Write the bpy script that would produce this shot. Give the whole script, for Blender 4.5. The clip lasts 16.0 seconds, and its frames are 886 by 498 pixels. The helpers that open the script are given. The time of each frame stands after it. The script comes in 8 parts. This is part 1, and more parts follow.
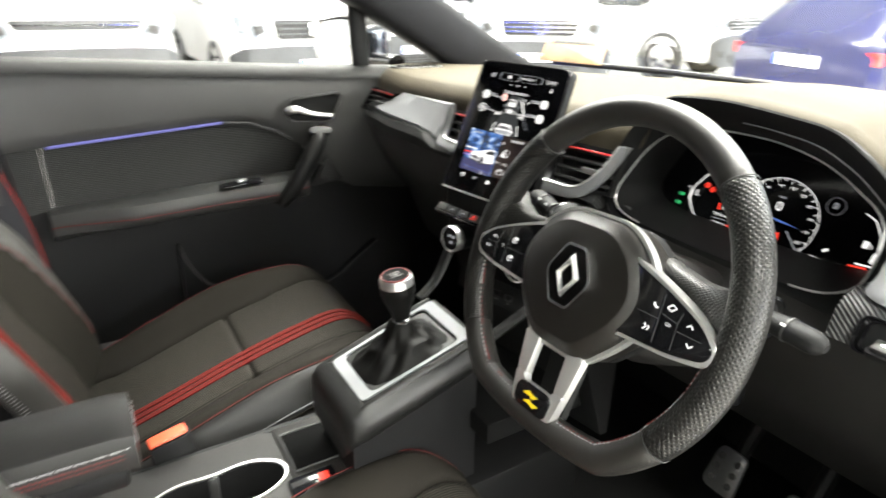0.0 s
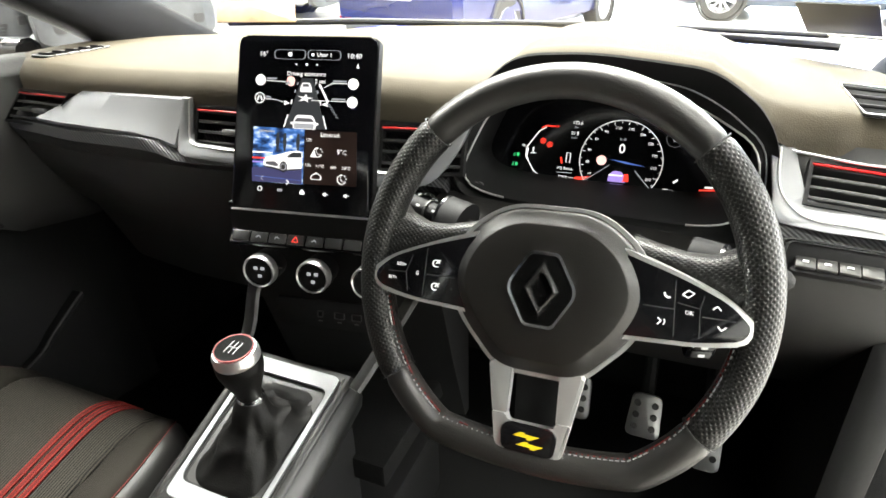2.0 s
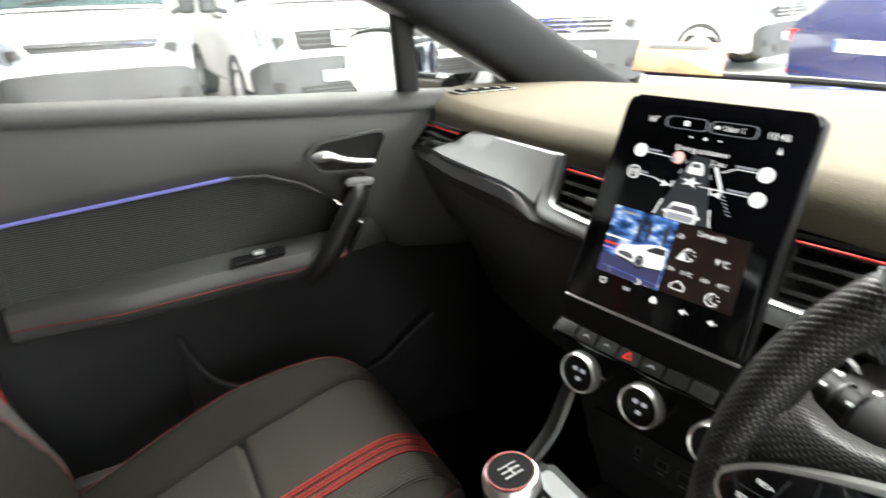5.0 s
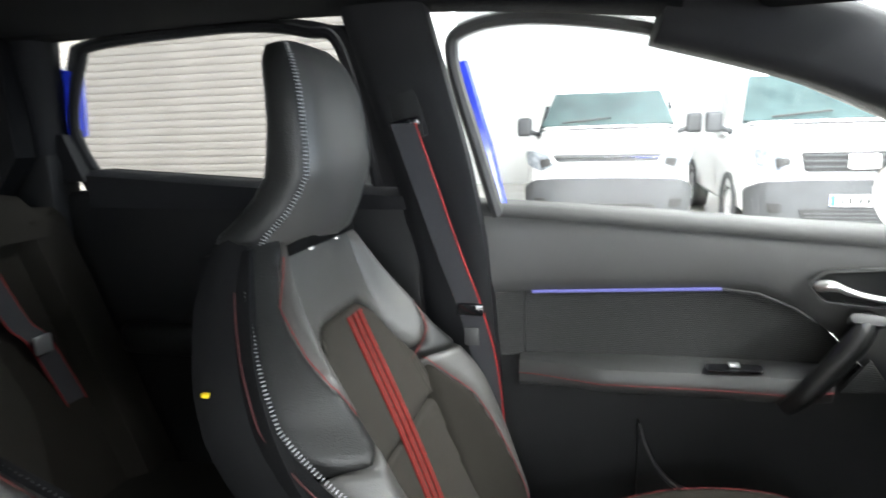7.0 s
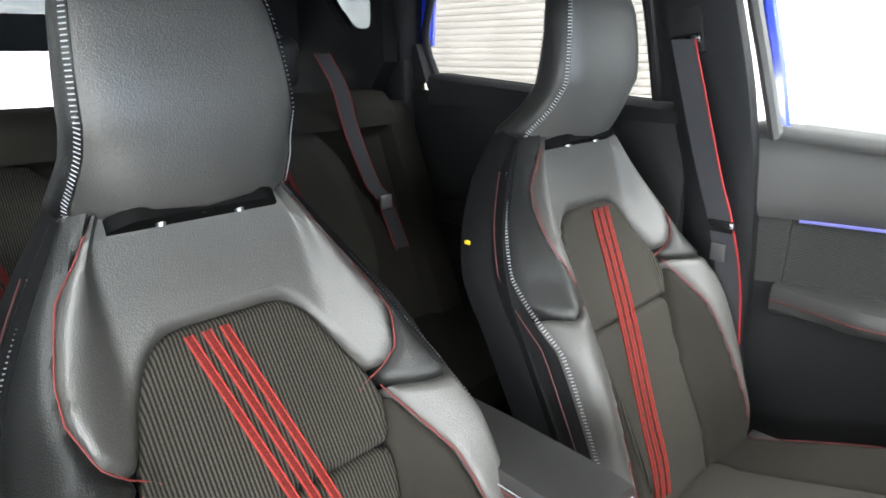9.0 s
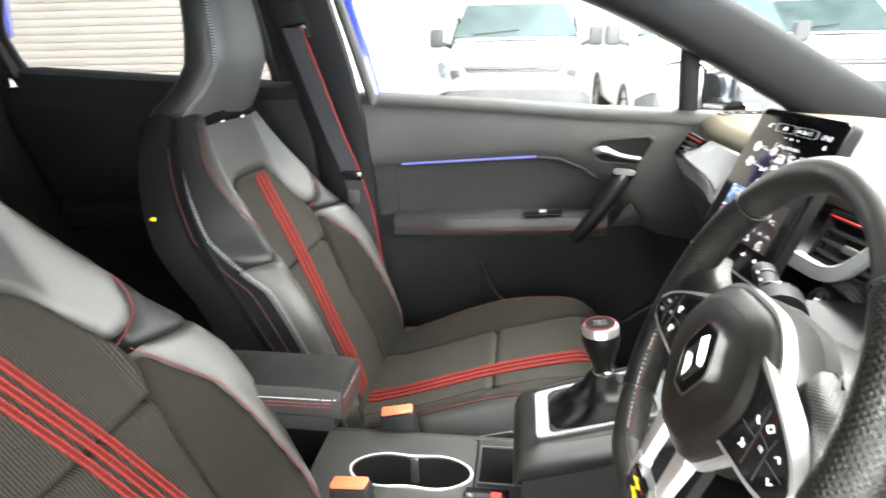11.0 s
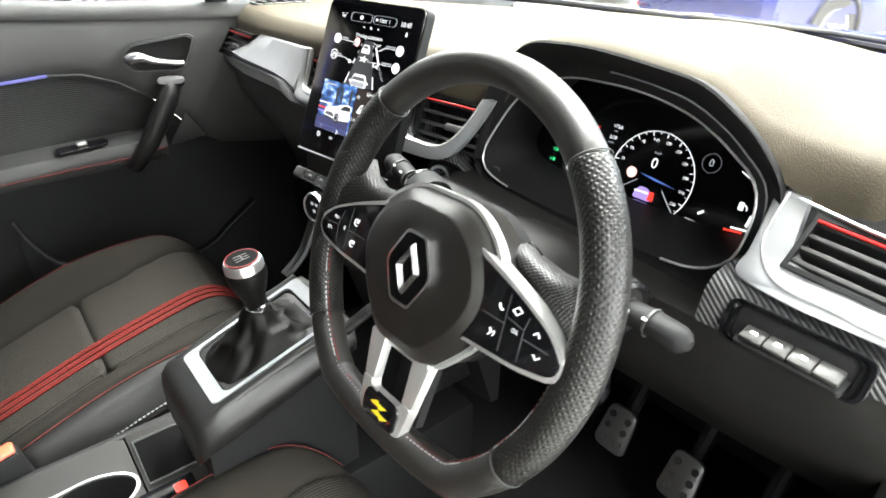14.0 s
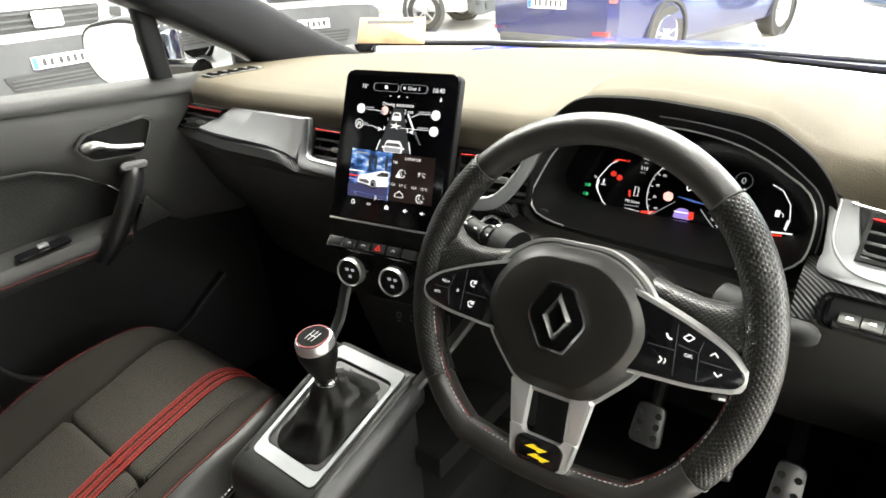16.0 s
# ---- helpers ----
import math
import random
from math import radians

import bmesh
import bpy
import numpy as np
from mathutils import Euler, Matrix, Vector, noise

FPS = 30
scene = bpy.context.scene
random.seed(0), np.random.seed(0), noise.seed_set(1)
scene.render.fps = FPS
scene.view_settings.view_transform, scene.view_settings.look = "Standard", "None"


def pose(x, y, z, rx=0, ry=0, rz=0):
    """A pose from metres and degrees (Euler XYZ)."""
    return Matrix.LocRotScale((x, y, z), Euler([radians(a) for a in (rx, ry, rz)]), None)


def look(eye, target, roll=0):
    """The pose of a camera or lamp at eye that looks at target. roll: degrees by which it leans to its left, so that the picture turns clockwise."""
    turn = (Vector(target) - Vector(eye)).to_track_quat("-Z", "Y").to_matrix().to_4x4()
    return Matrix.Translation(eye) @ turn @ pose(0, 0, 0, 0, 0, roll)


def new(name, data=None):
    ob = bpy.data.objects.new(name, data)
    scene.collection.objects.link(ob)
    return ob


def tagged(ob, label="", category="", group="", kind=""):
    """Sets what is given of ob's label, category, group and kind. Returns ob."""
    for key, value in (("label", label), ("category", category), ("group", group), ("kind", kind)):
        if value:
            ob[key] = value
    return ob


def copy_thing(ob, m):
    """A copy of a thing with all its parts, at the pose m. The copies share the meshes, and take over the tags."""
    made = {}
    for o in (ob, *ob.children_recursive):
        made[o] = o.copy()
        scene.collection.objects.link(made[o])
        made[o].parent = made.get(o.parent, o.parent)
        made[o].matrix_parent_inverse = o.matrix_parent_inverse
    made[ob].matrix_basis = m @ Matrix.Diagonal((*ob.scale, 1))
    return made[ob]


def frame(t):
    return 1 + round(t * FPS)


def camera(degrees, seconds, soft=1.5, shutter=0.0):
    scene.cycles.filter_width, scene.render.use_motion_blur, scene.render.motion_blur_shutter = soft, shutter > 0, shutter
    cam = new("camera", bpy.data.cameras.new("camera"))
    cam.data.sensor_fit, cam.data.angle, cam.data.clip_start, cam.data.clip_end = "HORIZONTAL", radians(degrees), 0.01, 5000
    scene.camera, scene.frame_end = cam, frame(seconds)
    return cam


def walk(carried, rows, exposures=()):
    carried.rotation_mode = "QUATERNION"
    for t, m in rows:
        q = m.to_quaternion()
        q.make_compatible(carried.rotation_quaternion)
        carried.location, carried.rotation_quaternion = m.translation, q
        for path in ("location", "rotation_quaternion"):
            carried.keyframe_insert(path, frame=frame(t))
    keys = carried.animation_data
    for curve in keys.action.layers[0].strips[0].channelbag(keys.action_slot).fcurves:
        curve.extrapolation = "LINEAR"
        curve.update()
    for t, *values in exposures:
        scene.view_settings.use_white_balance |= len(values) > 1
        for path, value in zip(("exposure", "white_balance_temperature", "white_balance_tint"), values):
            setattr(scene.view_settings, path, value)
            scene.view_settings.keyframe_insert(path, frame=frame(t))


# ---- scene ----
cam = camera(72.8, 16.0, soft=1.6, shutter=0.4)
PATH = [
    (0, (0.776, -0.396, 1.264), (-0.804, 0.551, 0.485), 0.8),
    (0.5, (0.668, -0.428, 1.263), (-0.569, 0.927, 0.467), -1.0),
    (1, (0.582, -0.455, 1.274), (-0.434, 1.06, 0.453), -0.8),
    (1.5, (0.519, -0.448, 1.275), (-0.312, 1.149, 0.404), -0.6),
    (2, (0.471, -0.435, 1.273), (-0.24, 1.188, 0.345), -1.3),
    (2.5, (0.446, -0.419, 1.269), (-0.201, 1.231, 0.342), -0.7),
    (3, (0.418, -0.411, 1.272), (-0.256, 1.225, 0.339), -1.2),
    (3.2, (0.406, -0.402, 1.272), (-0.268, 1.226, 0.326), -0.9),
    (5.5, (0.383, -0.269, 1.263), (-1.433, 0.127, 0.524), -1.6),
    (6, (0.411, -0.29, 1.27), (-1.459, -0.34, 0.564), -1.2),
    (6.5, (0.429, -0.349, 1.274), (-1.477, -0.638, 0.74), -1.7),
    (7, (0.478, -0.346, 1.285), (-1.42, -0.844, 0.899), -1.6),
    (7.5, (0.498, -0.281, 1.29), (-1.177, -1.303, 0.9), -2.2),
    (8, (0.501, -0.192, 1.277), (-0.81, -1.655, 0.9), -2.4),
    (8.2, (0.506, -0.147, 1.29), (-0.697, -1.669, 0.806), -2.1),
    (10.5, (0.813, -0.143, 1.256), (-0.976, -0.775, 0.624), -0.7),
    (11, (0.845, -0.16, 1.264), (-1.028, -0.408, 0.611), -1.1),
    (11.5, (0.878, -0.195, 1.269), (-1.011, -0.175, 0.611), -0.2),
    (12, (0.907, -0.206, 1.274), (-0.967, -0.045, 0.594), -1.0),
    (12.5, (0.894, -0.195, 1.268), (-0.892, 0.35, 0.551), 0.9),
    (13, (0.841, -0.197, 1.261), (-0.826, 0.571, 0.467), 1.8),
    (13.5, (0.781, -0.207, 1.261), (-0.714, 0.759, 0.35), 2.3),
    (14, (0.73, -0.258, 1.267), (-0.634, 0.838, 0.297), 0.7),
    (14.5, (0.666, -0.351, 1.275), (-0.516, 0.911, 0.269), -0.3),
    (15, (0.619, -0.404, 1.297), (-0.545, 0.928, 0.366), -1.5),
    (15.5, (0.591, -0.431, 1.312), (-0.562, 0.934, 0.415), -2.6),
    (16, (0.586, -0.434, 1.319), (-0.534, 0.957, 0.419), -3.2),
]
EXPOSURE = [(0, 0.78, 6750, 10), (1.5, 0.80, 6800, 10), (3.0, 1.21, 6650, 10), (5.5, 0.62, 6600, 10), (6.0, 0.6, 6550, 10), (6.5, 1.2, 6400, 10), (7.0, 0.85, 6250, 10), (7.5, 0.7, 6250, 10), (8.0, 1.22, 6150, 10), (8.2, 1.26, 6150, 10), (10.5, 1.6, 6500, 10), (11.5, 1.06, 6450, 10), (12.5, 0.79, 6450, 10), (13.0, 0.6, 6600, 10), (13.5, 0.65, 6650, 10), (14.0, 1.1, 6450, 10), (14.5, 1.75, 5950, 10), (15.0, 1.36, 6200, 10), (15.5, 0.86, 6550, 10), (16.0, 0.66, 6800, 10)]
walk(cam, [(t, look(eye, target, roll)) for t, eye, target, roll in PATH], EXPOSURE)

# ---- world and light: a showroom lit by rows of ceiling panels ----
world = bpy.data.worlds.new("world")
world.use_nodes = True
world.node_tree.nodes["Background"].inputs["Color"].default_value = (0.9, 0.95, 1.0, 1)
world.node_tree.nodes["Background"].inputs["Strength"].default_value = 0.3
scene.world = world


def area_lamp(x, y, z, sx, sy, watts, color=(0.97, 1.0, 0.955)):
    data = bpy.data.lights.new("ceiling_lamp", "AREA")
    data.shape, data.size, data.size_y, data.energy, data.color = "RECTANGLE", sx, sy, watts, color
    ob = new("ceiling_lamp", data)
    ob.matrix_world = pose(x, y, z)
    return ob


LAMPS = ((-5.0, 1.5, 520), (1.5, 6.5, 760), (4.5, -1.5, 540), (-4.0, 9.5, 480), (-1.2, 2.2, 1050), (5.5, 5.5, 900))
for lx, ly, lw in LAMPS:
    area_lamp(lx, ly, 4.9, 4.0, 1.2, lw)
# daylight through the glazed front of the showroom
glazed = area_lamp(0, 0, 0, 12.0, 2.6, 860, (0.95, 0.98, 1.0))
glazed.matrix_world = look((8.7, 1.5, 1.7), (0.0, 0.3, 1.2))


north_glazing = area_lamp(0, 0, 0, 16.0, 3.0, 2600, (0.72, 0.86, 1.0))
north_glazing.matrix_world = look((1.0, 18.8, 1.9), (0.0, 0.0, 1.3))


# ---- materials ----
def nodes_of(name):
    m = bpy.data.materials.new(name)
    m.use_nodes = True
    return m, m.node_tree.nodes, m.node_tree.links, m.node_tree.nodes["Principled BSDF"]


def mat(name, color, rough=0.5, metal=0.0, grain=0.0, grain_scale=600.0, vary=0.12, vary_scale=6.0, coat=0.0, spec=0.5):
    """A plain surface with broad colour variation and a fine grain in its relief and gloss."""
    m, n, l, b = nodes_of(name)
    b.inputs["Metallic"].default_value = metal
    b.inputs["Coat Weight"].default_value = coat
    b.inputs["Specular IOR Level"].default_value = spec
    tc = n.new("ShaderNodeTexCoord")
    big = n.new("ShaderNodeTexNoise")
    big.inputs["Scale"].default_value, big.inputs["Detail"].default_value = vary_scale, 5
    l.new(tc.outputs["Object"], big.inputs["Vector"])
    ramp = n.new("ShaderNodeValToRGB")
    c = color
    ramp.color_ramp.elements[0].color = (c[0] * (1 - vary), c[1] * (1 - vary), c[2] * (1 - vary), 1)
    ramp.color_ramp.elements[1].color = (min(1, c[0] * (1 + vary)), min(1, c[1] * (1 + vary)), min(1, c[2] * (1 + vary)), 1)
    ramp.color_ramp.elements[0].position, ramp.color_ramp.elements[1].position = 0.3, 0.7
    l.new(big.outputs["Fac"], ramp.inputs["Fac"])
    l.new(ramp.outputs["Color"], b.inputs["Base Color"])
    rr = n.new("ShaderNodeMapRange")
    rr.inputs["To Min"].default_value, rr.inputs["To Max"].default_value = rough * 0.88, min(1, rough * 1.12)
    l.new(big.outputs["Fac"], rr.inputs["Value"])
    l.new(rr.outputs["Result"], b.inputs["Roughness"])
    if grain:
        fine = n.new("ShaderNodeTexVoronoi")
        fine.inputs["Scale"].default_value = grain_scale
        l.new(tc.outputs["Object"], fine.inputs["Vector"])
        bump = n.new("ShaderNodeBump")
        bump.inputs["Strength"].default_value, bump.inputs["Distance"].default_value = grain, 0.001
        l.new(fine.outputs["Distance"], bump.inputs["Height"])
        l.new(bump.outputs["Normal"], b.inputs["Normal"])
    return m


def ribbed(name, dark, light, axis, pitch, rough=0.85, strength=0.6, spec=0.3, distort=0.0):
    """Fine parallel ribs across one axis, as in corded cloth or milled trim."""
    m, n, l, b = nodes_of(name)
    tc = n.new("ShaderNodeTexCoord")
    wave = n.new("ShaderNodeTexWave")
    wave.bands_direction = axis
    wave.inputs["Scale"].default_value = 1.0 / pitch * 0.05 * 6.2832
    wave.inputs["Distortion"].default_value = distort
    wave.inputs["Detail"].default_value = 2
    l.new(tc.outputs["Object"], wave.inputs["Vector"])
    noise_t = n.new("ShaderNodeTexNoise")
    noise_t.inputs["Scale"].default_value = 900
    l.new(tc.outputs["Object"], noise_t.inputs["Vector"])
    mix = n.new("ShaderNodeMath")
    mix.operation = "MULTIPLY"
    l.new(wave.outputs["Fac"], mix.inputs[0])
    l.new(noise_t.outputs["Fac"], mix.inputs[1])
    ramp = n.new("ShaderNodeValToRGB")
    ramp.color_ramp.elements[0].color, ramp.color_ramp.elements[1].color = (*dark, 1), (*light, 1)
    ramp.color_ramp.elements[1].position = 0.6
    l.new(mix.outputs[0], ramp.inputs["Fac"])
    l.new(ramp.outputs["Color"], b.inputs["Base Color"])
    bump = n.new("ShaderNodeBump")
    bump.inputs["Strength"].default_value, bump.inputs["Distance"].default_value = strength, 0.001
    l.new(wave.outputs["Fac"], bump.inputs["Height"])
    l.new(bump.outputs["Normal"], b.inputs["Normal"])
    b.inputs["Roughness"].default_value, b.inputs["Specular IOR Level"].default_value = rough, spec
    return m


def glow(name, color, strength):
    m, n, l, b = nodes_of(name)
    b.inputs["Base Color"].default_value = (*[0.2 * c for c in color], 1)
    b.inputs["Emission Color"].default_value = (*color, 1)
    b.inputs["Emission Strength"].default_value = strength
    b.inputs["Roughness"].default_value = 0.3
    return m


def pane_glass(name, tint=(1, 1, 1), gloss=0.02):
    m, n, l, b = nodes_of(name)
    out = n["Material Output"]
    clear, shine, mix, fres = n.new("ShaderNodeBsdfTransparent"), n.new("ShaderNodeBsdfGlossy"), n.new("ShaderNodeMixShader"), n.new("ShaderNodeMath")
    facing, power = n.new("ShaderNodeLayerWeight"), n.new("ShaderNodeMath")
    power.operation, power.inputs[1].default_value = "POWER", 5.0
    fres.operation, fres.inputs[1].default_value, fres.inputs[2].default_value = "MULTIPLY_ADD", 0.45, 0.015
    l.new(facing.outputs["Facing"], power.inputs[0])
    l.new(power.outputs[0], fres.inputs[0])
    clear.inputs["Color"].default_value = (*tint, 1)
    shine.inputs["Roughness"].default_value = gloss
    l.new(fres.outputs[0], mix.inputs["Fac"])
    l.new(clear.outputs["BSDF"], mix.inputs[1])
    l.new(shine.outputs["BSDF"], mix.inputs[2])
    l.new(mix.outputs["Shader"], out.inputs["Surface"])
    return m


def punched(name, base, rough=0.36):
    """Leather with even rows of punched dimples, laid out on the sheet's own coordinates."""
    m, n, l, b = nodes_of(name)
    uvn, v, ramp, bump = n.new("ShaderNodeUVMap"), n.new("ShaderNodeTexVoronoi"), n.new("ShaderNodeValToRGB"), n.new("ShaderNodeBump")
    uvn.uv_map = "sheet"
    v.voronoi_dimensions = "2D"
    v.inputs["Scale"].default_value, v.inputs["Randomness"].default_value = 1.0, 0.06
    l.new(uvn.outputs["UV"], v.inputs["Vector"])
    ramp.color_ramp.elements[0].color, ramp.color_ramp.elements[1].color = (*[c * 0.12 for c in base], 1), (*base, 1)
    ramp.color_ramp.elements[0].position, ramp.color_ramp.elements[1].position = 0.24, 0.36
    l.new(v.outputs["Distance"], ramp.inputs["Fac"])
    l.new(ramp.outputs["Color"], b.inputs["Base Color"])
    rise = n.new("ShaderNodeMapRange")
    rise.inputs["From Min"].default_value, rise.inputs["From Max"].default_value = 0.16, 0.42
    rise.interpolation_type = "SMOOTHSTEP"
    l.new(v.outputs["Distance"], rise.inputs["Value"])
    bump.inputs["Strength"].default_value, bump.inputs["Distance"].default_value = 0.7, 0.0007
    l.new(rise.outputs["Result"], bump.inputs["Height"])
    l.new(bump.outputs["Normal"], b.inputs["Normal"])
    b.inputs["Roughness"].default_value, b.inputs["Specular IOR Level"].default_value = rough, 0.36
    return m


SOFT = mat("soft_touch_plastic", (0.036, 0.036, 0.035), 0.5, grain=0.22, grain_scale=1200)
DASH = mat("dashboard_skin", (0.076, 0.065, 0.047), 0.65, grain=0.3, grain_scale=700, spec=0.10)
HARD = mat("hard_black_plastic", (0.0085, 0.0085, 0.0088), 0.60, grain=0.16, grain_scale=1300, spec=0.16)
GREY = mat("charcoal_plastic", (0.032, 0.032, 0.032), 0.5, grain=0.16, grain_scale=1300, spec=0.4)
GLOSS = mat("piano_black", (0.006, 0.006, 0.007), 0.12, coat=0.3)
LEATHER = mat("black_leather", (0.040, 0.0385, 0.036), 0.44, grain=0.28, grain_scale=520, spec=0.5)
# darker copy of the black leather, with the shade on low parts in its colour
SHADED_LEATHER = mat("black_leather_shaded", (0.015, 0.0145, 0.014), 0.48, grain=0.22, grain_scale=520, spec=0.36)
RIM_LEATHER = mat("steering_wheel_leather", (0.015, 0.014, 0.0128), 0.38, grain=0.2, grain_scale=900, spec=0.6)
CONSOLE = mat("console_plastic", (0.0125, 0.012, 0.0112), 0.55, grain=0.18, grain_scale=1300, spec=0.3)
GEAR_LEATHER = mat("gear_lever_leather", (0.0036, 0.0034, 0.0032), 0.5, grain=0.2, grain_scale=600, spec=0.13)
HUB_LEATHER = mat("airbag_cover_grain", (0.0100, 0.0088, 0.0076), 0.38, grain=0.13, grain_scale=1100, spec=0.5)
DISC_BLACK = mat("matt_black_disc", (0.004, 0.004, 0.004), 0.7, spec=0.03)
PERF_UV = punched("punched_rim_leather", (0.0105, 0.0100, 0.0093), 0.36)
PLINTH_SKIN = mat("plinth_skin", (0.0085, 0.0085, 0.0082), 0.40, grain=0.12, grain_scale=1200, spec=0.4)
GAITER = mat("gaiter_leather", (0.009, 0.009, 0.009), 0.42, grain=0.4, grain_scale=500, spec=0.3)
SEAT_SIDE = mat("seat_side_cloth", (0.006, 0.006, 0.0065), 0.85, grain=0.5, grain_scale=900, spec=0.08)
CLOTH = ribbed("corded_cloth", (0.003, 0.0028, 0.0025), (0.047, 0.042, 0.035), "X", 0.0046, spec=0.12)
SIDE_CLOTH = mat("plain_dark_cloth", (0.0155, 0.0138, 0.0115), 0.9, grain=0.5, grain_scale=1100, spec=0.08)
DOOR_CLOTH = ribbed("door_cloth", (0.008, 0.008, 0.008), (0.042, 0.042, 0.041), "Z", 0.0040, strength=0.6)
CARBON = ribbed("carbon_look_trim", (0.008, 0.008, 0.009), (0.075, 0.075, 0.077), "DIAGONAL", 0.0034, rough=0.42, strength=0.8, spec=0.4)
STRIPE_EDGE = mat("red_stripe_edge", (0.20, 0.024, 0.019), 0.8, vary=0.25, vary_scale=260, spec=0.15)
RED = mat("red_webbing", (0.075, 0.007, 0.006), 0.8, grain=0.7, grain_scale=1100, vary=0.25, vary_scale=220, spec=0.15)
RED_GLOSS = mat("red_trim", (0.55, 0.015, 0.015), 0.3)
THREAD_RED = mat("red_thread", (0.13, 0.013, 0.011), 0.8)
DULL_RED = mat("dull_red_piping", (0.050, 0.006, 0.006), 0.7)
THREAD_WHITE = mat("white_thread", (0.36, 0.36, 0.37), 0.8)
SATIN = mat("satin_chrome", (0.72, 0.72, 0.72), 0.3, metal=0.9, vary=0.05)
BRIGHT = mat("bright_silver_paint", (0.70, 0.70, 0.69), 0.32, metal=0.75, vary=0.05)
SILVER = mat("silver_paint", (0.245, 0.25, 0.26), 0.4, metal=0.3, vary=0.06)
CHROME = mat("chrome", (0.8, 0.8, 0.8), 0.12, metal=1.0, vary=0.03)
CARPET = mat("black_carpet", (0.007, 0.007, 0.007), 0.95, grain=0.8, grain_scale=500, spec=0.1)
HEADLINER = mat("black_headliner", (0.006, 0.006, 0.0065), 0.95, grain=0.5, grain_scale=900, spec=0.05)
PILLAR = mat("pillar_trim", (0.0075, 0.0075, 0.0085), 0.65, grain=0.4, grain_scale=900, spec=0.14)
BLUE = mat("blue_car_paint", (0.01, 0.025, 0.35), 0.25, coat=0.8, vary=0.05)
WHITE = mat("white_car_paint", (0.8, 0.8, 0.8), 0.3, coat=0.6, vary=0.03)
DARKBLUE = mat("dark_blue_car_paint", (0.010, 0.014, 0.065), 0.22, coat=0.5, vary=0.08)
GREYBLUE = mat("slate_car_paint", (0.04, 0.06, 0.1), 0.22, coat=0.8, vary=0.08)
BUMPER = mat("unpainted_bumper", (0.055, 0.057, 0.060), 0.6, grain=0.3, grain_scale=300, spec=0.3)
TYRE = mat("tyre_rubber", (0.02, 0.02, 0.02), 0.8, grain=0.3, grain_scale=200)
ALLOY = mat("alloy_wheel", (0.6, 0.6, 0.62), 0.3, metal=0.9)
WINDOW = mat("tinted_car_window", (0.02, 0.025, 0.03), 0.06, coat=0.6)
VANGLASS = mat("van_windscreen", (0.045, 0.068, 0.070), 0.2, spec=0.2, vary=0.3, vary_scale=2)
LAMP_GLASS = mat("headlamp_glass", (0.26, 0.28, 0.31), 0.12, metal=0.3, coat=0.8, vary=0.35, vary_scale=25)
TAIL = mat("tail_lamp_red", (0.5, 0.02, 0.02), 0.15, coat=0.8)
PLATE = mat("number_plate", (0.75, 0.75, 0.75), 0.4)
PLATE_BLUE = mat("plate_band", (0.02, 0.1, 0.6), 0.4)
INK = mat("dark_print", (0.02, 0.02, 0.02), 0.6)
PAPER = mat("orange_card", (0.26, 0.16, 0.08), 0.6, vary=0.4, vary_scale=16)
FLOOR_TILE = mat("polished_showroom_floor", (0.55, 0.53, 0.50), 0.22, vary=0.06, vary_scale=1.5)
WALL = mat("white_wall_paint", (0.78, 0.78, 0.77), 0.8, vary=0.04, vary_scale=1.0)
SHUTTER = mat("cream_shutter_steel", (0.46, 0.415, 0.375), 0.5, vary=0.05, vary_scale=2)
PEDAL = mat("brushed_pedal_metal", (0.250, 0.250, 0.250), 0.35, metal=0.9)
BUTTON = mat("grey_button_plastic", (0.085, 0.085, 0.082), 0.4)
KEY_GREY = mat("switch_key_plastic", (0.042, 0.042, 0.040), 0.42, vary=0.1)
LOZENGE = mat("badge_chrome", (0.40, 0.40, 0.40), 0.2, metal=1.0, vary=0.04)
RED_CAP = mat("red_knob_disc", (0.10, 0.008, 0.008), 0.5, spec=0.2)
BELT_RED = mat("belt_red_edge", (0.20, 0.012, 0.012), 0.6, spec=0.2)
ORANGE_RED = mat("orange_red_buckle", (0.85, 0.11, 0.05), 0.4)
YELLOW = mat("yellow_mark", (0.85, 0.6, 0.02), 0.4)
BELT = mat("seat_belt_webbing", (0.013, 0.0135, 0.017), 0.7, grain=0.6, grain_scale=800)
MIRROR = mat("mirror_glass", (0.92, 0.93, 0.95), 0.03, metal=1.0, vary=0.01)
GLASS = pane_glass("window_glass")
TINTED = pane_glass("privacy_glass", (0.36, 0.37, 0.38))
SCREEN_BLACK = mat("screen_glass", (0.004, 0.004, 0.005), 0.1)
G_WHITE = glow("lit_white", (1, 1, 1), 0.8)
G_GREY = glow("lit_grey", (0.5, 0.52, 0.56), 0.45)
G_RED = glow("lit_red", (1, 0.05, 0.03), 0.8)
G_GREEN = glow("lit_green", (0.05, 0.75, 0.25), 0.5)
G_BLUE = glow("lit_blue", (0.1, 0.2, 0.6), 0.5)
G_PINK = glow("lit_pink", (1.0, 0.55, 0.5), 0.9)
G_VIOLET = glow("lit_violet", (0.42, 0.30, 0.85), 0.6)
G_DIM = glow("lit_dim", (0.2, 0.2, 0.22), 0.3)
G_PURPLE = glow("ambient_purple", (0.30, 0.30, 0.85), 0.26)
SILL = mat("door_ledge_plastic", (0.020, 0.020, 0.0195), 0.6, grain=0.35, grain_scale=800, spec=0.25)
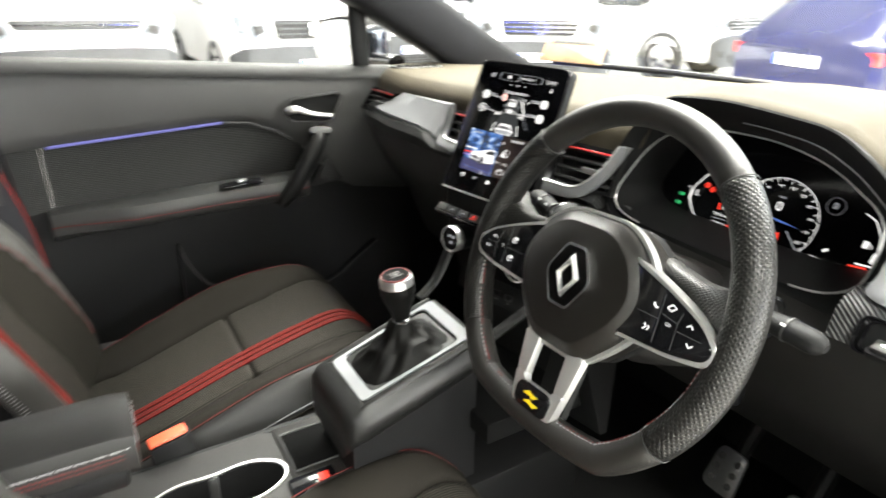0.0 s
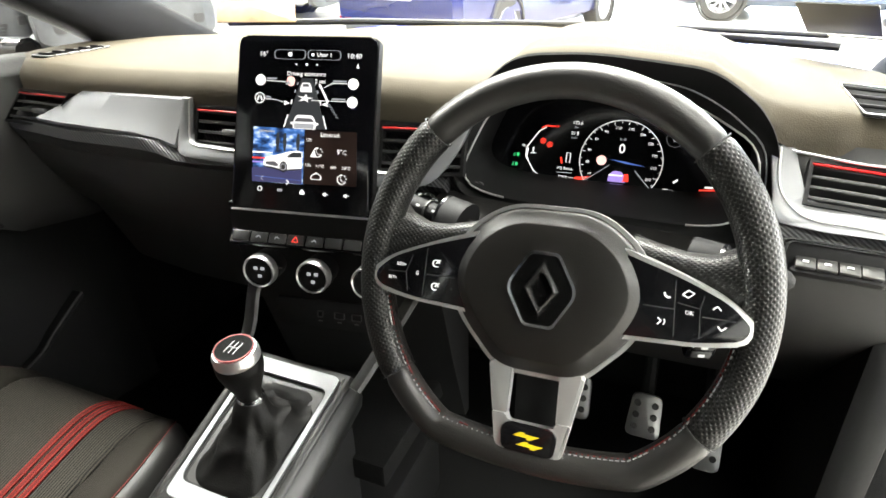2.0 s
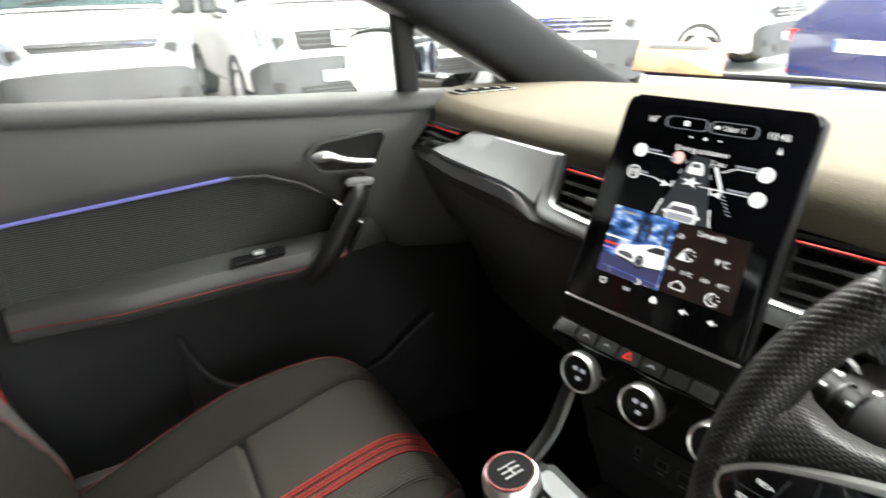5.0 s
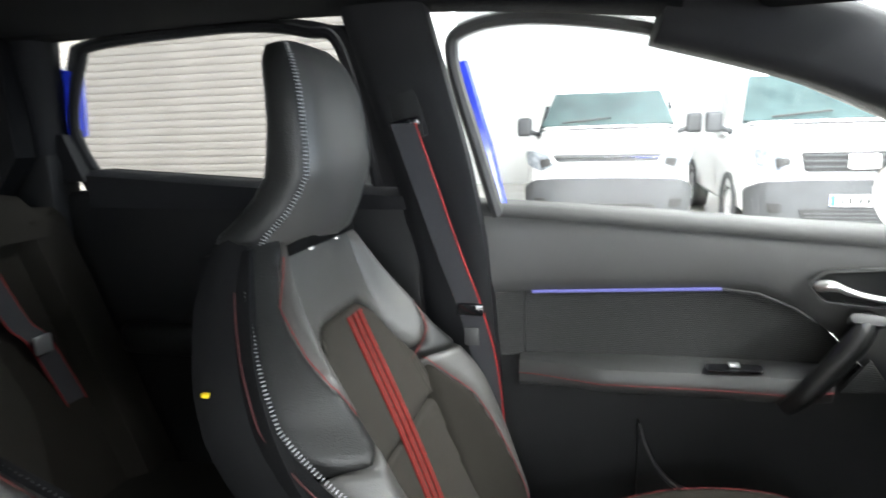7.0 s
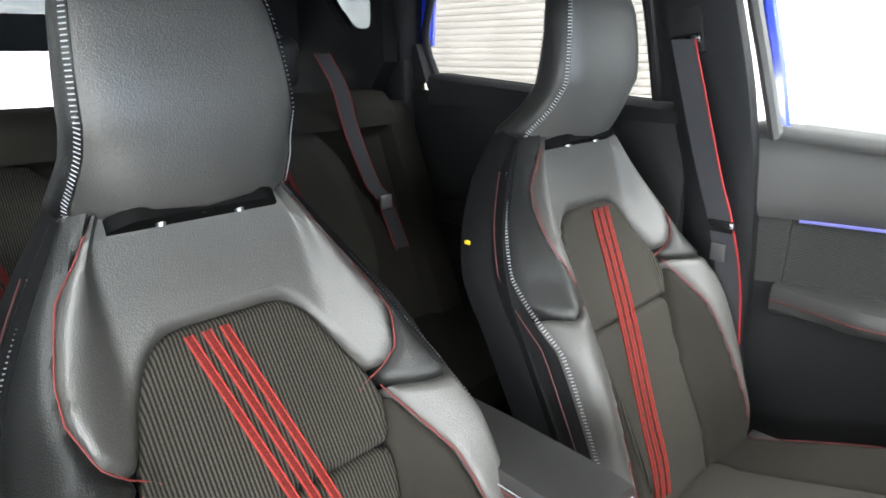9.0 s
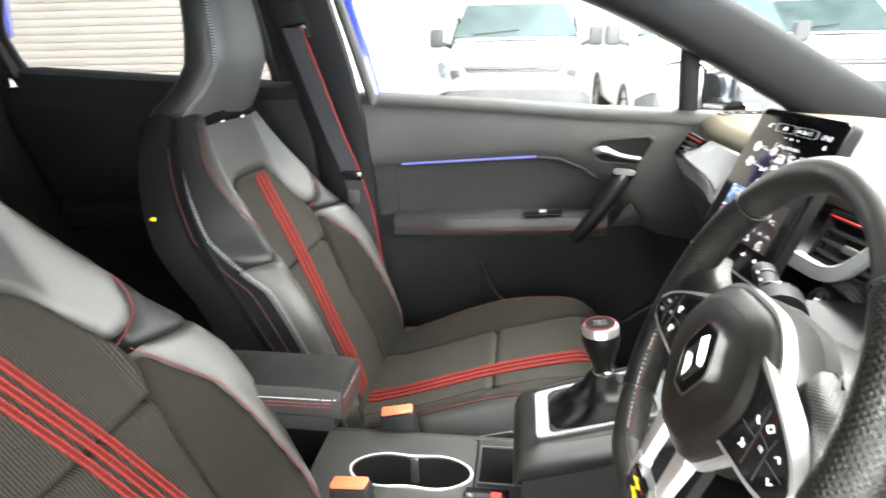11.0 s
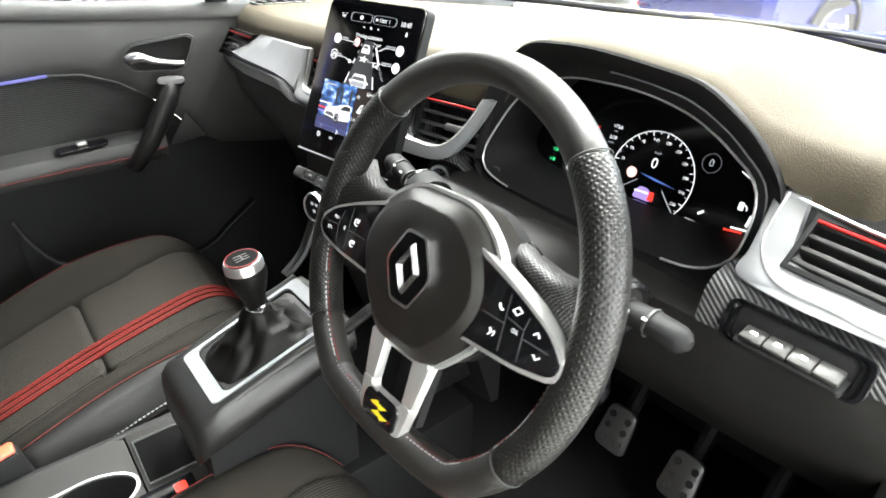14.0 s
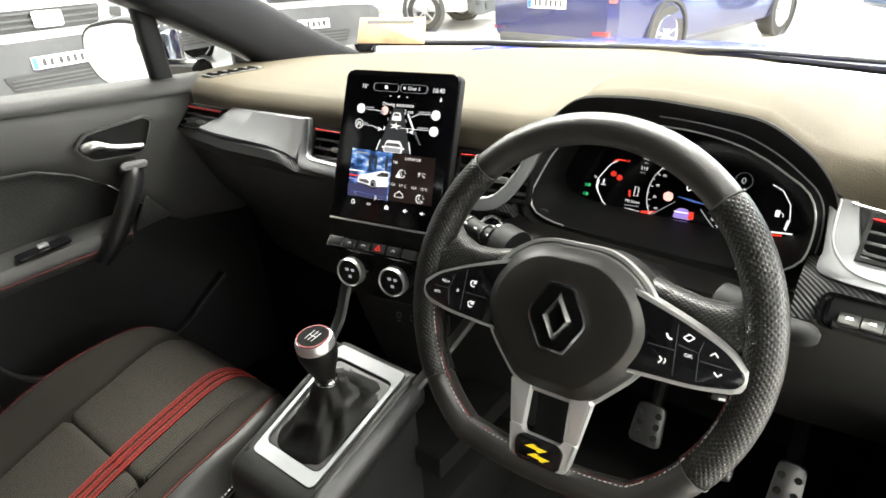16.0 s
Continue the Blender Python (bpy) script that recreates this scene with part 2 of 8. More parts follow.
# one lower-dash plastic, two tones: driver-side shade and passenger-side light painted in
KNEE_SHADED = mat("knee_plastic_shaded", (0.0105, 0.0100, 0.0096), 0.5, grain=0.16, grain_scale=1300, spec=0.22)
DASH_LOW_LIT = mat("lower_dash_plastic_lit", (0.046, 0.046, 0.045), 0.55, grain=0.4, grain_scale=700, spec=0.35)


# ---- mesh helpers ----
def part(name, bm, material, parent=None, label="", smooth=True, sharp=40):
    """Links a bmesh as one mesh object under a thing or a part."""
    bmesh.ops.recalc_face_normals(bm, faces=bm.faces)
    me = bpy.data.meshes.new(name)
    bm.to_mesh(me)
    bm.free()
    me.materials.append(material)
    if smooth:
        me.polygons.foreach_set("use_smooth", [True] * len(me.polygons))
        me.set_sharp_from_angle(angle=radians(sharp))
    ob = new(name, me)
    if parent is not None:
        ob.parent = parent
    if label:
        ob["label"] = label
    return ob


def thing(name, label, category, group="", kind="", at=None):
    ob = new(name)
    ob.empty_display_size = 0.05
    if at is not None:
        ob.matrix_world = at
    return tagged(ob, label, category, group, kind)


def join(*bms):
    """Several bmeshes as one."""
    out = bmesh.new()
    for b in bms:
        me = bpy.data.meshes.new("tmp")
        b.to_mesh(me)
        b.free()
        out.from_mesh(me)
        bpy.data.meshes.remove(me)
    return out


def moved(bm, m):
    bmesh.ops.transform(bm, matrix=m, verts=bm.verts)
    return bm


def box(x0, x1, y0, y1, z0, z1, bevel=0.004, seg=2):
    bm = bmesh.new()
    bmesh.ops.create_cube(bm, size=1)
    for v in bm.verts:
        v.co = Vector(((x0 + x1) / 2 + v.co.x * (x1 - x0), (y0 + y1) / 2 + v.co.y * (y1 - y0), (z0 + z1) / 2 + v.co.z * (z1 - z0)))
    if bevel:
        bmesh.ops.bevel(bm, geom=bm.edges[:], offset=bevel, segments=seg, affect="EDGES", profile=0.5)
    return bm


def round_corners(pts, r, n=5):
    """A closed 2D outline with its corners rounded; r may be one number or one for each corner."""
    out = []
    rs = r if isinstance(r, (list, tuple)) else [r] * len(pts)
    for i, p in enumerate(pts):
        p, a, b = Vector(p), Vector(pts[i - 1]), Vector(pts[(i + 1) % len(pts)])
        da, db = (a - p), (b - p)
        k = min(rs[i], da.length * 0.48, db.length * 0.48)
        pa, pb = p + da.normalized() * k, p + db.normalized() * k
        for j in range(n + 1):
            t = j / n
            out.append((1 - t) ** 2 * pa + 2 * t * (1 - t) * p + t * t * pb)
    return out


def slab(outline, depth, bevel=0.002, seg=2):
    """An outline in the xy plane, from z = 0 up to z = depth, with bevelled upper edge."""
    bm = bmesh.new()
    top = [bm.verts.new((p[0], p[1], depth)) for p in outline]
    low = [bm.verts.new((p[0], p[1], 0)) for p in outline]
    n = len(top)
    ft = bm.faces.new(top)
    bm.faces.new(low[::-1])
    for i in range(n):
        bm.faces.new((top[i], top[(i + 1) % n], low[(i + 1) % n], low[i]))
    if bevel:
        bmesh.ops.bevel(bm, geom=list(ft.edges), offset=bevel, segments=seg, affect="EDGES", profile=0.5)
    return bm


def ring(outer, inner, depth):
    """A flat frame between two outlines of equal count."""
    bm = bmesh.new()
    n = len(outer)
    rows = [[bm.verts.new((p[0], p[1], z)) for p in o] for o, z in ((outer, 0), (outer, depth), (inner, depth), (inner, 0))]
    for k in range(4):
        a, b = rows[k], rows[(k + 1) % 4]
        for i in range(n):
            bm.faces.new((a[i], a[(i + 1) % n], b[(i + 1) % n], b[i]))
    return bm


def inset(outline, d):
    """The outline drawn in by d towards its middle."""
    c = sum((Vector(p) for p in outline), Vector((0, 0))) / len(outline)
    return [c + (Vector(p) - c) * max(0.05, 1 - d / max(1e-6, (Vector(p) - c).length)) for p in outline]


def to_box(p, c, x0, x1, y0, y1):
    """The point p pushed out from c to the edge of a rectangle."""
    d = Vector(p) - Vector(c)
    k = min((((x1 if d.x > 0 else x0) - c[0]) / d.x) if abs(d.x) > 1e-6 else 1e9, (((y1 if d.y > 0 else y0) - c[1]) / d.y) if abs(d.y) > 1e-6 else 1e9)
    return Vector(c) + d * k


def loft(sections, caps=True, closed=True):
    """A skin over cross-sections, each a list of as many points."""
    bm = bmesh.new()
    rows = [[bm.verts.new(p) for p in s] for s in (sections[:-1] if sections[-1] is sections[0] else sections)]
    if sections[-1] is sections[0]:
        rows.append(rows[0])
    n = len(rows[0])
    for a, b in zip(rows, rows[1:]):
        for i in range(n if closed else n - 1):
            bm.faces.new((a[i], a[(i + 1) % n], b[(i + 1) % n], b[i]))
    if caps and closed:
        bm.faces.new(rows[0][::-1])
        bm.faces.new(rows[-1])
    return bm


def tube(pts, r, sides=8, closed=False, squash=1.0):
    """A round bar along points; r may be one number or one for each point."""
    pts = [Vector(p) for p in pts]
    secs = []
    prev = None
    for i, p in enumerate(pts):
        a = pts[i - 1] if (i > 0 or closed) else p
        b = pts[(i + 1) % len(pts)] if (i < len(pts) - 1 or closed) else p
        d = (b - a).normalized()
        if prev is None:
            ref = Vector((0, 0, 1)) if abs(d.z) < 0.9 else Vector((1, 0, 0))
            u = d.cross(ref).normalized()
        else:
            u = (prev - d * prev.dot(d)).normalized()
        prev = u
        w = d.cross(u)
        rr = r[i] if isinstance(r, (list, tuple)) else r
        secs.append([p + (u * math.cos(2 * math.pi * k / sides) + w * math.sin(2 * math.pi * k / sides) * squash) * rr for k in range(sides)])
    if closed:
        return loft(secs + [secs[0]], caps=False)
    return loft(secs)


def lathe(profile, sides=32):
    """Turned about z: profile of (radius, z); one that stays off the axis closes on itself."""
    secs = [[(r * math.cos(2 * math.pi * k / sides), r * math.sin(2 * math.pi * k / sides), z) for k in range(sides)] for r, z in profile]
    if profile[0][0] > 0 and profile[-1][0] > 0:
        return loft(secs + [secs[0]], caps=False)
    return loft(secs)


def smooth_path(pts, n=8):
    """Catmull-Rom through points."""
    pts = [Vector(p) for p in pts]
    out = []
    for i in range(len(pts) - 1):
        p0, p1, p2, p3 = pts[max(0, i - 1)], pts[i], pts[i + 1], pts[min(len(pts) - 1, i + 2)]
        for j in range(n):
            t = j / n
            out.append(0.5 * ((2 * p1) + (p2 - p0) * t + (2 * p0 - 5 * p1 + 4 * p2 - p3) * t * t + (3 * p1 - p0 - 3 * p2 + p3) * t ** 3))
    out.append(pts[-1])
    return out


def at_curve(table, s):
    """A value read off a table of (place, value), eased between its rows."""
    if s <= table[0][0]:
        return table[0][1]
    for (a, va), (b, vb) in zip(table, table[1:]):
        if s <= b:
            t = (s - a) / (b - a)
            t = t * t * (3 - 2 * t)
            return va + (vb - va) * t
    return table[-1][1]


def lin(table, s):
    if s <= table[0][0]:
        return table[0][1]
    for (a, va), (b, vb) in zip(table, table[1:]):
        if s <= b:
            return va + (vb - va) * (s - a) / (b - a)
    return table[-1][1]


def axes(origin, x, y):
    """The pose with the given x and about the given y direction; z is their cross product."""
    x, y = Vector(x).normalized(), Vector(y)
    z = x.cross(y).normalized()
    y = z.cross(x)
    m = Matrix((x, y, z)).transposed().to_4x4()
    m.translation = origin
    return m


def writing(name, text, size, m, material, parent, align="CENTER"):
    """Raised lettering as a mesh."""
    cu = bpy.data.curves.new(name, "FONT")
    cu.body, cu.size, cu.align_x, cu.align_y, cu.extrude, cu.resolution_u = text, size, align, "CENTER", 0.0, 2
    ob = bpy.data.objects.new(name, cu)
    scene.collection.objects.link(ob)
    me = bpy.data.meshes.new_from_object(ob.evaluated_get(bpy.context.evaluated_depsgraph_get()))
    bpy.data.objects.remove(ob)
    me.transform(m)
    me.materials.clear()
    me.materials.append(material)
    out = new(name, me)
    out.parent = parent
    return out


# ---- the showroom ----
HX0, HX1, HY0, HY1, HZ = -14.0, 9.0, -9.0, 19.0, 5.2
floor = part("floor", box(HX0, HX1, HY0, HY1, -0.2, 0.0, 0), FLOOR_TILE)
tagged(floor, "pale polished showroom floor reflecting the ceiling lights", "floor", kind="structure")
ceiling = part("ceiling", box(HX0, HX1, HY0, HY1, HZ, HZ + 0.2, 0), WALL)
tagged(ceiling, "white showroom ceiling", "ceiling", kind="structure")
for nm, b in (("wall_west", (HX0 - 0.2, HX0, HY0, HY1, 0, HZ)), ("wall_east", (HX1, HX1 + 0.2, HY0, HY1, 0, HZ)),
              ("wall_south", (HX0 - 0.2, HX1 + 0.2, HY0 - 0.2, HY0, 0, HZ)), ("wall_north", (HX0 - 0.2, HX1 + 0.2, HY1, HY1 + 0.2, 0, HZ))):
    tagged(part(nm, box(*b, 0), WALL), "plain white painted showroom wall", "wall", kind="structure")


def roller_shutter():
    """Interlocking curved slats between two side channels, in front of the wall."""
    t = thing("roller_shutter", "closed cream steel roller shutter with curved horizontal slats", "shutter", kind="structure")
    x, y0, y1, z1, pitch = -3.6, -5.02, -1.95, 3.6, 0.056
    first = None
    for k in range(int(z1 / pitch)):
        prof = [(0.0, 0.0), (0.005, 0.002), (0.009, 0.010), (0.013, 0.026), (0.013, 0.042), (0.010, 0.050), (0.003, 0.0545), (0.0, 0.0555), (-0.006, 0.0555), (-0.006, 0.0)]
        if first is None:
            bm = loft([[(a, y, b) for a, b in prof] for y in (y0, y1)])
            first = part("slat", bm, SHUTTER, t, sharp=60)
            first.location = (x, 0, 0.02)
        else:
            ob = new("slat", first.data)
            ob.parent, ob.location = t, (x, 0, 0.02 + k * pitch)
    part("guide_channel", box(x - 0.05, x + 0.05, y1 - 0.02, y1 + 0.10, 0, z1 + 0.1, 0.006), GREY, t)
    part("lintel", box(x - 0.3, x - 0.012, y0, y1 + 0.5, z1, HZ, 0.01), WALL, t)
    return t


roller_shutter()
tagged(part("wall_return", box(-3.9, -3.58, -9.0, -5.03, 0, HZ, 0.01), WALL), "white wall beside the roller shutter", "wall", kind="structure")
tagged(part("wall_pier", box(-3.9, -3.66, -1.85, -1.35, 0, HZ, 0.01), WALL), "white wall pier beside the roller shutter", "wall", kind="structure")
for lx, ly, lw in LAMPS:
    cl = thing("ceiling_light", "long white rectangular ceiling light panel, lit", "ceiling light", "showroom ceiling lights")
    cl.location = (lx, ly, 4.95)
    part("frame", box(-2.06, 2.06, -0.66, 0.66, 0.0, 0.25, 0.01), WALL, cl)


# ---- vehicles parked round about ----
def wheel(name, parent, x, y, z, r, w, m_tyre, m_rim, spokes=10):
    """A wheel whose axle lies along x."""
    t = part(name, moved(lathe([(r * 0.66, -w / 2), (r * 0.93, -w / 2), (r, -w * 0.36), (r, w * 0.36), (r * 0.93, w / 2), (r * 0.66, w / 2)], 36), pose(x, y, z, 0, 90, 0)), m_tyre, parent)
    s = 1 if x > 0 else -1
    bms = [lathe([(r * 0.55, w * 0.1), (r * 0.67, w * 0.1), (r * 0.68, w * 0.46), (r * 0.64, w * 0.5), (r * 0.60, w * 0.4), (r * 0.56, w * 0.2)], 36), lathe([(0.0, w * 0.2), (r * 0.16, w * 0.2), (r * 0.15, w * 0.46), (0.0, w * 0.5)], 20)]
    for k in range(spokes):
        b = box(r * 0.1, r * 0.64, -r * 0.045, r * 0.045, w * 0.26, w * 0.44, 0.006, 1)
        bms.append(moved(b, pose(0, 0, 0, 0, 0, 360 / spokes * k)))
    part("rim", moved(join(*bms), pose(x, y, z, 0, 90 * s, 0)), m_rim, t)
    part("brake_disc", moved(lathe([(0, w * 0.05), (r * 0.5, w * 0.05), (r * 0.5, w * 0.1), (0, w * 0.1)], 24), pose(x, y, z, 0, 90 * s, 0)), BUMPER, t)
    return t


def hull(stations, half_rows):
    """Body skin: stations of (y, half width, z of sill, belt, shoulder, top, half width at the top)."""
    secs = []
    for y, hw, z0, z1, zt, ht in stations:
        half = [(hw * 0.86, z0), (hw * 0.97, z0 + (z1 - z0) * 0.12), (hw, z0 + (z1 - z0) * 0.45), (hw * 0.985, z1 - 0.02), (hw * 0.96, z1 + 0.0),
                (ht + (hw * 0.95 - ht) * 0.45, z1 + (zt - z1) * 0.5), (ht + 0.01, zt - (zt - z1) * 0.12 - 0.002), (ht * 0.9, zt - 0.005), (ht * 0.5, zt), (0.0, zt + 0.004)]
        sec = [(a, y, b) for a, b in half] + [(-a, y, b) for a, b in half[-2::-1]]
        secs.append(sec)
    return loft(secs)


def number_plate(parent, m, w=0.52, h=0.11):
    p = part("number_plate", moved(slab(round_corners([(-w / 2, -h / 2), (w / 2, -h / 2), (w / 2, h / 2), (-w / 2, h / 2)], 0.01), 0.012, 0.002), m), PLATE, parent, "white number plate with a blue band")
    part("blue_band", moved(slab([(-w / 2 + 0.004, -h / 2 + 0.004), (-w / 2 + 0.05, -h / 2 + 0.004), (-w / 2 + 0.05, h / 2 - 0.004), (-w / 2 + 0.004, h / 2 - 0.004)], 0.002, 0), m @ pose(0, 0, 0.0115)), PLATE_BLUE, p)
    for k in range(6):
        x = -w / 2 + 0.09 + k * (w - 0.13) / 6 + (0.02 if k > 1 else 0)
        part("print_bar", moved(slab([(x, -h * 0.3), (x + 0.036, -h * 0.3), (x + 0.036, h * 0.3), (x, h * 0.3)], 0.0015, 0), m @ pose(0, 0, 0.0115)), INK, p)


def van(m, label, style, big=1.0, plate=True):
    """A panel van that faces -y in its own frame; its nose is at y = 0."""
    t = thing("van", label, "van", "parked white vans")
    W, H = 0.92 * big, 1.84 * big
    st = [(0.02, 0.70, 0.42, 0.72, 0.80, 0.55), (0.08, 0.84, 0.34, 0.84, 0.97, 0.66), (0.22, W - 0.02, 0.30, 0.94, 1.06, 0.72), (0.5, W, 0.30, 1.02, 1.16, 0.74), (0.92, W, 0.30, 1.08, 1.25, 0.76),
          (1.0, W, 0.30, 1.10, 1.32, 0.76), (1.55, W, 0.30, 1.12, H - 0.10, 0.72), (1.85, W, 0.30, 1.12, H - 0.02, 0.72), (3.0, W, 0.30, 1.12, H, 0.74), (4.35, W, 0.30, 1.12, H - 0.02, 0.72), (4.42, W - 0.05, 0.36, 1.1, H - 0.1, 0.68)]
    part("body", hull(st, None), WHITE, t, sharp=35)
    # unpainted lower bumper and grille
    outline = [(-0.90, 0.30), (-0.72, 0.24), (0.72, 0.24), (0.90, 0.30), (0.92, 0.62), (0.80, 0.70), (0.45, 0.72), (-0.45, 0.72), (-0.80, 0.70), (-0.92, 0.62)]

    def wrap(bm):
        # bends a front plate round the nose
        for v in bm.verts:
            k = abs(v.co.x) / 0.92
            v.co.y += 0.17 * k ** 8
        return bm
    ol = round_corners([(a * big, b) for a, b in outline], 0.05)
    def front(ol2, y, d):
        b = slab(ol2, d, 0.008)
        # cut along x so that the plate can bend
        for k in range(-8, 9):
            bmesh.ops.bisect_plane(b, geom=b.verts[:] + b.edges[:] + b.faces[:], plane_co=(k * 0.1, 0, 0), plane_no=(1, 0, 0))
        moved(b, pose(0, y, 0, 90, 0, 0))
        return wrap(b)
    bumper = part("lower_bumper", front(ol, -0.03, 0.08), BUMPER, t, "dark unpainted plastic bumper")
    part("air_intake", front(round_corners([(-0.46, 0.30), (0.46, 0.30), (0.52, 0.44), (-0.52, 0.44)], 0.02), -0.105, 0.02), INK, bumper)
    for k in range(3):
        part("intake_slat", front(round_corners([(-0.47, 0.325 + k * 0.035), (0.47, 0.325 + k * 0.035), (0.47, 0.337 + k * 0.035), (-0.47, 0.337 + k * 0.035)], 0.003), -0.12, 0.015), BUMPER, bumper)
    for s in (-1, 1):
        part("fog_lamp", front(round_corners([(s * 0.66, 0.40), (s * 0.78, 0.40), (s * 0.80, 0.50), (s * 0.67, 0.50)], 0.02), -0.105, 0.02), INK, bumper)
    gr_z = {"bar": (0.90, 0.985, 0.60), "block": (0.80, 0.99, 0.52), "oval": (0.80, 0.98, 0.50)}[style]
    g0, g1, gw = gr_z
    grille = part("grille", front(round_corners([(-gw * 0.9, g0), (gw * 0.9, g0), (gw, g1), (-gw, g1)], 0.03), -0.035 if style == "bar" else -0.03, 0.05), INK if style != "bar" else BUMPER, t)
    for k in range(3 if style != "bar" else 1):
        z = g0 + (g1 - g0) * (k + 0.7) / (3.4 if style != "bar" else 1.6)
        part("grille_bar", front(round_corners([(-gw * 0.93, z), (gw * 0.93, z), (gw * 0.93, z + 0.016), (-gw * 0.93, z + 0.016)], 0.004), -0.08, 0.02), CHROME if style != "block" else BUMPER, grille)
    if style == "block":
        part("badge", front(round_corners([(-0.13, g0 + 0.03), (0.13, g0 + 0.03), (0.13, g1 - 0.02), (-0.13, g1 - 0.02)], 0.02), -0.1, 0.03), CHROME, grille, "plain chrome badge plate")
    if style == "oval":
        part("badge", moved(ring([(0.085 * math.cos(a * 0.2618), 0.085 * math.sin(a * 0.2618)) for a in range(24)], [(0.068 * math.cos(a * 0.2618), 0.068 * math.sin(a * 0.2618)) for a in range(24)], 0.02), pose(0, -0.1, (g0 + g1) / 2, 90)), CHROME, grille, "plain round chrome badge")
    for s in (-1, 1):
        ol3 = [(s * 0.55, 0.86), (s * 0.72, 0.80), (s * 0.88, 0.86), (s * 0.91, 1.02), (s * 0.80, 1.03), (s * 0.60, 0.97)]
        hl = part("headlamp", front(round_corners(ol3 if s > 0 else ol3[::-1], 0.03), -0.015, 0.05), LAMP_GLASS, t, "clear glass headlamp")
        part("bezel", front(round_corners([(s * 0.60, 0.87), (s * 0.72, 0.83), (s * 0.74, 0.93), (s * 0.62, 0.945)][::s], 0.02), -0.07, 0.012), INK, hl)
        arm = part("wing_mirror", moved(box(-0.09, 0.09, -0.08, 0.08, -0.12, 0.12, 0.04, 3), pose(s * (W + 0.14), 1.22, 1.30)), BUMPER, t, "black wing mirror")
        part("mirror_arm", tube([(s * (W - 0.08), 1.3, 1.18), (s * (W + 0.08), 1.24, 1.24)], 0.03), BUMPER, arm)
        part("side_window", loft([[(s * (W * 0.975 + o), 1.35, 1.14), (s * (W * 0.975 + o), 2.15, 1.14), (s * (W * 0.87 + o), 2.12, H - 0.26), (s * (W * 0.87 + o), 1.66, H - 0.26)] for o in (-0.02, 0.012)]), WINDOW, t)
        for y in (0.88, 3.72):
            wheel("wheel", t, s * (W - 0.11), y, 0.33, 0.33, 0.2, TYRE, ALLOY, 8)
            part("wheel_arch", moved(lathe([(0.335, -0.02), (0.40, -0.02), (0.40, 0.012), (0.335, 0.012)], 28), pose(s * (W + 0.002), y, 0.34, 0, 90, 0)), BUMPER, t)
    # windscreen on the slope
    y0, z0, y1, z1 = 0.985, 1.29, 1.54, H - 0.13
    scr = loft([[(-0.80 * big, y0 - o, z0 + o * 0.6), (0.80 * big, y0 - o, z0 + o * 0.6), (0.67 * big, y1 - o, z1 + o * 0.6), (-0.67 * big, y1 - o, z1 + o * 0.6)] for o in (-0.03, 0.03)])
    ws = part("windscreen", scr, VANGLASS, t, "tinted van windscreen")
    part("wiper", tube([(-0.55, y0 - 0.03, z0 + 0.05), (0.05, y0 + 0.0, z0 + 0.10)], 0.012), INK, ws)
    part("bonnet_edge", tube([(-0.78, 0.93, 1.245), (0, 0.86, 1.262), (0.78, 0.93, 1.245)], 0.014), INK, t)
    if plate:
        number_plate(t, pose(0.0, -0.125, 0.53, 90))
    t.matrix_world = m
    return t


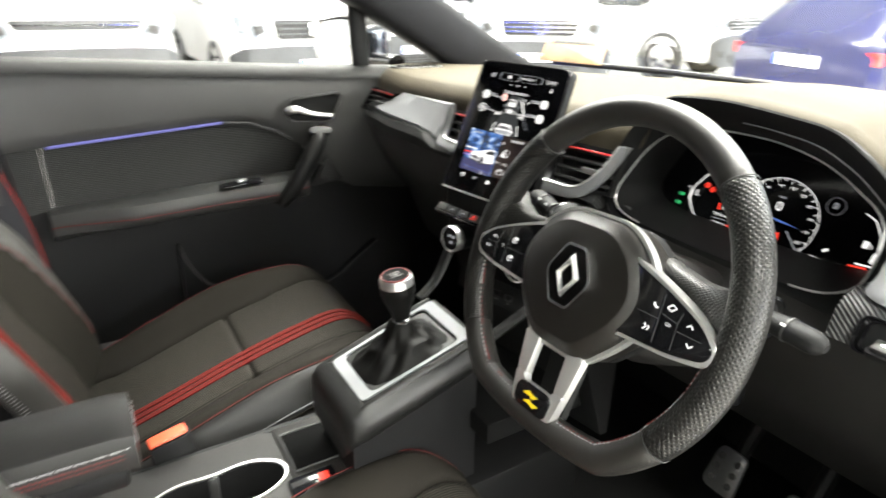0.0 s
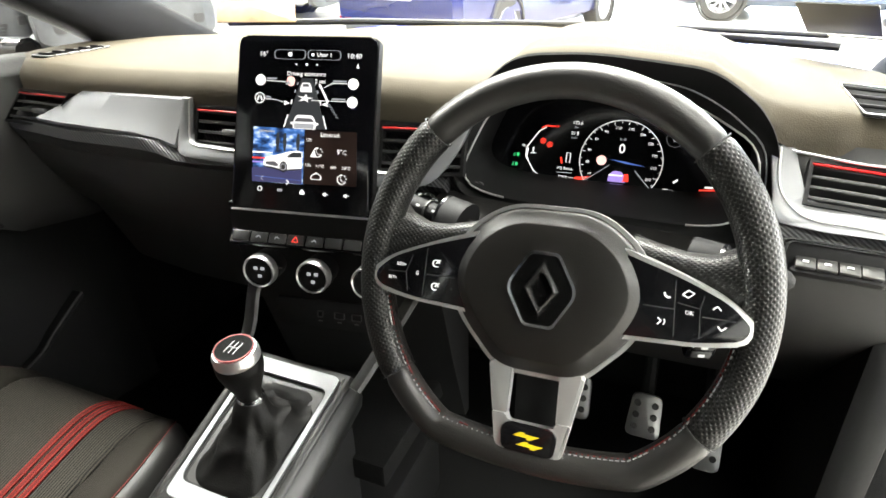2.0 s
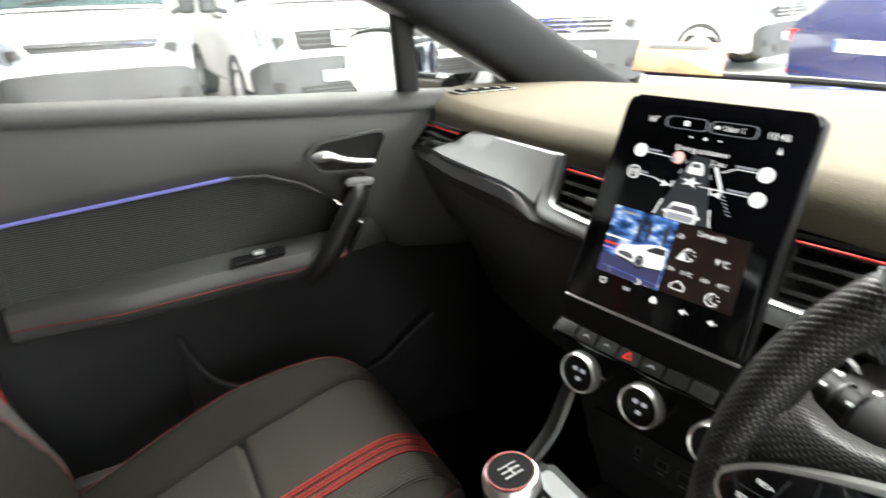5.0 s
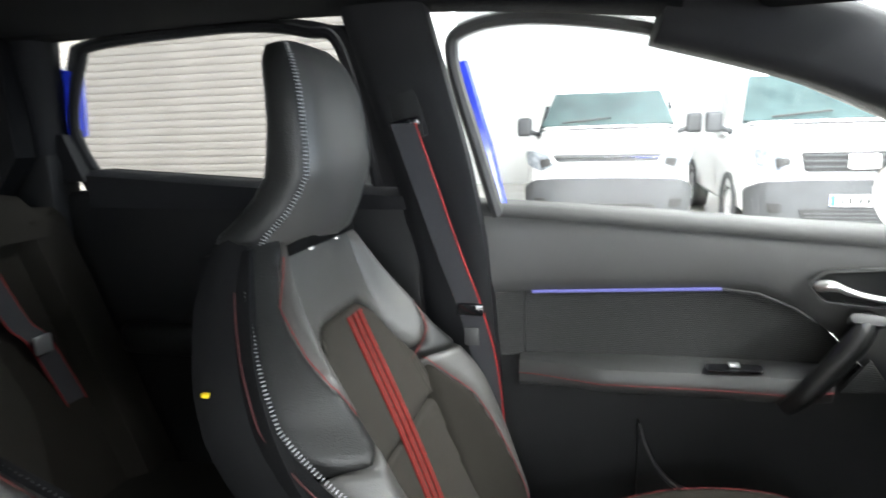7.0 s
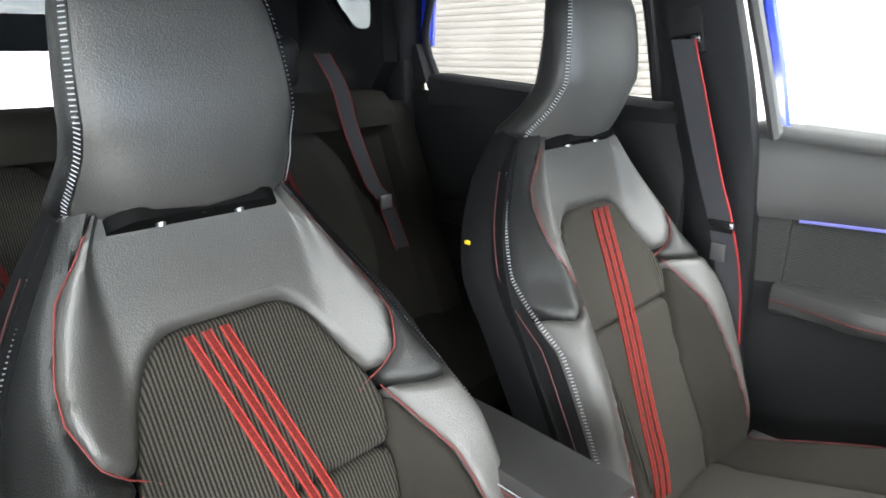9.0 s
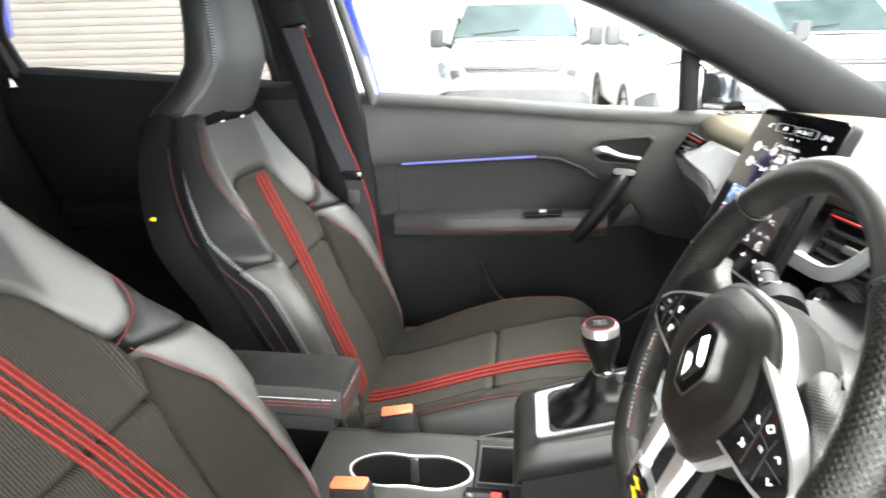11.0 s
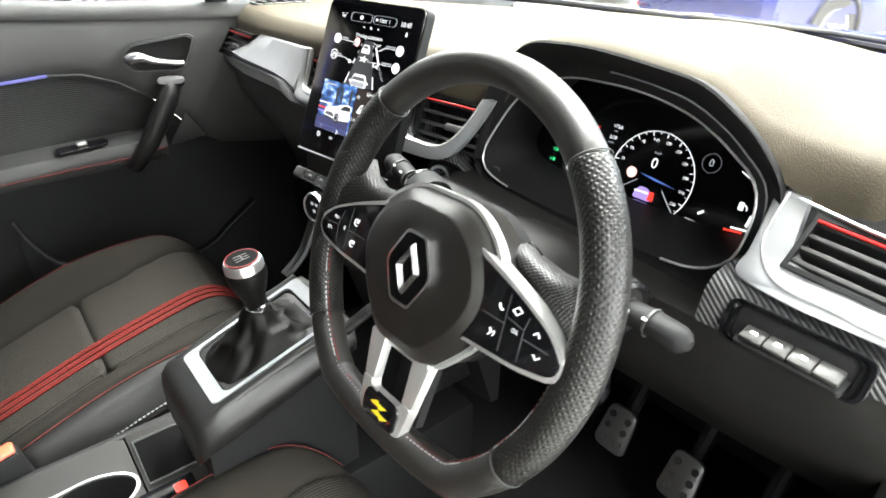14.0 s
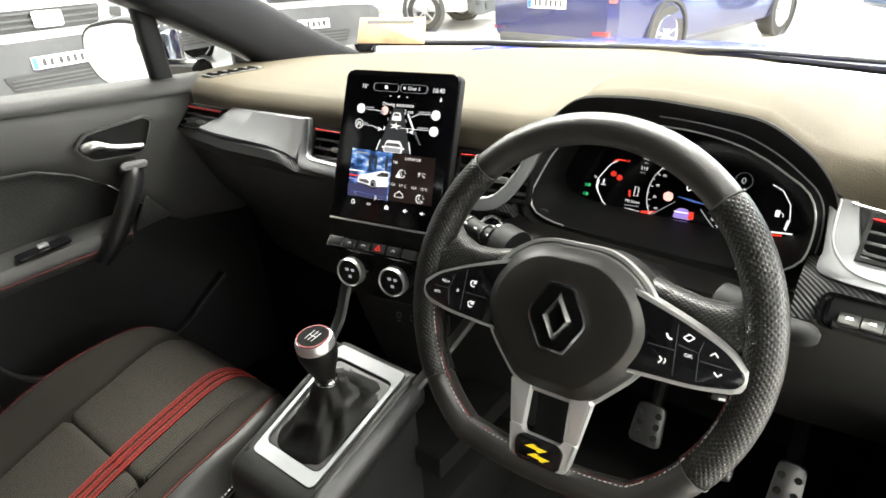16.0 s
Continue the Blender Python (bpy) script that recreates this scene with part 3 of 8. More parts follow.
def car(m, label, paint, estate=True):
    """A passenger car that faces -y in its own frame; its nose is at y = 0."""
    t = thing("car", label, "car", "parked cars")
    if estate:
        st = [(0.02, 0.62, 0.36, 0.56, 0.66, 0.5), (0.1, 0.80, 0.24, 0.62, 0.72, 0.66), (0.35, 0.88, 0.20, 0.68, 0.80, 0.70), (1.25, 0.91, 0.20, 0.82, 0.96, 0.74), (1.9, 0.91, 0.20, 0.86, 1.34, 0.60), (2.3, 0.91, 0.20, 0.87, 1.45, 0.60),
              (3.4, 0.91, 0.20, 0.88, 1.47, 0.60), (4.2, 0.90, 0.22, 0.90, 1.40, 0.58), (4.62, 0.86, 0.26, 0.92, 1.02, 0.64), (4.70, 0.78, 0.34, 0.80, 0.86, 0.6)]
    else:
        st = [(0.02, 0.60, 0.38, 0.60, 0.70, 0.5), (0.1, 0.80, 0.26, 0.70, 0.82, 0.66), (0.35, 0.88, 0.22, 0.80, 0.94, 0.70), (1.15, 0.91, 0.22, 0.94, 1.08, 0.74), (1.75, 0.91, 0.22, 0.98, 1.48, 0.60), (2.2, 0.91, 0.22, 0.98, 1.58, 0.60),
              (3.3, 0.91, 0.22, 1.0, 1.58, 0.60), (3.95, 0.90, 0.24, 1.02, 1.48, 0.58), (4.25, 0.86, 0.28, 1.0, 1.12, 0.64), (4.32, 0.78, 0.36, 0.86, 0.92, 0.6)]
    L = st[-1][0]
    part("body", hull(st, None), paint, t, sharp=35)
    zt, zb = st[5][4], st[5][3]
    for s in (-1, 1):
        for ya, yb, yc, yd in ((1.62, 2.55, 2.55, 1.98), (2.62, 3.45, 3.4, 2.62), (3.52, 4.2, 3.9, 3.47)):
            k0, k1 = 0.885, 0.66
            part("side_window", loft([[(s * (k0 + o), ya, zb + 0.03), (s * (k0 + o), min(yb, L - 0.35), zb + 0.03), (s * (k1 + o), yc, zt - 0.10), (s * (k1 + o), yd, zt - 0.10)] for o in (-0.03, 0.012)]), WINDOW, t)
        for y in (0.92, L - 0.92):
            wheel("wheel", t, s * 0.80, y, 0.33, 0.33, 0.21, TYRE, ALLOY, 10)
            part("wheel_arch", moved(lathe([(0.335, -0.02), (0.375, -0.02), (0.375, 0.01), (0.335, 0.01)], 28), pose(s * 0.905, y, 0.34, 0, 90, 0)), INK, t)
        part("tail_lamp", moved(box(-0.16, 0.16, -0.05, 0.05, -0.06, 0.06, 0.02), pose(s * 0.68, L - 0.06, zb - 0.08)), TAIL, t, "red tail lamp")
        part("headlamp", moved(box(-0.15, 0.15, -0.08, 0.08, -0.06, 0.06, 0.025), pose(s * 0.66, 0.12, 0.66 if estate else 0.74, 0, 0, s * 25)), LAMP_GLASS, t)
        part("wing_mirror", moved(box(-0.1, 0.1, -0.07, 0.07, -0.07, 0.07, 0.03), pose(s * 1.0, 1.75, zb + 0.1)), paint, t)
        part("door_handle", box(s * 0.905 - 0.015, s * 0.905 + 0.015, 2.35, 2.52, zb - 0.10, zb - 0.075, 0.006), paint, t)
        part("rear_reflector", box(s * 0.70 - 0.1, s * 0.70 + 0.1, L - 0.06, L + 0.0, 0.42, 0.47, 0.008), TAIL, t)
    part("rear_bumper_trim", box(-0.7, 0.7, L - 0.1, L + 0.015, 0.28, 0.40, 0.02), BUMPER, t)
    part("grille", moved(slab(round_corners([(-0.45, 0.36), (0.45, 0.36), (0.5, 0.55), (-0.5, 0.55)], 0.03), 0.04, 0.006), pose(0, 0.03, 0, 90)), INK, t)
    number_plate(t, pose(0, L + 0.0, 0.72 if estate else 0.8, 90, 0, 180))
    t.matrix_world = m
    return t


van(pose(-6.55, -0.27, 0, 0, 0, 90), "white panel van with dark plastic bumper facing the car", "bar", plate=False)
van(pose(-6.1, 2.05, 0, 0, 0, 90), "tall white panel van with black grille and number plate", "block", 1.05)
van(pose(-7.4, 3.97, 0, 0, 0, 88), "white panel van parked beside the others", "bar")
van(pose(-5.7, 4.9, 0, 0, 0, 56), "white panel van with chrome grille bars and a round badge", "oval", 1.05)
van(pose(-5.8, 9.2, 0, 0, 0, 103), "small white van parked at an angle", "oval", 0.95)
car(pose(-1.77, 10.3, 0, 0, 0, 168), "dark blue estate car with alloy wheels seen from behind", DARKBLUE)
car(pose(-0.3, 11.3, 0, 0, 0, -98), "slate blue car with alloy wheels on the pale floor", GREYBLUE, False)


# ---- the car: shell ----
shell = thing("car_body", "blue car body with black headliner and dark pillar trim", "car body", kind="structure")
part("floor_pan", box(-0.74, 0.74, -2.3, 0.75, 0.30, 0.345, 0.01), CARPET, shell, "black carpet")
part("sill_left", box(-0.86, -0.72, -1.4, 0.6, 0.28, 0.42, 0.02), HARD, shell)
part("sill_right", box(0.72, 0.86, -1.4, 0.6, 0.28, 0.42, 0.02), HARD, shell)
for s in (-1, 1):
    part("kick_panel", box(s * 0.715 - 0.03, s * 0.715 + 0.03, 0.24 if s > 0 else 0.30, 0.78, 0.30, 0.93 if s > 0 else 1.06, 0.02), HARD, shell, "black footwell side panel")
part("firewall", box(-0.74, 0.74, 0.72, 0.80, 0.3, 1.05, 0.01), CARPET, shell)


def roof_z(x, y):
    return 1.532 - 0.022 * (x / 0.6) ** 2 - 0.10 * max(0, (y + 0.25) / 0.4) ** 2 * 0.5 - 0.01 * max(0, (-y - 1.2) / 0.9) ** 2


def roof():
    bm = bmesh.new()
    nx, ny = 16, 24
    for o in (0.0, 0.05):
        rows = []
        for j in range(ny + 1):
            y = -2.15 + (2.15 - 0.05) * j / ny
            rows.append([bm.verts.new((-0.62 + 1.24 * i / nx, y, roof_z(-0.62 + 1.24 * i / nx, y) + o)) for i in range(nx + 1)])
        for a, b in zip(rows, rows[1:]):
            for i in range(nx):
                bm.faces.new((a[i], a[i + 1], b[i + 1], b[i]))
    return bm


part("headliner", roof(), HEADLINER, shell, "black headliner")
# rails along the roof edge, and pillars; x mirrored for the driver's side
def post(path, w, d, n=8):
    """A trimmed pillar: a rounded bar along a path, w wide along y and d deep along x."""
    pts = smooth_path(path, n)
    secs = []
    for i, p in enumerate(pts):
        a, b = pts[max(0, i - 1)], pts[min(len(pts) - 1, i + 1)]
        t = (b - a).normalized()
        u = Vector((1, 0, 0))
        u = (u - t * u.dot(t)).normalized()
        v = t.cross(u)
        secs.append([p + u * d * 0.5 * math.copysign(abs(math.cos(k)) ** 0.6, math.cos(k)) + v * w * 0.5 * math.copysign(abs(math.sin(k)) ** 0.6, math.sin(k)) for k in [2 * math.pi * j / 16 for j in range(16)]])
    return loft(secs)


A_LEFT = [(-0.72, 0.80, 1.00), (-0.695, 0.55, 1.125), (-0.672, 0.25, 1.29), (-0.655, 0.0, 1.405), (-0.635, -0.25, 1.48)]
part("a_pillar", post(A_LEFT, 0.135, 0.10), PILLAR, shell, "grey windscreen pillar trim")
part("a_pillar", post([(0.775, 0.80, 1.03), (0.755, 0.5, 1.13), (0.73, 0.25, 1.23), (0.715, 0.0, 1.33), (0.685, -0.25, 1.42), (0.64, -0.45, 1.49)], 0.10, 0.10), PILLAR, shell)
for s in (-1, 1):
    part("roof_rail", post([(s * 0.63, -0.22, 1.49), (s * 0.65, -0.6, 1.53), (s * 0.66, -1.1, 1.545), (s * 0.65, -1.6, 1.53), (s * 0.63, -2.1, 1.52)], 0.06, 0.11), HEADLINER, shell)
    part("b_pillar", post([(s * 0.72, -0.60, 0.40), (s * 0.735, -0.63, 0.9), (s * 0.70, -0.66, 1.16), (s * 0.655, -0.70, 1.36), (s * 0.62, -0.74, 1.53)], 0.16, 0.07), PILLAR, shell)
    part("c_pillar", post([(s * 0.72, -1.64, 0.7), (s * 0.72, -1.64, 1.1), (s * 0.69, -1.63, 1.3), (s * 0.66, -1.585, 1.53)], 0.10, 0.09), PILLAR, shell)
    qo = round_corners([(-1.66, 1.345), (-1.66, 1.485), (-1.79, 1.488), (-1.905, 1.445), (-1.80, 1.350)], [0.03, 0.03, 0.03, 0.02, 0.03], 5)
    qm = axes((s * 0.64, 0, 0), (0, 1, 0), (0, 0, 1))
    part("quarter_panel", moved(ring([to_box(p, (-1.76, 1.42), -2.30, -1.60, 1.0, 1.56) for p in qo], qo, 0.05), qm), HEADLINER, shell, "black trim round the rear quarter light")
    part("quarter_glass", moved(slab(qo, 0.004, 0), qm @ pose(0, 0, 0.02)), TINTED, shell, "dark tinted quarter light")
    part("wheelhouse_trim", box(s * 0.70 - 0.05, s * 0.70 + 0.05, -2.3, -1.58, 0.3, 1.27, 0.03), HARD, shell)
# blue door edges seen past the pillar trim
to_ = round_corners([(-0.30, 1.375), (0.30, 1.375), (0.345, 1.43), (0.345, 1.50), (-0.345, 1.50), (-0.345, 1.43)], 0.025, 5)
part("tailgate", moved(ring([to_box(p, (0, 1.44), -0.66, 0.66, 0.4, 1.56) for p in to_], to_, 0.06), axes((0, -2.06, 0), (1, 0, 0), (0, 0, 1))), HARD, shell, "dark inner tailgate trim")
part("tailgate_glass", moved(slab(to_, 0.004, 0), axes((0, -2.10, 0), (1, 0, 0), (0, 0, 1))), TINTED, shell, "dark tinted tailgate window")
part("parcel_shelf", box(-0.62, 0.62, -2.05, -1.80, 1.02, 1.045, 0.01), HARD, shell)
ws = part("windscreen", loft([[(-0.68, 0.86, 1.075), (-0.35, 0.97, 1.075), (0, 1.0, 1.075), (0.35, 0.97, 1.075), (0.68, 0.86, 1.075)], [(-0.6, 0.02, 1.45), (-0.3, 0.06, 1.47), (0, 0.075, 1.475), (0.3, 0.06, 1.47), (0.6, 0.02, 1.45)]], closed=False), GLASS, shell, "clear windscreen glass")
ws.visible_shadow = False
tk_m = axes((0.613, 0.771, 1.119), (0.102, -0.034, 0), (-0.044, -0.115, 0.056))
tk = part("windscreen_ticket", moved(slab(round_corners([(0, 0), (0.107, 0), (0.107, 0.134), (0, 0.134)], 0.004), 0.002, 0), tk_m), BUTTON, shell, "grey ticket stuck inside the windscreen")
part("white_strip", moved(slab([(0.03, -0.016), (0.107, -0.016), (0.107, -0.006), (0.03, -0.006)], 0.002, 0), tk_m), PLATE, tk, "white printed strip")
part("windscreen_header", box(-0.60, 0.60, -0.12, 0.10, 1.455, 1.50, 0.02), HEADLINER, shell)
part("wiper", tube([(-0.1, 1.0, 1.085), (0.3, 0.96, 1.095), (0.66, 0.86, 1.10)], 0.005), INK, shell, "black wiper arm")
part("windscreen_seal", tube([(-0.68, 0.855, 1.083), (-0.35, 0.963, 1.083), (0, 0.993, 1.083), (0.35, 0.963, 1.083), (0.68, 0.855, 1.083)], 0.008), INK, shell)
part("bonnet", loft([[(x, y, 1.07 - 0.11 * ((y - 1.0) / 0.9) ** 2 - 0.08 * (x / 0.8) ** 2 - o) for x in (-0.78, -0.5, -0.2, 0.2, 0.5, 0.78)] + [(x, y, 1.03 - 0.11 * ((y - 1.0) / 0.9) ** 2 - 0.08 * (x / 0.8) ** 2) for x in (0.78, 0.5, 0.2, -0.2, -0.5, -0.78)] for y, o in ((1.0, 0.0), (1.2, 0), (1.5, 0), (1.9, 0.03))]), BLUE, shell, "blue bonnet")


for s in (-1, 1):
    part("front_wing", loft([[(s * 0.745, y, 0.25), (s * 0.745, y, zt - 0.04), (s * 0.775, y, zt), (s * 0.86, y, zt - 0.10), (s * 0.88, y, 0.60), (s * 0.86, y, 0.25)] for y, zt in ((0.42, 1.04), (0.80, 1.03), (1.2, 1.0), (1.6, 0.95), (1.88, 0.86))]), BLUE, shell, "blue front wing")
    part("hinge_post", box(min(s * 0.72, s * 0.895), max(s * 0.72, s * 0.895), 0.335, 0.425, 0.27, 1.05, 0.01), PILLAR, shell)
part("nose_panel", loft([[(-0.80, 1.86, z), (-0.4, 1.93, z), (0, 1.95, z), (0.4, 1.93, z), (0.80, 1.86, z), (0.80, 1.78, z), (-0.80, 1.78, z)] for z in (0.25, 0.6, 0.88)]), BLUE, shell, "blue front panel")


# ---- passenger door ----
def door_x(y):
    return lin([(-0.62, -0.735), (-0.45, -0.738), (-0.12, -0.712), (0.03, -0.69), (0.15, -0.665), (0.32, -0.635)], y)


def sill_z(y):
    return lin([(-0.6, 1.122), (0.0, 1.088), (0.35, 1.075)], y)


door = thing("passenger_door", "closed black passenger door with purple light strip and cloth panel", "car door")


def door_panel(name, y0, y1, zf0, zf1, bulge, material, label="", ny=24, nz=8, thick=0.03, parent=None):
    """A piece of door trim between two height lines; bulge(u, v) pushes it into the cabin."""
    bm = bmesh.new()
    f, bk = [], []
    for j in range(ny + 1):
        y = y0 + (y1 - y0) * j / ny
        a, b = zf0(y), zf1(y)
        f.append([bm.verts.new((door_x(y) + bulge(j / ny, i / nz), y, a + (b - a) * i / nz)) for i in range(nz + 1)])
        bk.append([bm.verts.new((door_x(y) - thick, y, a + (b - a) * i / nz)) for i in range(nz + 1)])
    for g in (f, bk):
        for r, s in zip(g, g[1:]):
            for i in range(nz):
                bm.faces.new((r[i], r[i + 1], s[i + 1], s[i]))
    edge = [f[j][0] for j in range(ny + 1)] + [f[ny][i] for i in range(1, nz + 1)] + [f[j][nz] for j in range(ny - 1, -1, -1)] + [f[0][i] for i in range(nz - 1, 0, -1)]
    back = [bk[j][0] for j in range(ny + 1)] + [bk[ny][i] for i in range(1, nz + 1)] + [bk[j][nz] for j in range(ny - 1, -1, -1)] + [bk[0][i] for i in range(nz - 1, 0, -1)]
    n = len(edge)
    for i in range(n):
        bm.faces.new((edge[i], edge[(i + 1) % n], back[(i + 1) % n], back[i]))
    return part(name, bm, material, parent or door, label)


def strip_z(y):
    """Lower edge of the upper panel: along the light strip, then down in an arc to the grab handle."""
    return lin([(-0.6, 0.945), (-0.48, 0.955), (-0.12, 0.982), (-0.06, 0.978), (0.0, 0.955), (0.06, 0.915), (0.10, 0.87), (0.16, 0.80), (0.32, 0.78)], y)


def rest_z(y):
    return lin([(-0.6, 0.800), (-0.48, 0.815), (0.08, 0.848), (0.34, 0.83)], y)


door_panel("upper_panel", -0.60, 0.34, strip_z, lambda y: sill_z(y) - 0.010, lambda u, v: 0.012 * math.sin(math.pi * min(1, v * 1.02)) ** 0.4 + 0.004, SOFT, "soft charcoal upper door trim", nz=10)
door_panel("window_sill", -0.60, 0.34, lambda y: sill_z(y) - 0.009, lambda y: sill_z(y) + 0.016, lambda u, v: 0.013 - 0.026 * v ** 2, SILL, "charcoal ledge below the window", nz=6, thick=0.09)
door_panel("cloth_panel", -0.49, 0.24, lambda y: min(rest_z(y), strip_z(y) - 0.003), lambda y: strip_z(y) - 0.002, lambda u, v: -0.004, DOOR_CLOTH, "dark ribbed cloth panel")
door_panel("rear_trim", -0.60, -0.492, rest_z, lambda y: strip_z(y) - 0.002, lambda u, v: -0.0035, DOOR_CLOTH, ny=4)
part("light_strip", tube([(door_x(y) + 0.010, y, strip_z(y) - 0.001) for y in [-0.475 + 0.355 * k / 12 for k in range(13)]], 0.0032), G_PURPLE, door, "purple ambient light strip")
part("chrome_line", tube([(door_x(y) + 0.010, y, strip_z(y) - 0.001) for y in [-0.12 + 0.15 * k / 10 for k in range(11)]], 0.003), GREY, door)
# armrest with the window switch
arm_secs = []
for k in range(25):
    y = -0.50 + 0.56 * k / 24
    z, x = rest_z(y), door_x(y)
    d = 0.075 * min(1, 0.35 + (y + 0.5) / 0.25) * (1 if y < 0.0 else max(0.55, 1 - (y - 0.0) / 0.15))
    arm_secs.append([(x - 0.01, y, z + 0.004), (x + d * 0.55, y, z + 0.003), (x + d * 0.88, y, z - 0.003), (x + d, y, z - 0.018), (x + d * 0.97, y, z - 0.034), (x + d * 0.8, y, z - 0.052), (x - 0.01, y, z - 0.075)])
arm = part("armrest", loft(arm_secs), SOFT, door, "padded door armrest")
part("stitching", tube([Vector(s[4]) + Vector((0.002, 0, 0.004)) for s in arm_secs], 0.0010, 5), THREAD_RED, arm, "red stitching")
sw = part("switch_panel", moved(slab(round_corners([(-0.048, -0.014), (0.048, -0.014), (0.048, 0.014), (-0.048, 0.014)], 0.008), 0.004, 0.0015), axes((-0.655, -0.10, 0.842), (0.02, 1, 0.05), (-1, 0, 0.1))), GLOSS, door, "gloss black window switch panel")
part("window_switch", moved(box(-0.009, 0.009, -0.006, 0.006, 0.0, 0.007, 0.002), axes((-0.653, -0.10, 0.848), (0.02, 1, 0.05), (-1, 0, 0.1))), SATIN, sw, "silver window switch")
door_panel("lower_panel", -0.60, 0.34, lambda y: 0.36, lambda y: min(rest_z(y), strip_z(y)) - 0.001, lambda u, v: 0.02 - 0.03 * v, HARD, "hard black lower door trim", nz=10)
# map pocket
pk = smooth_path([(door_x(y) + 0.026, y, z) for y, z in ((-0.258, 0.70), (-0.240, 0.645), (-0.205, 0.590), (-0.15, 0.560), (-0.06, 0.549), (0.06, 0.535), (0.12, 0.555), (0.16, 0.59), (0.23, 0.645))], 6)
part("map_pocket", loft([[p, p + Vector((0.006, 0, -0.008)), p + Vector((0.0, 0, -0.17)), p + Vector((-0.06, 0, -0.17)), p + Vector((-0.04, 0, -0.004))] for p in pk]), HARD, door, "door pocket with a rounded rim")
part("pocket_rim", tube([p + Vector((0.002, 0, 0)) for p in pk], 0.0028, 6), GREY, door, "rounded pocket rim")
# inner handle
hm = axes((-0.648, 0.086, 1.022), (0.038, 0.127, 0.034), (-0.05, 0, 1))
ho = round_corners([(-0.066, -0.031), (0.016, -0.056), (0.038, -0.053), (0.075, -0.004), (0.066, 0.009), (-0.052, 0.023), (-0.082, 0.003)], [0.010, 0.008, 0.010, 0.006, 0.006, 0.012, 0.010])
bez = part("handle_bezel", moved(ring(ho, inset(ho, 0.006), 0.014), hm @ pose(0, 0, -0.002)), GREY, door, "charcoal handle surround")
part("bezel_edge", moved(ring(inset(ho, 0.0045), inset(ho, 0.0062), 0.010), hm @ pose(0, 0, 0.0035)), BUTTON, bez)
part("handle_recess", moved(slab(inset(ho, 0.007), 0.003, 0), hm), HARD, bez, "dark handle recess")
lv = smooth_path([hm @ Vector(q) for q in ((-0.068, -0.004, 0.010), (-0.054, -0.002, 0.018), (-0.038, -0.006, 0.018), (-0.018, -0.020, 0.015), (0.008, -0.032, 0.014), (0.034, -0.042, 0.012))], 5)
part("handle_lever", tube(lv, [at_curve([(0, 0.005), (0.1, 0.012), (0.3, 0.0125), (0.5, 0.009), (0.7, 0.0075), (1.0, 0.0075)], k / (len(lv) - 1)) for k in range(len(lv))], 12, squash=0.8), SATIN, bez, "chrome door lever")
# grab handle
gh = smooth_path([(-0.640, 0.100, 0.952), (-0.612, 0.086, 0.948), (-0.600, 0.070, 0.925), (-0.600, 0.040, 0.878), (-0.605, 0.005, 0.825), (-0.62, -0.02, 0.79)], 6)
part("grab_handle", tube(gh, [0.0140 + 0.006 * math.sin(math.pi * k / (len(gh) - 1)) for k in range(len(gh))], 12, squash=1.2), GAITER, door, "sloping black grab handle")
cap_o = round_corners([(-0.027, -0.009), (0.027, -0.010), (0.029, 0.007), (-0.021, 0.008)], 0.006)
part("grab_cap", moved(slab(cap_o, 0.016, 0.004), axes((-0.612, 0.083, 0.957), (0.08, 1, -0.06), (-0.55, 0.0, 0.8))), GREY, door, "satin cap of the grab handle")
gm = axes((-0.660, 0.072, 0.812), (0.014, 0.072, 0.012), (0.007, 0.038, 0.061))
gmi = gm.inverted()
part("speaker_grille", moved(slab(round_corners([tuple((gmi @ Vector(q)).to_2d()) for q in ((-0.660, 0.072, 0.812), (-0.645, 0.150, 0.826), (-0.653, 0.113, 0.880))], 0.006), 0.010, 0.002), gm), DOOR_CLOTH, door, "ribbed corner panel")
# window frame, glass and corner
wf = smooth_path([(-0.735, -0.545, 1.11), (-0.728, -0.585, 1.25), (-0.715, -0.63, 1.42), (-0.705, -0.60, 1.475), (-0.70, -0.45, 1.485), (-0.695, -0.2, 1.435), (-0.70, 0.1, 1.305), (-0.715, 0.4, 1.15), (-0.72, 0.5, 1.09)], 6)
part("window_frame", tube(wf, 0.014, 8), GREY, door, "grey window seal")
part("paint_edge", tube([(-0.765, y, z) for y, z in ((-0.535, 1.08), (-0.575, 1.25), (-0.625, 1.42))], 0.016, 8), BLUE, door, "blue painted door edge")
part("quarter_bar", post([(-0.715, 0.245, 1.06), (-0.700, 0.228, 1.26)], 0.046, 0.03, 4), HARD, door, "black quarter-light bar")
pane = part("window_pane", loft([[(-0.745, -0.55, 1.10), (-0.745, 0.5, 1.08)], [(-0.725, -0.6, 1.30), (-0.73, 0.28, 1.24)], [(-0.70, -0.62, 1.47), (-0.70, -0.2, 1.45)]], closed=False), GLASS, door, "clear side window")
pane.visible_shadow = False
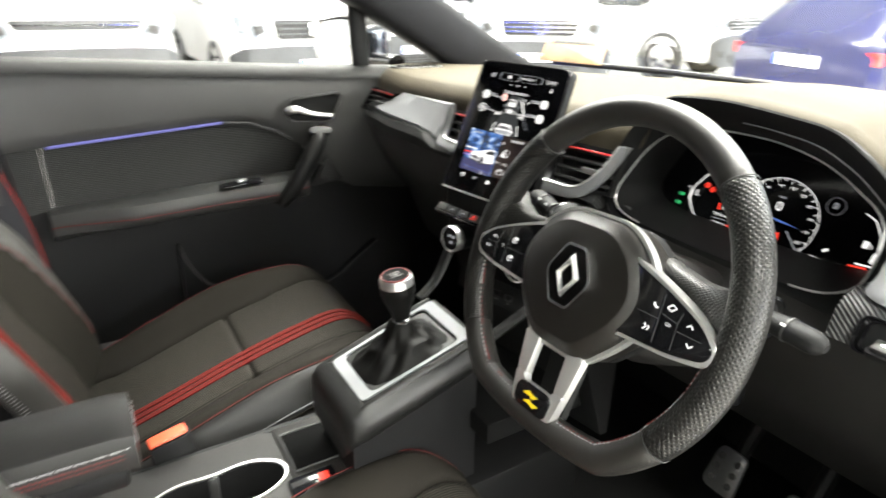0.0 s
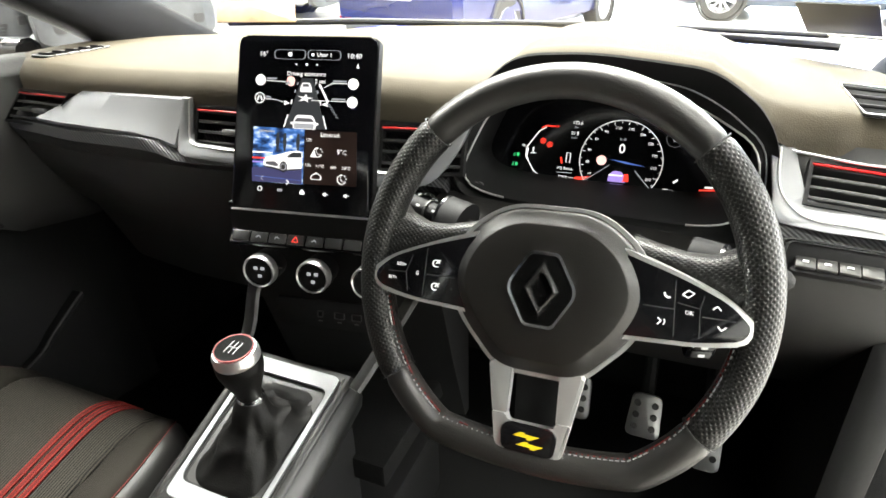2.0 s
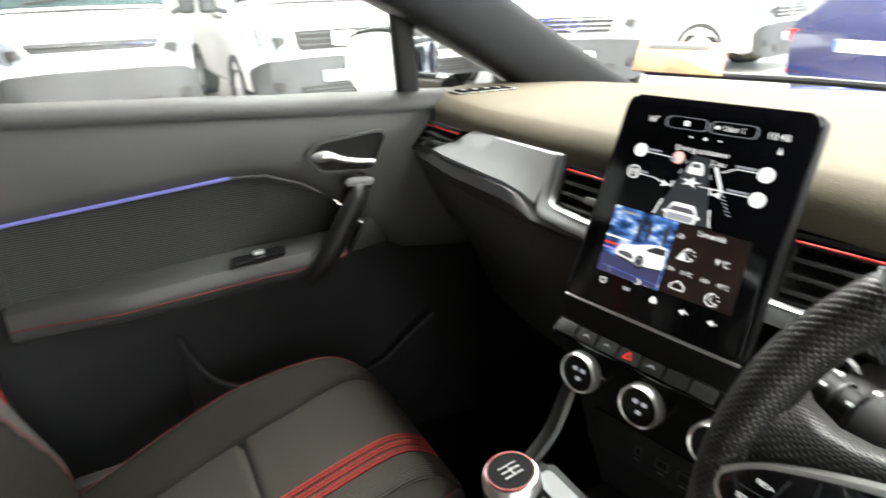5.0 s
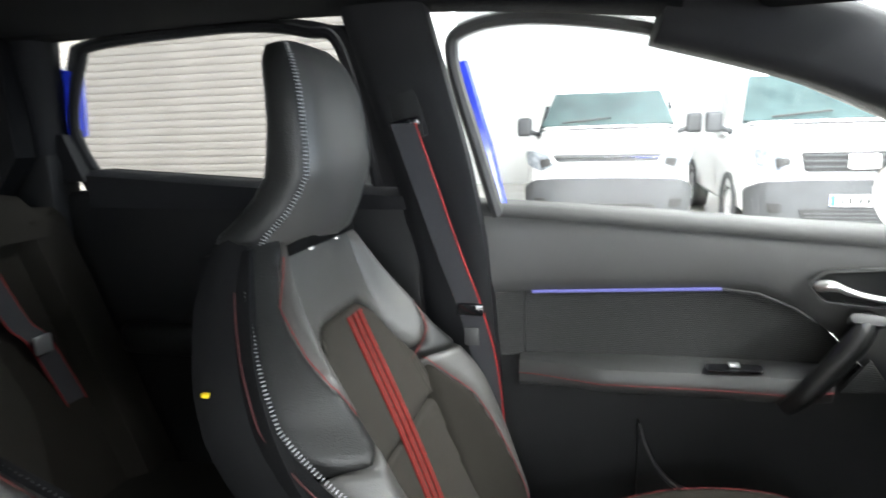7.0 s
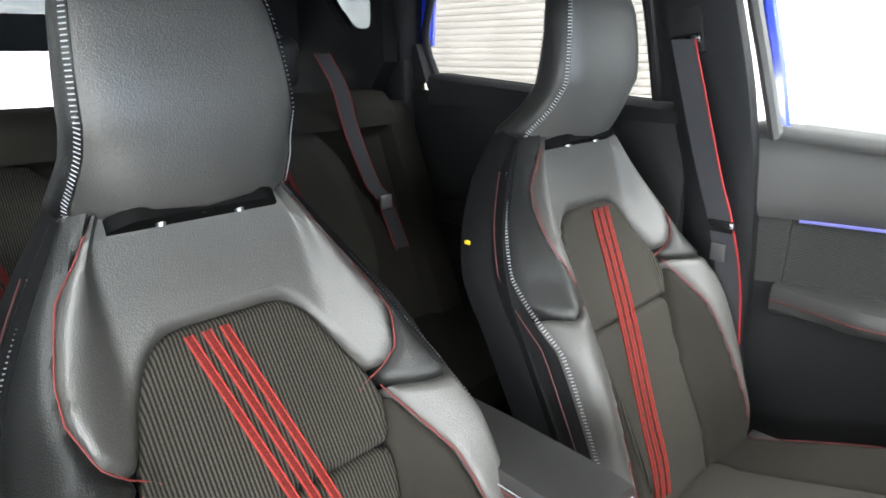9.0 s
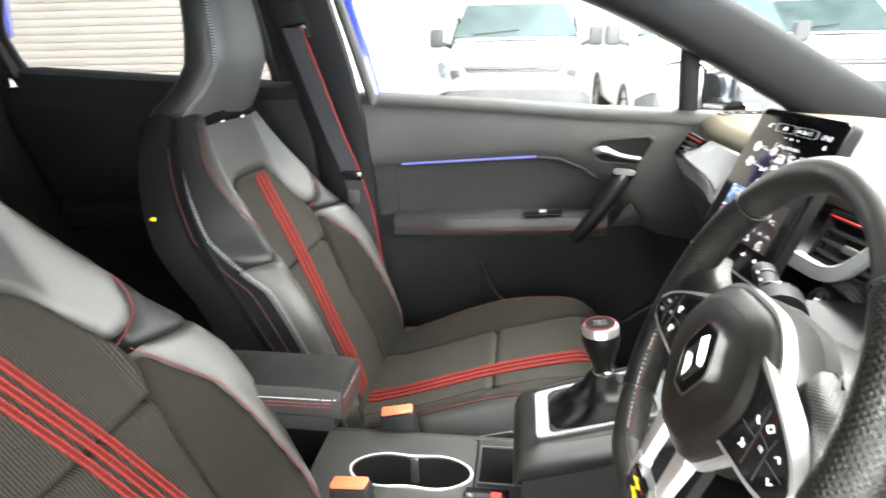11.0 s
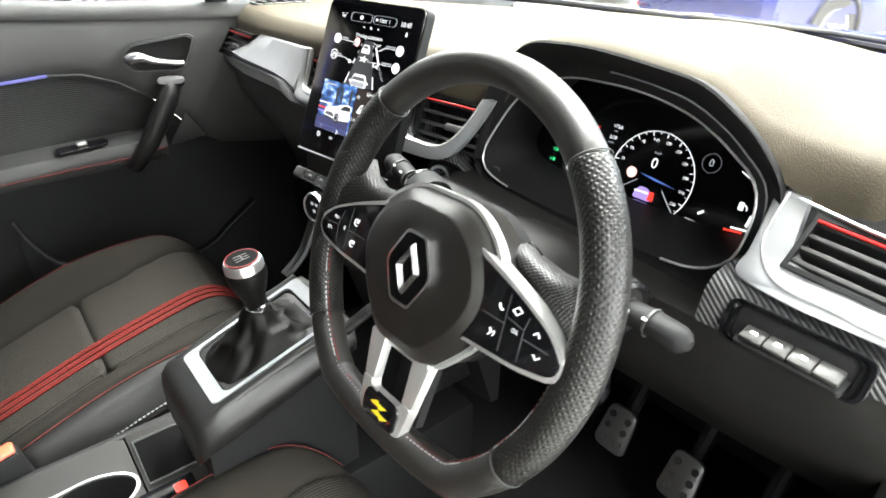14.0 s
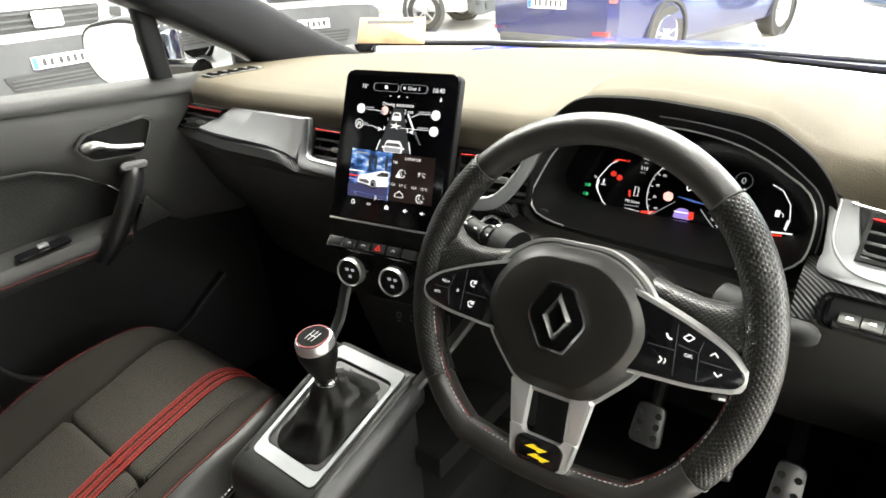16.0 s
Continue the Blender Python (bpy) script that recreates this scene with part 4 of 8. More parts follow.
# wing mirror
mm = axes((-0.93, 0.27, 1.13), (0.90, 0.43, 0), (0, 0, 1))
mo = round_corners([(0.10, -0.078), (0.10, 0.062), (0.02, 0.078), (-0.09, 0.06), (-0.10, -0.02), (-0.06, -0.078)], [0.03, 0.03, 0.06, 0.05, 0.05, 0.05], 6)
mirror = part("wing_mirror", join(*[loft([[mm @ Vector((p[0] * s, p[1] * s, z)) for p in mo] for s, z in ((1.0, 0.0), (1.06, -0.03), (1.0, -0.09), (0.75, -0.14), (0.3, -0.16))])]), GLOSS, door, "black wing mirror housing")
part("mirror_face", moved(slab(inset(mo, 0.008), 0.004, 0.001), mm @ pose(0, 0, 0.002)), MIRROR, mirror, "mirror glass")
part("mirror_foot", tube([(-0.74, 0.36, 1.08), (-0.84, 0.34, 1.08)], 0.035, 10), GLOSS, mirror)

# ---- rear passenger door ----
rdoor = thing("rear_door", "dark rear door trim below a square window", "car door")
part("panel", box(-0.76, -0.69, -1.60, -0.70, 0.36, 1.165, 0.02), HARD, rdoor)
part("window_sill", loft([[(-0.76, y, 1.13), (-0.675, y, 1.13), (-0.672, y, z), (-0.69, y, z + 0.012), (-0.76, y, z + 0.012)] for y, z in ((-0.70, 1.155), (-1.05, 1.175), (-1.50, 1.205))]), PILLAR, rdoor)
part("corner_trim", loft([[(-0.70 + o, -1.52, 1.19), (-0.70 + o, -1.565, 1.30), (-0.70 + o, -1.60, 1.30), (-0.70 + o, -1.60, 1.19)] for o in (-0.04, 0.015)]), PILLAR, rdoor)
rwf = smooth_path([(-0.73, -0.80, 1.16), (-0.71, -0.86, 1.45), (-0.70, -0.93, 1.49), (-0.70, -1.05, 1.508), (-0.70, -1.2, 1.508), (-0.70, -1.45, 1.495), (-0.705, -1.505, 1.46), (-0.72, -1.56, 1.31), (-0.73, -1.52, 1.20)], 6)
part("window_frame", tube(rwf, 0.012, 8), PILLAR, rdoor)
rwc = sum(rwf, Vector()) / len(rwf)
rout = [Vector((p.x - 0.012, rwc.y + (p.y - rwc.y) * 1.16, rwc.z + (p.z - rwc.z) * 1.20)) for p in rwf]
part("frame_panel", loft([[p, q, q + Vector((-0.02, 0, 0)), p + Vector((-0.02, 0, 0))] for p, q in zip(rwf, rout)]), PILLAR, rdoor, "black trim round the rear window")
part("paint_edge", tube([(-0.75, -1.585, 1.30), (-0.72, -1.545, 1.45)], 0.025, 8), BLUE, rdoor, "blue painted door edge")
part("window_pane", loft([[(-0.735, -0.78, 1.15), (-0.735, -1.57, 1.18)], [(-0.71, -0.85, 1.52), (-0.71, -1.50, 1.53)]], closed=False), TINTED, rdoor, "dark tinted rear window")
part("window_pane", loft([[(0.735, -0.78, 1.15), (0.735, -1.57, 1.18)], [(0.71, -0.85, 1.52), (0.71, -1.50, 1.53)]], closed=False), TINTED, shell, "dark tinted rear window")
part("armrest", box(-0.70, -0.64, -1.45, -0.85, 0.78, 0.86, 0.03, 3), HARD, rdoor)

# out-of-view door panel, added to keep side light off the rear seats
part("rear_shade_panel", box(0.69, 0.76, -1.60, -0.70, 0.36, 1.165, 0.02), HARD, shell, "unseen closed rear door, added to shade the rear cabin")

# ---- front seats ----
BACK = [(0.50, -0.49), (0.58, -0.515), (0.66, -0.555), (0.816, -0.632), (0.92, -0.69), (1.0, -0.735), (1.08, -0.765), (1.15, -0.785)]
BACK_W = [(0.48, 0.245), (0.6, 0.258), (0.75, 0.270), (0.88, 0.270), (0.93, 0.260), (0.98, 0.238), (1.04, 0.203), (1.10, 0.165), (1.15, 0.132)]


def curve(table, s):
    """A smooth curve through a table of (place, value)."""
    if s <= table[0][0]:
        return table[0][1]
    for i in range(len(table) - 1):
        (a, va), (b, vb) = table[i], table[i + 1]
        if s <= b:
            p, q = table[max(0, i - 1)], table[min(len(table) - 1, i + 2)]
            ma, mb = (vb - p[1]) / (b - p[0]) * (b - a), (q[1] - va) / (q[0] - a) * (b - a)
            t = (s - a) / (b - a)
            return (2 * t ** 3 - 3 * t * t + 1) * va + (t ** 3 - 2 * t * t + t) * ma + (3 * t * t - 2 * t ** 3) * vb + (t ** 3 - t * t) * mb
    return table[-1][1]


def back_pt(x, z, lift=0.0):
    """The front skin of a backrest."""
    w = curve(BACK_W, z)
    k = abs(x) / w
    y = curve(BACK, z)
    bol = curve([(0.5, 0.03), (0.62, 0.055), (0.80, 0.075), (0.88, 0.066), (0.93, 0.052), (0.98, 0.045), (1.06, 0.025), (1.15, 0.01)], z)
    inner = min(0.118 / w, 0.70)
    # the crest of the side bolster lies further in at the shoulders, where the wing turns back to the side
    crest = lin([(0.84, 0.86), (0.93, 0.74), (1.15, 0.76)], z)
    back = lin([(0.84, 0.075), (0.93, 0.088), (1.08, 0.075), (1.15, 0.05)], z)
    b = 0.0 if k < inner else bol * (math.sin(min(1, (k - inner) / max(0.04, crest - inner)) * math.pi / 2) ** 1.3)
    if k > crest:
        b -= (bol + back) * ((k - crest) / (1 - crest)) ** 1.6
    n = Vector((0, 0.88, 0.47))
    return Vector((x, y + b, z)) + n * lift


def yoke_edge(z):
    """Half width of the light yoke, which sweeps in to the insert at its lower ends."""
    return lin([(0.862, 0.104), (0.885, 0.126), (0.905, 0.150), (0.93, 0.172), (0.97, 0.186), (1.0, 0.182), (1.06, 0.160), (1.10, 0.132), (1.15, 0.10)], z)


PAD_EDGE = [(0.5, 0.88), (0.66, 0.80), (0.80, 0.70), (0.86, 0.58), (0.890, 0.52)]
INSERT_W = [(0.5, 0.100), (0.70, 0.116), (0.80, 0.130), (0.87, 0.143), (0.90, 0.138), (0.97, 0.106), (0.995, 0.088), (1.006, 0.070)]


def back_region(x, z):
    w = curve(BACK_W, z)
    k = abs(x) / w
    side = "r" if x > 0 else "l"
    if k > 0.93:
        return "edge_" + side
    if abs(x) < lin(INSERT_W, z) and z < 1.006:
        return "insert_up" if z > 0.816 else "insert_low"
    if z > 0.887:
        return "yoke" if abs(x) < yoke_edge(z) else "wing_" + side
    if k > lin(PAD_EDGE, z):
        return "pad_" + side
    return "bolster_" + side


def ladder(parent, pts, out_dirs, material, half=0.0032, step=0.0055, r=0.0007):
    """Short stitches laid across a seam."""
    pts = [Vector(p) for p in pts]
    bm = bmesh.new()
    carry = 0.0
    for a, b, n in zip(pts, pts[1:], out_dirs):
        L = (b - a).length
        s = carry
        while s < L:
            p = a.lerp(b, s / L)
            along = (b - a).normalized()
            side = along.cross(Vector(n)).normalized() * half
            up = Vector(n).normalized() * r
            va = [bm.verts.new(p - side + o) for o in (along * r, up, -along * r, -up)]
            vb = [bm.verts.new(p + side + o) for o in (along * r, up, -along * r, -up)]
            for k in range(4):
                bm.faces.new((va[k], va[(k + 1) % 4], vb[(k + 1) % 4], vb[k]))
            s += step
        carry = s - L
    return part("stitching", bm, material, parent, "", smooth=False)


def skin(parent, names, region, point, us, vs, seam, out):
    """Splits one curved skin into padded pieces with sunk seams between them."""
    pts = [[point(u, v) for u in us(v)] for v in vs]
    uv = [[(u, v) for u in us(v)] for v in vs]
    for name, (label, material, puff) in names.items():
        bm, seen, place, fixed = bmesh.new(), {}, {}, set()
        cells = [(i, j) for j in range(len(vs) - 1) for i in range(len(pts[0]) - 1)
                 if region((uv[j][i][0] + uv[j + 1][i + 1][0]) / 2, (uv[j][i][1] + uv[j + 1][i + 1][1]) / 2) == name]
        if not cells:
            continue
        for i, j in cells:
            f = []
            for a, b in ((i, j), (i + 1, j), (i + 1, j + 1), (i, j + 1)):
                if (a, b) not in seen:
                    seen[a, b] = bm.verts.new(pts[b][a])
                    place[seen[a, b]] = uv[b][a]
                    if a in (0, len(pts[0]) - 1) or b in (0, len(vs) - 1):
                        fixed.add(seen[a, b])
                f.append(seen[a, b])
            bm.faces.new(f)
        # even out the stepped outline of the piece, then lay it back on the skin
        rim = {v: [e.other_vert(v) for e in v.link_edges if e.is_boundary] for v in bm.verts if v.is_boundary}
        for _ in range(10):
            place.update({v: ((place[v][0] * 2 + place[n[0]][0] + place[n[1]][0]) / 4, (place[v][1] * 2 + place[n[0]][1] + place[n[1]][1]) / 4) for v, n in rim.items() if len(n) == 2 and v not in fixed})
        for v in rim:
            v.co = point(*place[v])
        for v in bm.verts:
            if v.is_boundary:
                v.co = v.co - out * (0.0 if v in fixed else seam)
            else:
                v.co = v.co + out * puff
        edge = [e for e in bm.edges if e.is_boundary]
        r = bmesh.ops.extrude_edge_only(bm, edges=edge)
        for v in [g for g in r["geom"] if isinstance(g, bmesh.types.BMVert)]:
            v.co -= out * 0.03
        part(name.split("_")[0], bm, material, parent, label, sharp=60)


def stitch(parent, pts, material, r=0.0013, gap=0.6, step=0.007, name="stitching"):
    """A row of single stitches along a path."""
    pts = [Vector(p) for p in pts]
    bms, carry = [], 0.0
    bm = bmesh.new()
    acc, d0 = [], 0.0
    for a, b in zip(pts, pts[1:]):
        L = (b - a).length
        s = carry
        while s < L:
            p, q = a.lerp(b, s / L), a.lerp(b, min(1, (s + step * gap) / L))
            d = (q - p)
            if d.length > 1e-5:
                u = d.cross(Vector((0.3, 0.5, 0.8))).normalized() * r
                w = d.normalized().cross(u)
                va = [bm.verts.new(p + o) for o in (u, w, -u, -w)]
                vb = [bm.verts.new(q + o) for o in (u, w, -u, -w)]
                for k in range(4):
                    bm.faces.new((va[k], va[(k + 1) % 4], vb[(k + 1) % 4], vb[k]))
            s += step
        carry = s - L
    return part(name, bm, material, parent, "", smooth=False)


def front_seat(name, label):
    t = thing(name, label, "car seat", "front seats")
    out = Vector((0, 0.88, 0.47))
    # backrest
    nu, nv = 80, 86
    vs = [0.50 + 0.65 * j / nv for j in range(nv + 1)]
    back = part("backrest", loft([[(-w, y - 0.02, z), (-w * 0.97, y - 0.07, z - 0.01), (-w * 0.8, y - 0.12, z - 0.02), (w * 0.8, y - 0.12, z - 0.02), (w * 0.97, y - 0.07, z - 0.01), (w, y - 0.02, z), (w * 0.5, y - 0.012, z), (-w * 0.5, y - 0.012, z)]
                                  for z, y, w in [(v, curve(BACK, v), curve(BACK_W, v) - 0.004) for v in vs[::3]]]), SEAT_SIDE, t, "black seat back shell")
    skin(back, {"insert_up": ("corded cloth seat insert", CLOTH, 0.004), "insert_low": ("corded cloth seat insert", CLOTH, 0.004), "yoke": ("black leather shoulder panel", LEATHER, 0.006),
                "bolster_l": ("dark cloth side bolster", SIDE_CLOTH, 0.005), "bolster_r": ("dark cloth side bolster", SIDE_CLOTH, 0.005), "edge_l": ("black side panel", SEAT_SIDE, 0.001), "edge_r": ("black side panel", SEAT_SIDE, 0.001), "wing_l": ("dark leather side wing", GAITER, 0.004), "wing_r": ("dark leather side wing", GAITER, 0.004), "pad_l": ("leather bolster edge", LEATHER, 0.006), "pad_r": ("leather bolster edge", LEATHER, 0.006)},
         back_region, back_pt, lambda v: [-curve(BACK_W, v) + 2 * curve(BACK_W, v) * i / nu for i in range(nu + 1)], vs, 0.0028, out)
    for k in (-1, 0, 1):
        rows = []
        for z in [0.53 + (0.995 - 0.53) * j / 40 for j in range(41)]:
            x = lin([(0.53, 0.078), (0.63, 0.058), (0.816, 0.016), (1.0, -0.030)], z) + k * 0.0205
            c = [back_pt(x + dx, z, l) for dx, l in ((-0.0056, 0.004), (-0.0044, 0.0070), (0.0044, 0.0070), (0.0056, 0.004))]
            rows.append(c)
        stripe = part("red_stripe", loft(rows), RED, back, "red woven stripe")
        for e_ in (1, 2):
            part("stripe_edge", tube([r_[e_] for r_ in rows], 0.0010, 5), STRIPE_EDGE, stripe, "brighter red edge thread")
    zs = [0.52 + 0.56 * j / 60 for j in range(61)]
    for s in (-1, 1):
        for share in (0.915, 0.945):
            line, outs = [], []
            for z in zs:
                x = s * curve(BACK_W, z) * share
                p = back_pt(x, z)
                nrm = (back_pt(x + 0.003, z) - p).cross(back_pt(x, z + 0.003) - p).normalized()
                outs.append(nrm if nrm.y > 0 else -nrm)
                line.append(p + outs[-1] * 0.0075)
            if share < 0.93:
                ladder(back, line, outs, THREAD_WHITE)
            else:
                part("piping", tube([p - n_ * 0.001 for p, n_ in zip(line, outs)], 0.0011, 6), DULL_RED, back, "dull red piping")
        part("piping", tube([back_pt(s * yoke_edge(z), z, 0.003) for z in [0.870 + 0.25 * j / 30 for j in range(31)]], 0.0009, 5), THREAD_RED, back, "red piping")
        part("piping", tube([back_pt(s * lin(PAD_EDGE, z) * curve(BACK_W, z), z, 0.003) for z in [0.56 + 0.325 * j / 26 for j in range(27)]], 0.0009, 5), THREAD_RED, back, "red piping")
    # headrest
    HR = [(1.125, 0.116, -0.752, 0.022), (1.14, 0.134, -0.746, 0.036), (1.165, 0.131, -0.740, 0.042), (1.20, 0.122, -0.734, 0.044), (1.26, 0.119, -0.730, 0.044), (1.34, 0.109, -0.736, 0.041), (1.385, 0.093, -0.748, 0.036), (1.408, 0.072, -0.758, 0.024), (1.416, 0.04, -0.764, 0.010)]
    FLARE = [(1.12, 0.060), (1.15, 0.052), (1.18, 0.028), (1.23, 0.0)]
    secs = []
    for q in range(33):
        z, w, y, d = lin([(n_, h[0]) for n_, h in enumerate(HR)], q / 4), *[curve([(n_, h[c_]) for n_, h in enumerate(HR)], q / 4) for c_ in (1, 2, 3)]
        sec = []
        for a in [2 * math.pi * n_ / 32 for n_ in range(32)]:
            u, v = math.copysign(abs(math.cos(a)) ** 0.55, math.cos(a)), math.copysign(abs(math.sin(a)) ** 0.75, math.sin(a))
            sec.append((w * u, y - 0.02 + d * v - lin(FLARE, z) * u * u - (lin([(1.12, 0.03), (1.2, 0.01), (1.3, 0.0)], z) if v < 0 else 0), z))
        secs.append(sec)
    front = range(3, 14)
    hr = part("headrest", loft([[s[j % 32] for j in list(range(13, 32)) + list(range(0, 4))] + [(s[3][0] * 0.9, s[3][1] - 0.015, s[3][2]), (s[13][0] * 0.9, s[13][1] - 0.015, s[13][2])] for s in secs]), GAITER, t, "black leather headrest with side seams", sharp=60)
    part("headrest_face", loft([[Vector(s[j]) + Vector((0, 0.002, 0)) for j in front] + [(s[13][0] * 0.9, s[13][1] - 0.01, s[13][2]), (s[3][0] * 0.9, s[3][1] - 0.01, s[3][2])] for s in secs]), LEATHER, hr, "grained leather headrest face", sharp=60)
    for s in (-1, 1):
        line = [(s * (curve([(h[0], h[1]) for h in HR], z) * 0.93 + 0.002), curve([(h[0], h[2]) for h in HR], z) - 0.02 + curve([(h[0], h[3]) for h in HR], z) * 0.62 + 0.002 - lin(FLARE, z) * 0.87, z) for z in [1.135 + 0.275 * j / 40 for j in range(41)]]
        ladder(hr, line, [(s * 0.75, 0.66, 0)] * len(line), THREAD_WHITE, 0.0034, 0.0052)
        part("headrest_post", tube([(s * 0.045, -0.758, 1.118), (s * 0.045, -0.756, 1.16)], 0.0055), PEDAL, hr)
    part("neck_trim", moved(slab(round_corners([(-0.095, -0.05), (0.095, -0.05), (0.098, 0.0), (0.075, 0.028), (-0.075, 0.028), (-0.098, 0.0)], 0.012), 0.016, 0.004), pose(0, -0.760, 1.120, 24)), DISC_BLACK, t, "black headrest guide plate")
    # cushion
    CW = [(-0.56, 0.235), (-0.4, 0.255), (-0.15, 0.262), (-0.02, 0.245), (0.04, 0.20), (0.075, 0.14)]

    def cushion_pt(x, y, lift=0.0):
        w = curve(CW, y)
        k = abs(x) / w
        z = curve([(-0.56, 0.485), (-0.43, 0.512), (-0.21, 0.584), (-0.06, 0.622), (-0.01, 0.628), (0.025, 0.618), (0.055, 0.592), (0.075, 0.555)], y)
        bol = curve([(-0.56, 0.01), (-0.4, 0.03), (-0.2, 0.038), (-0.05, 0.02), (0.075, 0.0)], y)
        inner = min(0.135 / w, 0.78)
        if k > inner:
            z += bol * math.sin(min(1, (k - inner) / max(0.05, 0.82 - inner)) * math.pi / 2) ** 1.4
        if k > 0.84:
            z -= (bol + 0.05) * ((k - 0.84) / 0.16) ** 2
        return Vector((x, y, z + lift))

    def cushion_region(x, y):
        if abs(x) < 0.132 + 0.05 * max(0, y + 0.2):
            return "insert_up" if y > -0.21 else "insert_low"
        return ("band_" if abs(x) / curve(CW, y) > 0.86 else "bolster_") + ("r" if x > 0 else "l")
    vs = [-0.56 + 0.635 * j / 70 for j in range(71)]
    cush = part("cushion", loft([[(-w, y, z - 0.03), (-w * 1.0, y, z - 0.09), (-w * 0.95, y, 0.44), (w * 0.95, y, 0.44), (w, y, z - 0.09), (w, y, z - 0.03), (w * 0.5, y, z - 0.02), (-w * 0.5, y, z - 0.02)]
                                 for y, z, w in [(v, cushion_pt(0, v).z, curve(CW, v) - 0.003) for v in vs[::3]]]), SIDE_CLOTH, t, "seat cushion with dark cloth sides")
    skin(cush, {"insert_up": ("corded cloth seat insert", CLOTH, 0.003), "insert_low": ("corded cloth seat insert", CLOTH, 0.003), "bolster_l": ("dark cloth side bolster", SIDE_CLOTH, 0.004), "bolster_r": ("dark cloth side bolster", SIDE_CLOTH, 0.004), "band_l": ("black leather edge band", SHADED_LEATHER, 0.002), "band_r": ("black leather edge band", SHADED_LEATHER, 0.002)},
         cushion_region, cushion_pt, lambda v: [-curve(CW, v) + 2 * curve(CW, v) * i / 70 for i in range(71)], vs, 0.0022, Vector((0, 0, 1)))
    for k in (-1, 0, 1):
        rows = []
        for y in [-0.53 + 0.585 * j / 40 for j in range(41)]:
            x = 0.060 + k * 0.0170
            rows.append([cushion_pt(x + dx, y, l) for dx, l in ((-0.0052, 0.0025), (-0.0041, 0.0056), (0.0041, 0.0056), (0.0052, 0.0025))])
        stripe = part("red_stripe", loft(rows), RED, cush, "red woven stripe")
        for e_ in (1, 2):
            part("stripe_edge", tube([r_[e_] for r_ in rows], 0.0010, 5), STRIPE_EDGE, stripe, "brighter red edge thread")
    for s in (-1, 1):
        ys_ = [-0.5 + 0.55 * j / 40 for j in range(41)]
        part("piping", tube([cushion_pt(s * curve(CW, y) * 0.86, y, 0.003) for y in ys_], 0.0007, 5), THREAD_RED, cush, "thin red piping")
        stitch(cush, [cushion_pt(s * curve(CW, y) * 0.975, y, 0.004) + Vector((s * 0.001, 0, 0)) for y in ys_], THREAD_WHITE)
        part("piping", tube([cushion_pt(s * curve(CW, y), y, -0.018) + Vector((s * 0.001, 0, 0)) for y in ys_], 0.0007, 5), THREAD_RED, cush, "thin red piping")
    part("belt_anchor", box(-0.285, -0.255, -0.47, -0.36, 0.495, 0.512, 0.004), GREY, t, "grey belt anchor cover")
    part("side_skirt", box(-0.27, 0.27, -0.55, -0.02, 0.37, 0.47, 0.02), HARD, t)
    part("seat_rail", box(-0.2, -0.16, -0.6, 0.0, 0.34, 0.38, 0.004), SATIN, t)
    part("seat_rail", box(0.16, 0.2, -0.6, 0.0, 0.34, 0.38, 0.004), SATIN, t)
    return t


pseat = front_seat("passenger_seat", "black cloth and leather front seat with three red stripes")
pseat.location = (-0.365, 0, 0)
dseat = copy_thing(pseat, pose(0.325, 0.008, 0.012))
lean = pose(0, -0.49, 0.50) @ pose(0, 0, 0, 5.5) @ pose(0, 0.49, -0.50)
for piece in dseat.children:
    if piece.name.split(".")[0] in ("backrest", "headrest", "neck_trim"):
        piece.matrix_basis = lean @ piece.matrix_basis
    elif piece.name.split(".")[0] in ("cushion", "belt_anchor"):
        piece.matrix_basis = pose(0, -0.045, -0.048) @ piece.matrix_basis
# the stripes on the driver's backrest are laid out the other way round
for piece in dseat.children_recursive:
    if piece.name.startswith("red_stripe") and piece.parent.name.startswith("backrest"):
        piece.matrix_basis = Matrix.Diagonal((-1, 1, 1, 1)) @ piece.matrix_basis
dseat.name = "driver_seat"


# ---- dashboard ----
dash = thing("dashboard", "black dashboard with silver trim and red-lined air vents", "dashboard")


def dash_lip(x):
    """Front lip of the top pad: y and z."""
    y = lin([(-0.7, 0.30), (-0.62, 0.25), (-0.43, 0.222), (-0.2, 0.208), (0.0, 0.215), (0.2, 0.235), (0.35, 0.25), (0.55, 0.265), (0.7, 0.29)], x)
    return y, lin([(-0.7, 1.078), (-0.43, 1.082), (-0.2, 1.092), (0.1, 1.10), (0.6, 1.085), (0.7, 1.08)], x)


HOOD_TOP = [(0.18, 1.10), (0.23, 1.106), (0.255, 1.128), (0.272, 1.146), (0.285, 1.153), (0.325, 1.158), (0.37, 1.159), (0.435, 1.154), (0.475, 1.148), (0.507, 1.130), (0.54, 1.108), (0.575, 1.096), (0.62, 1.09)]


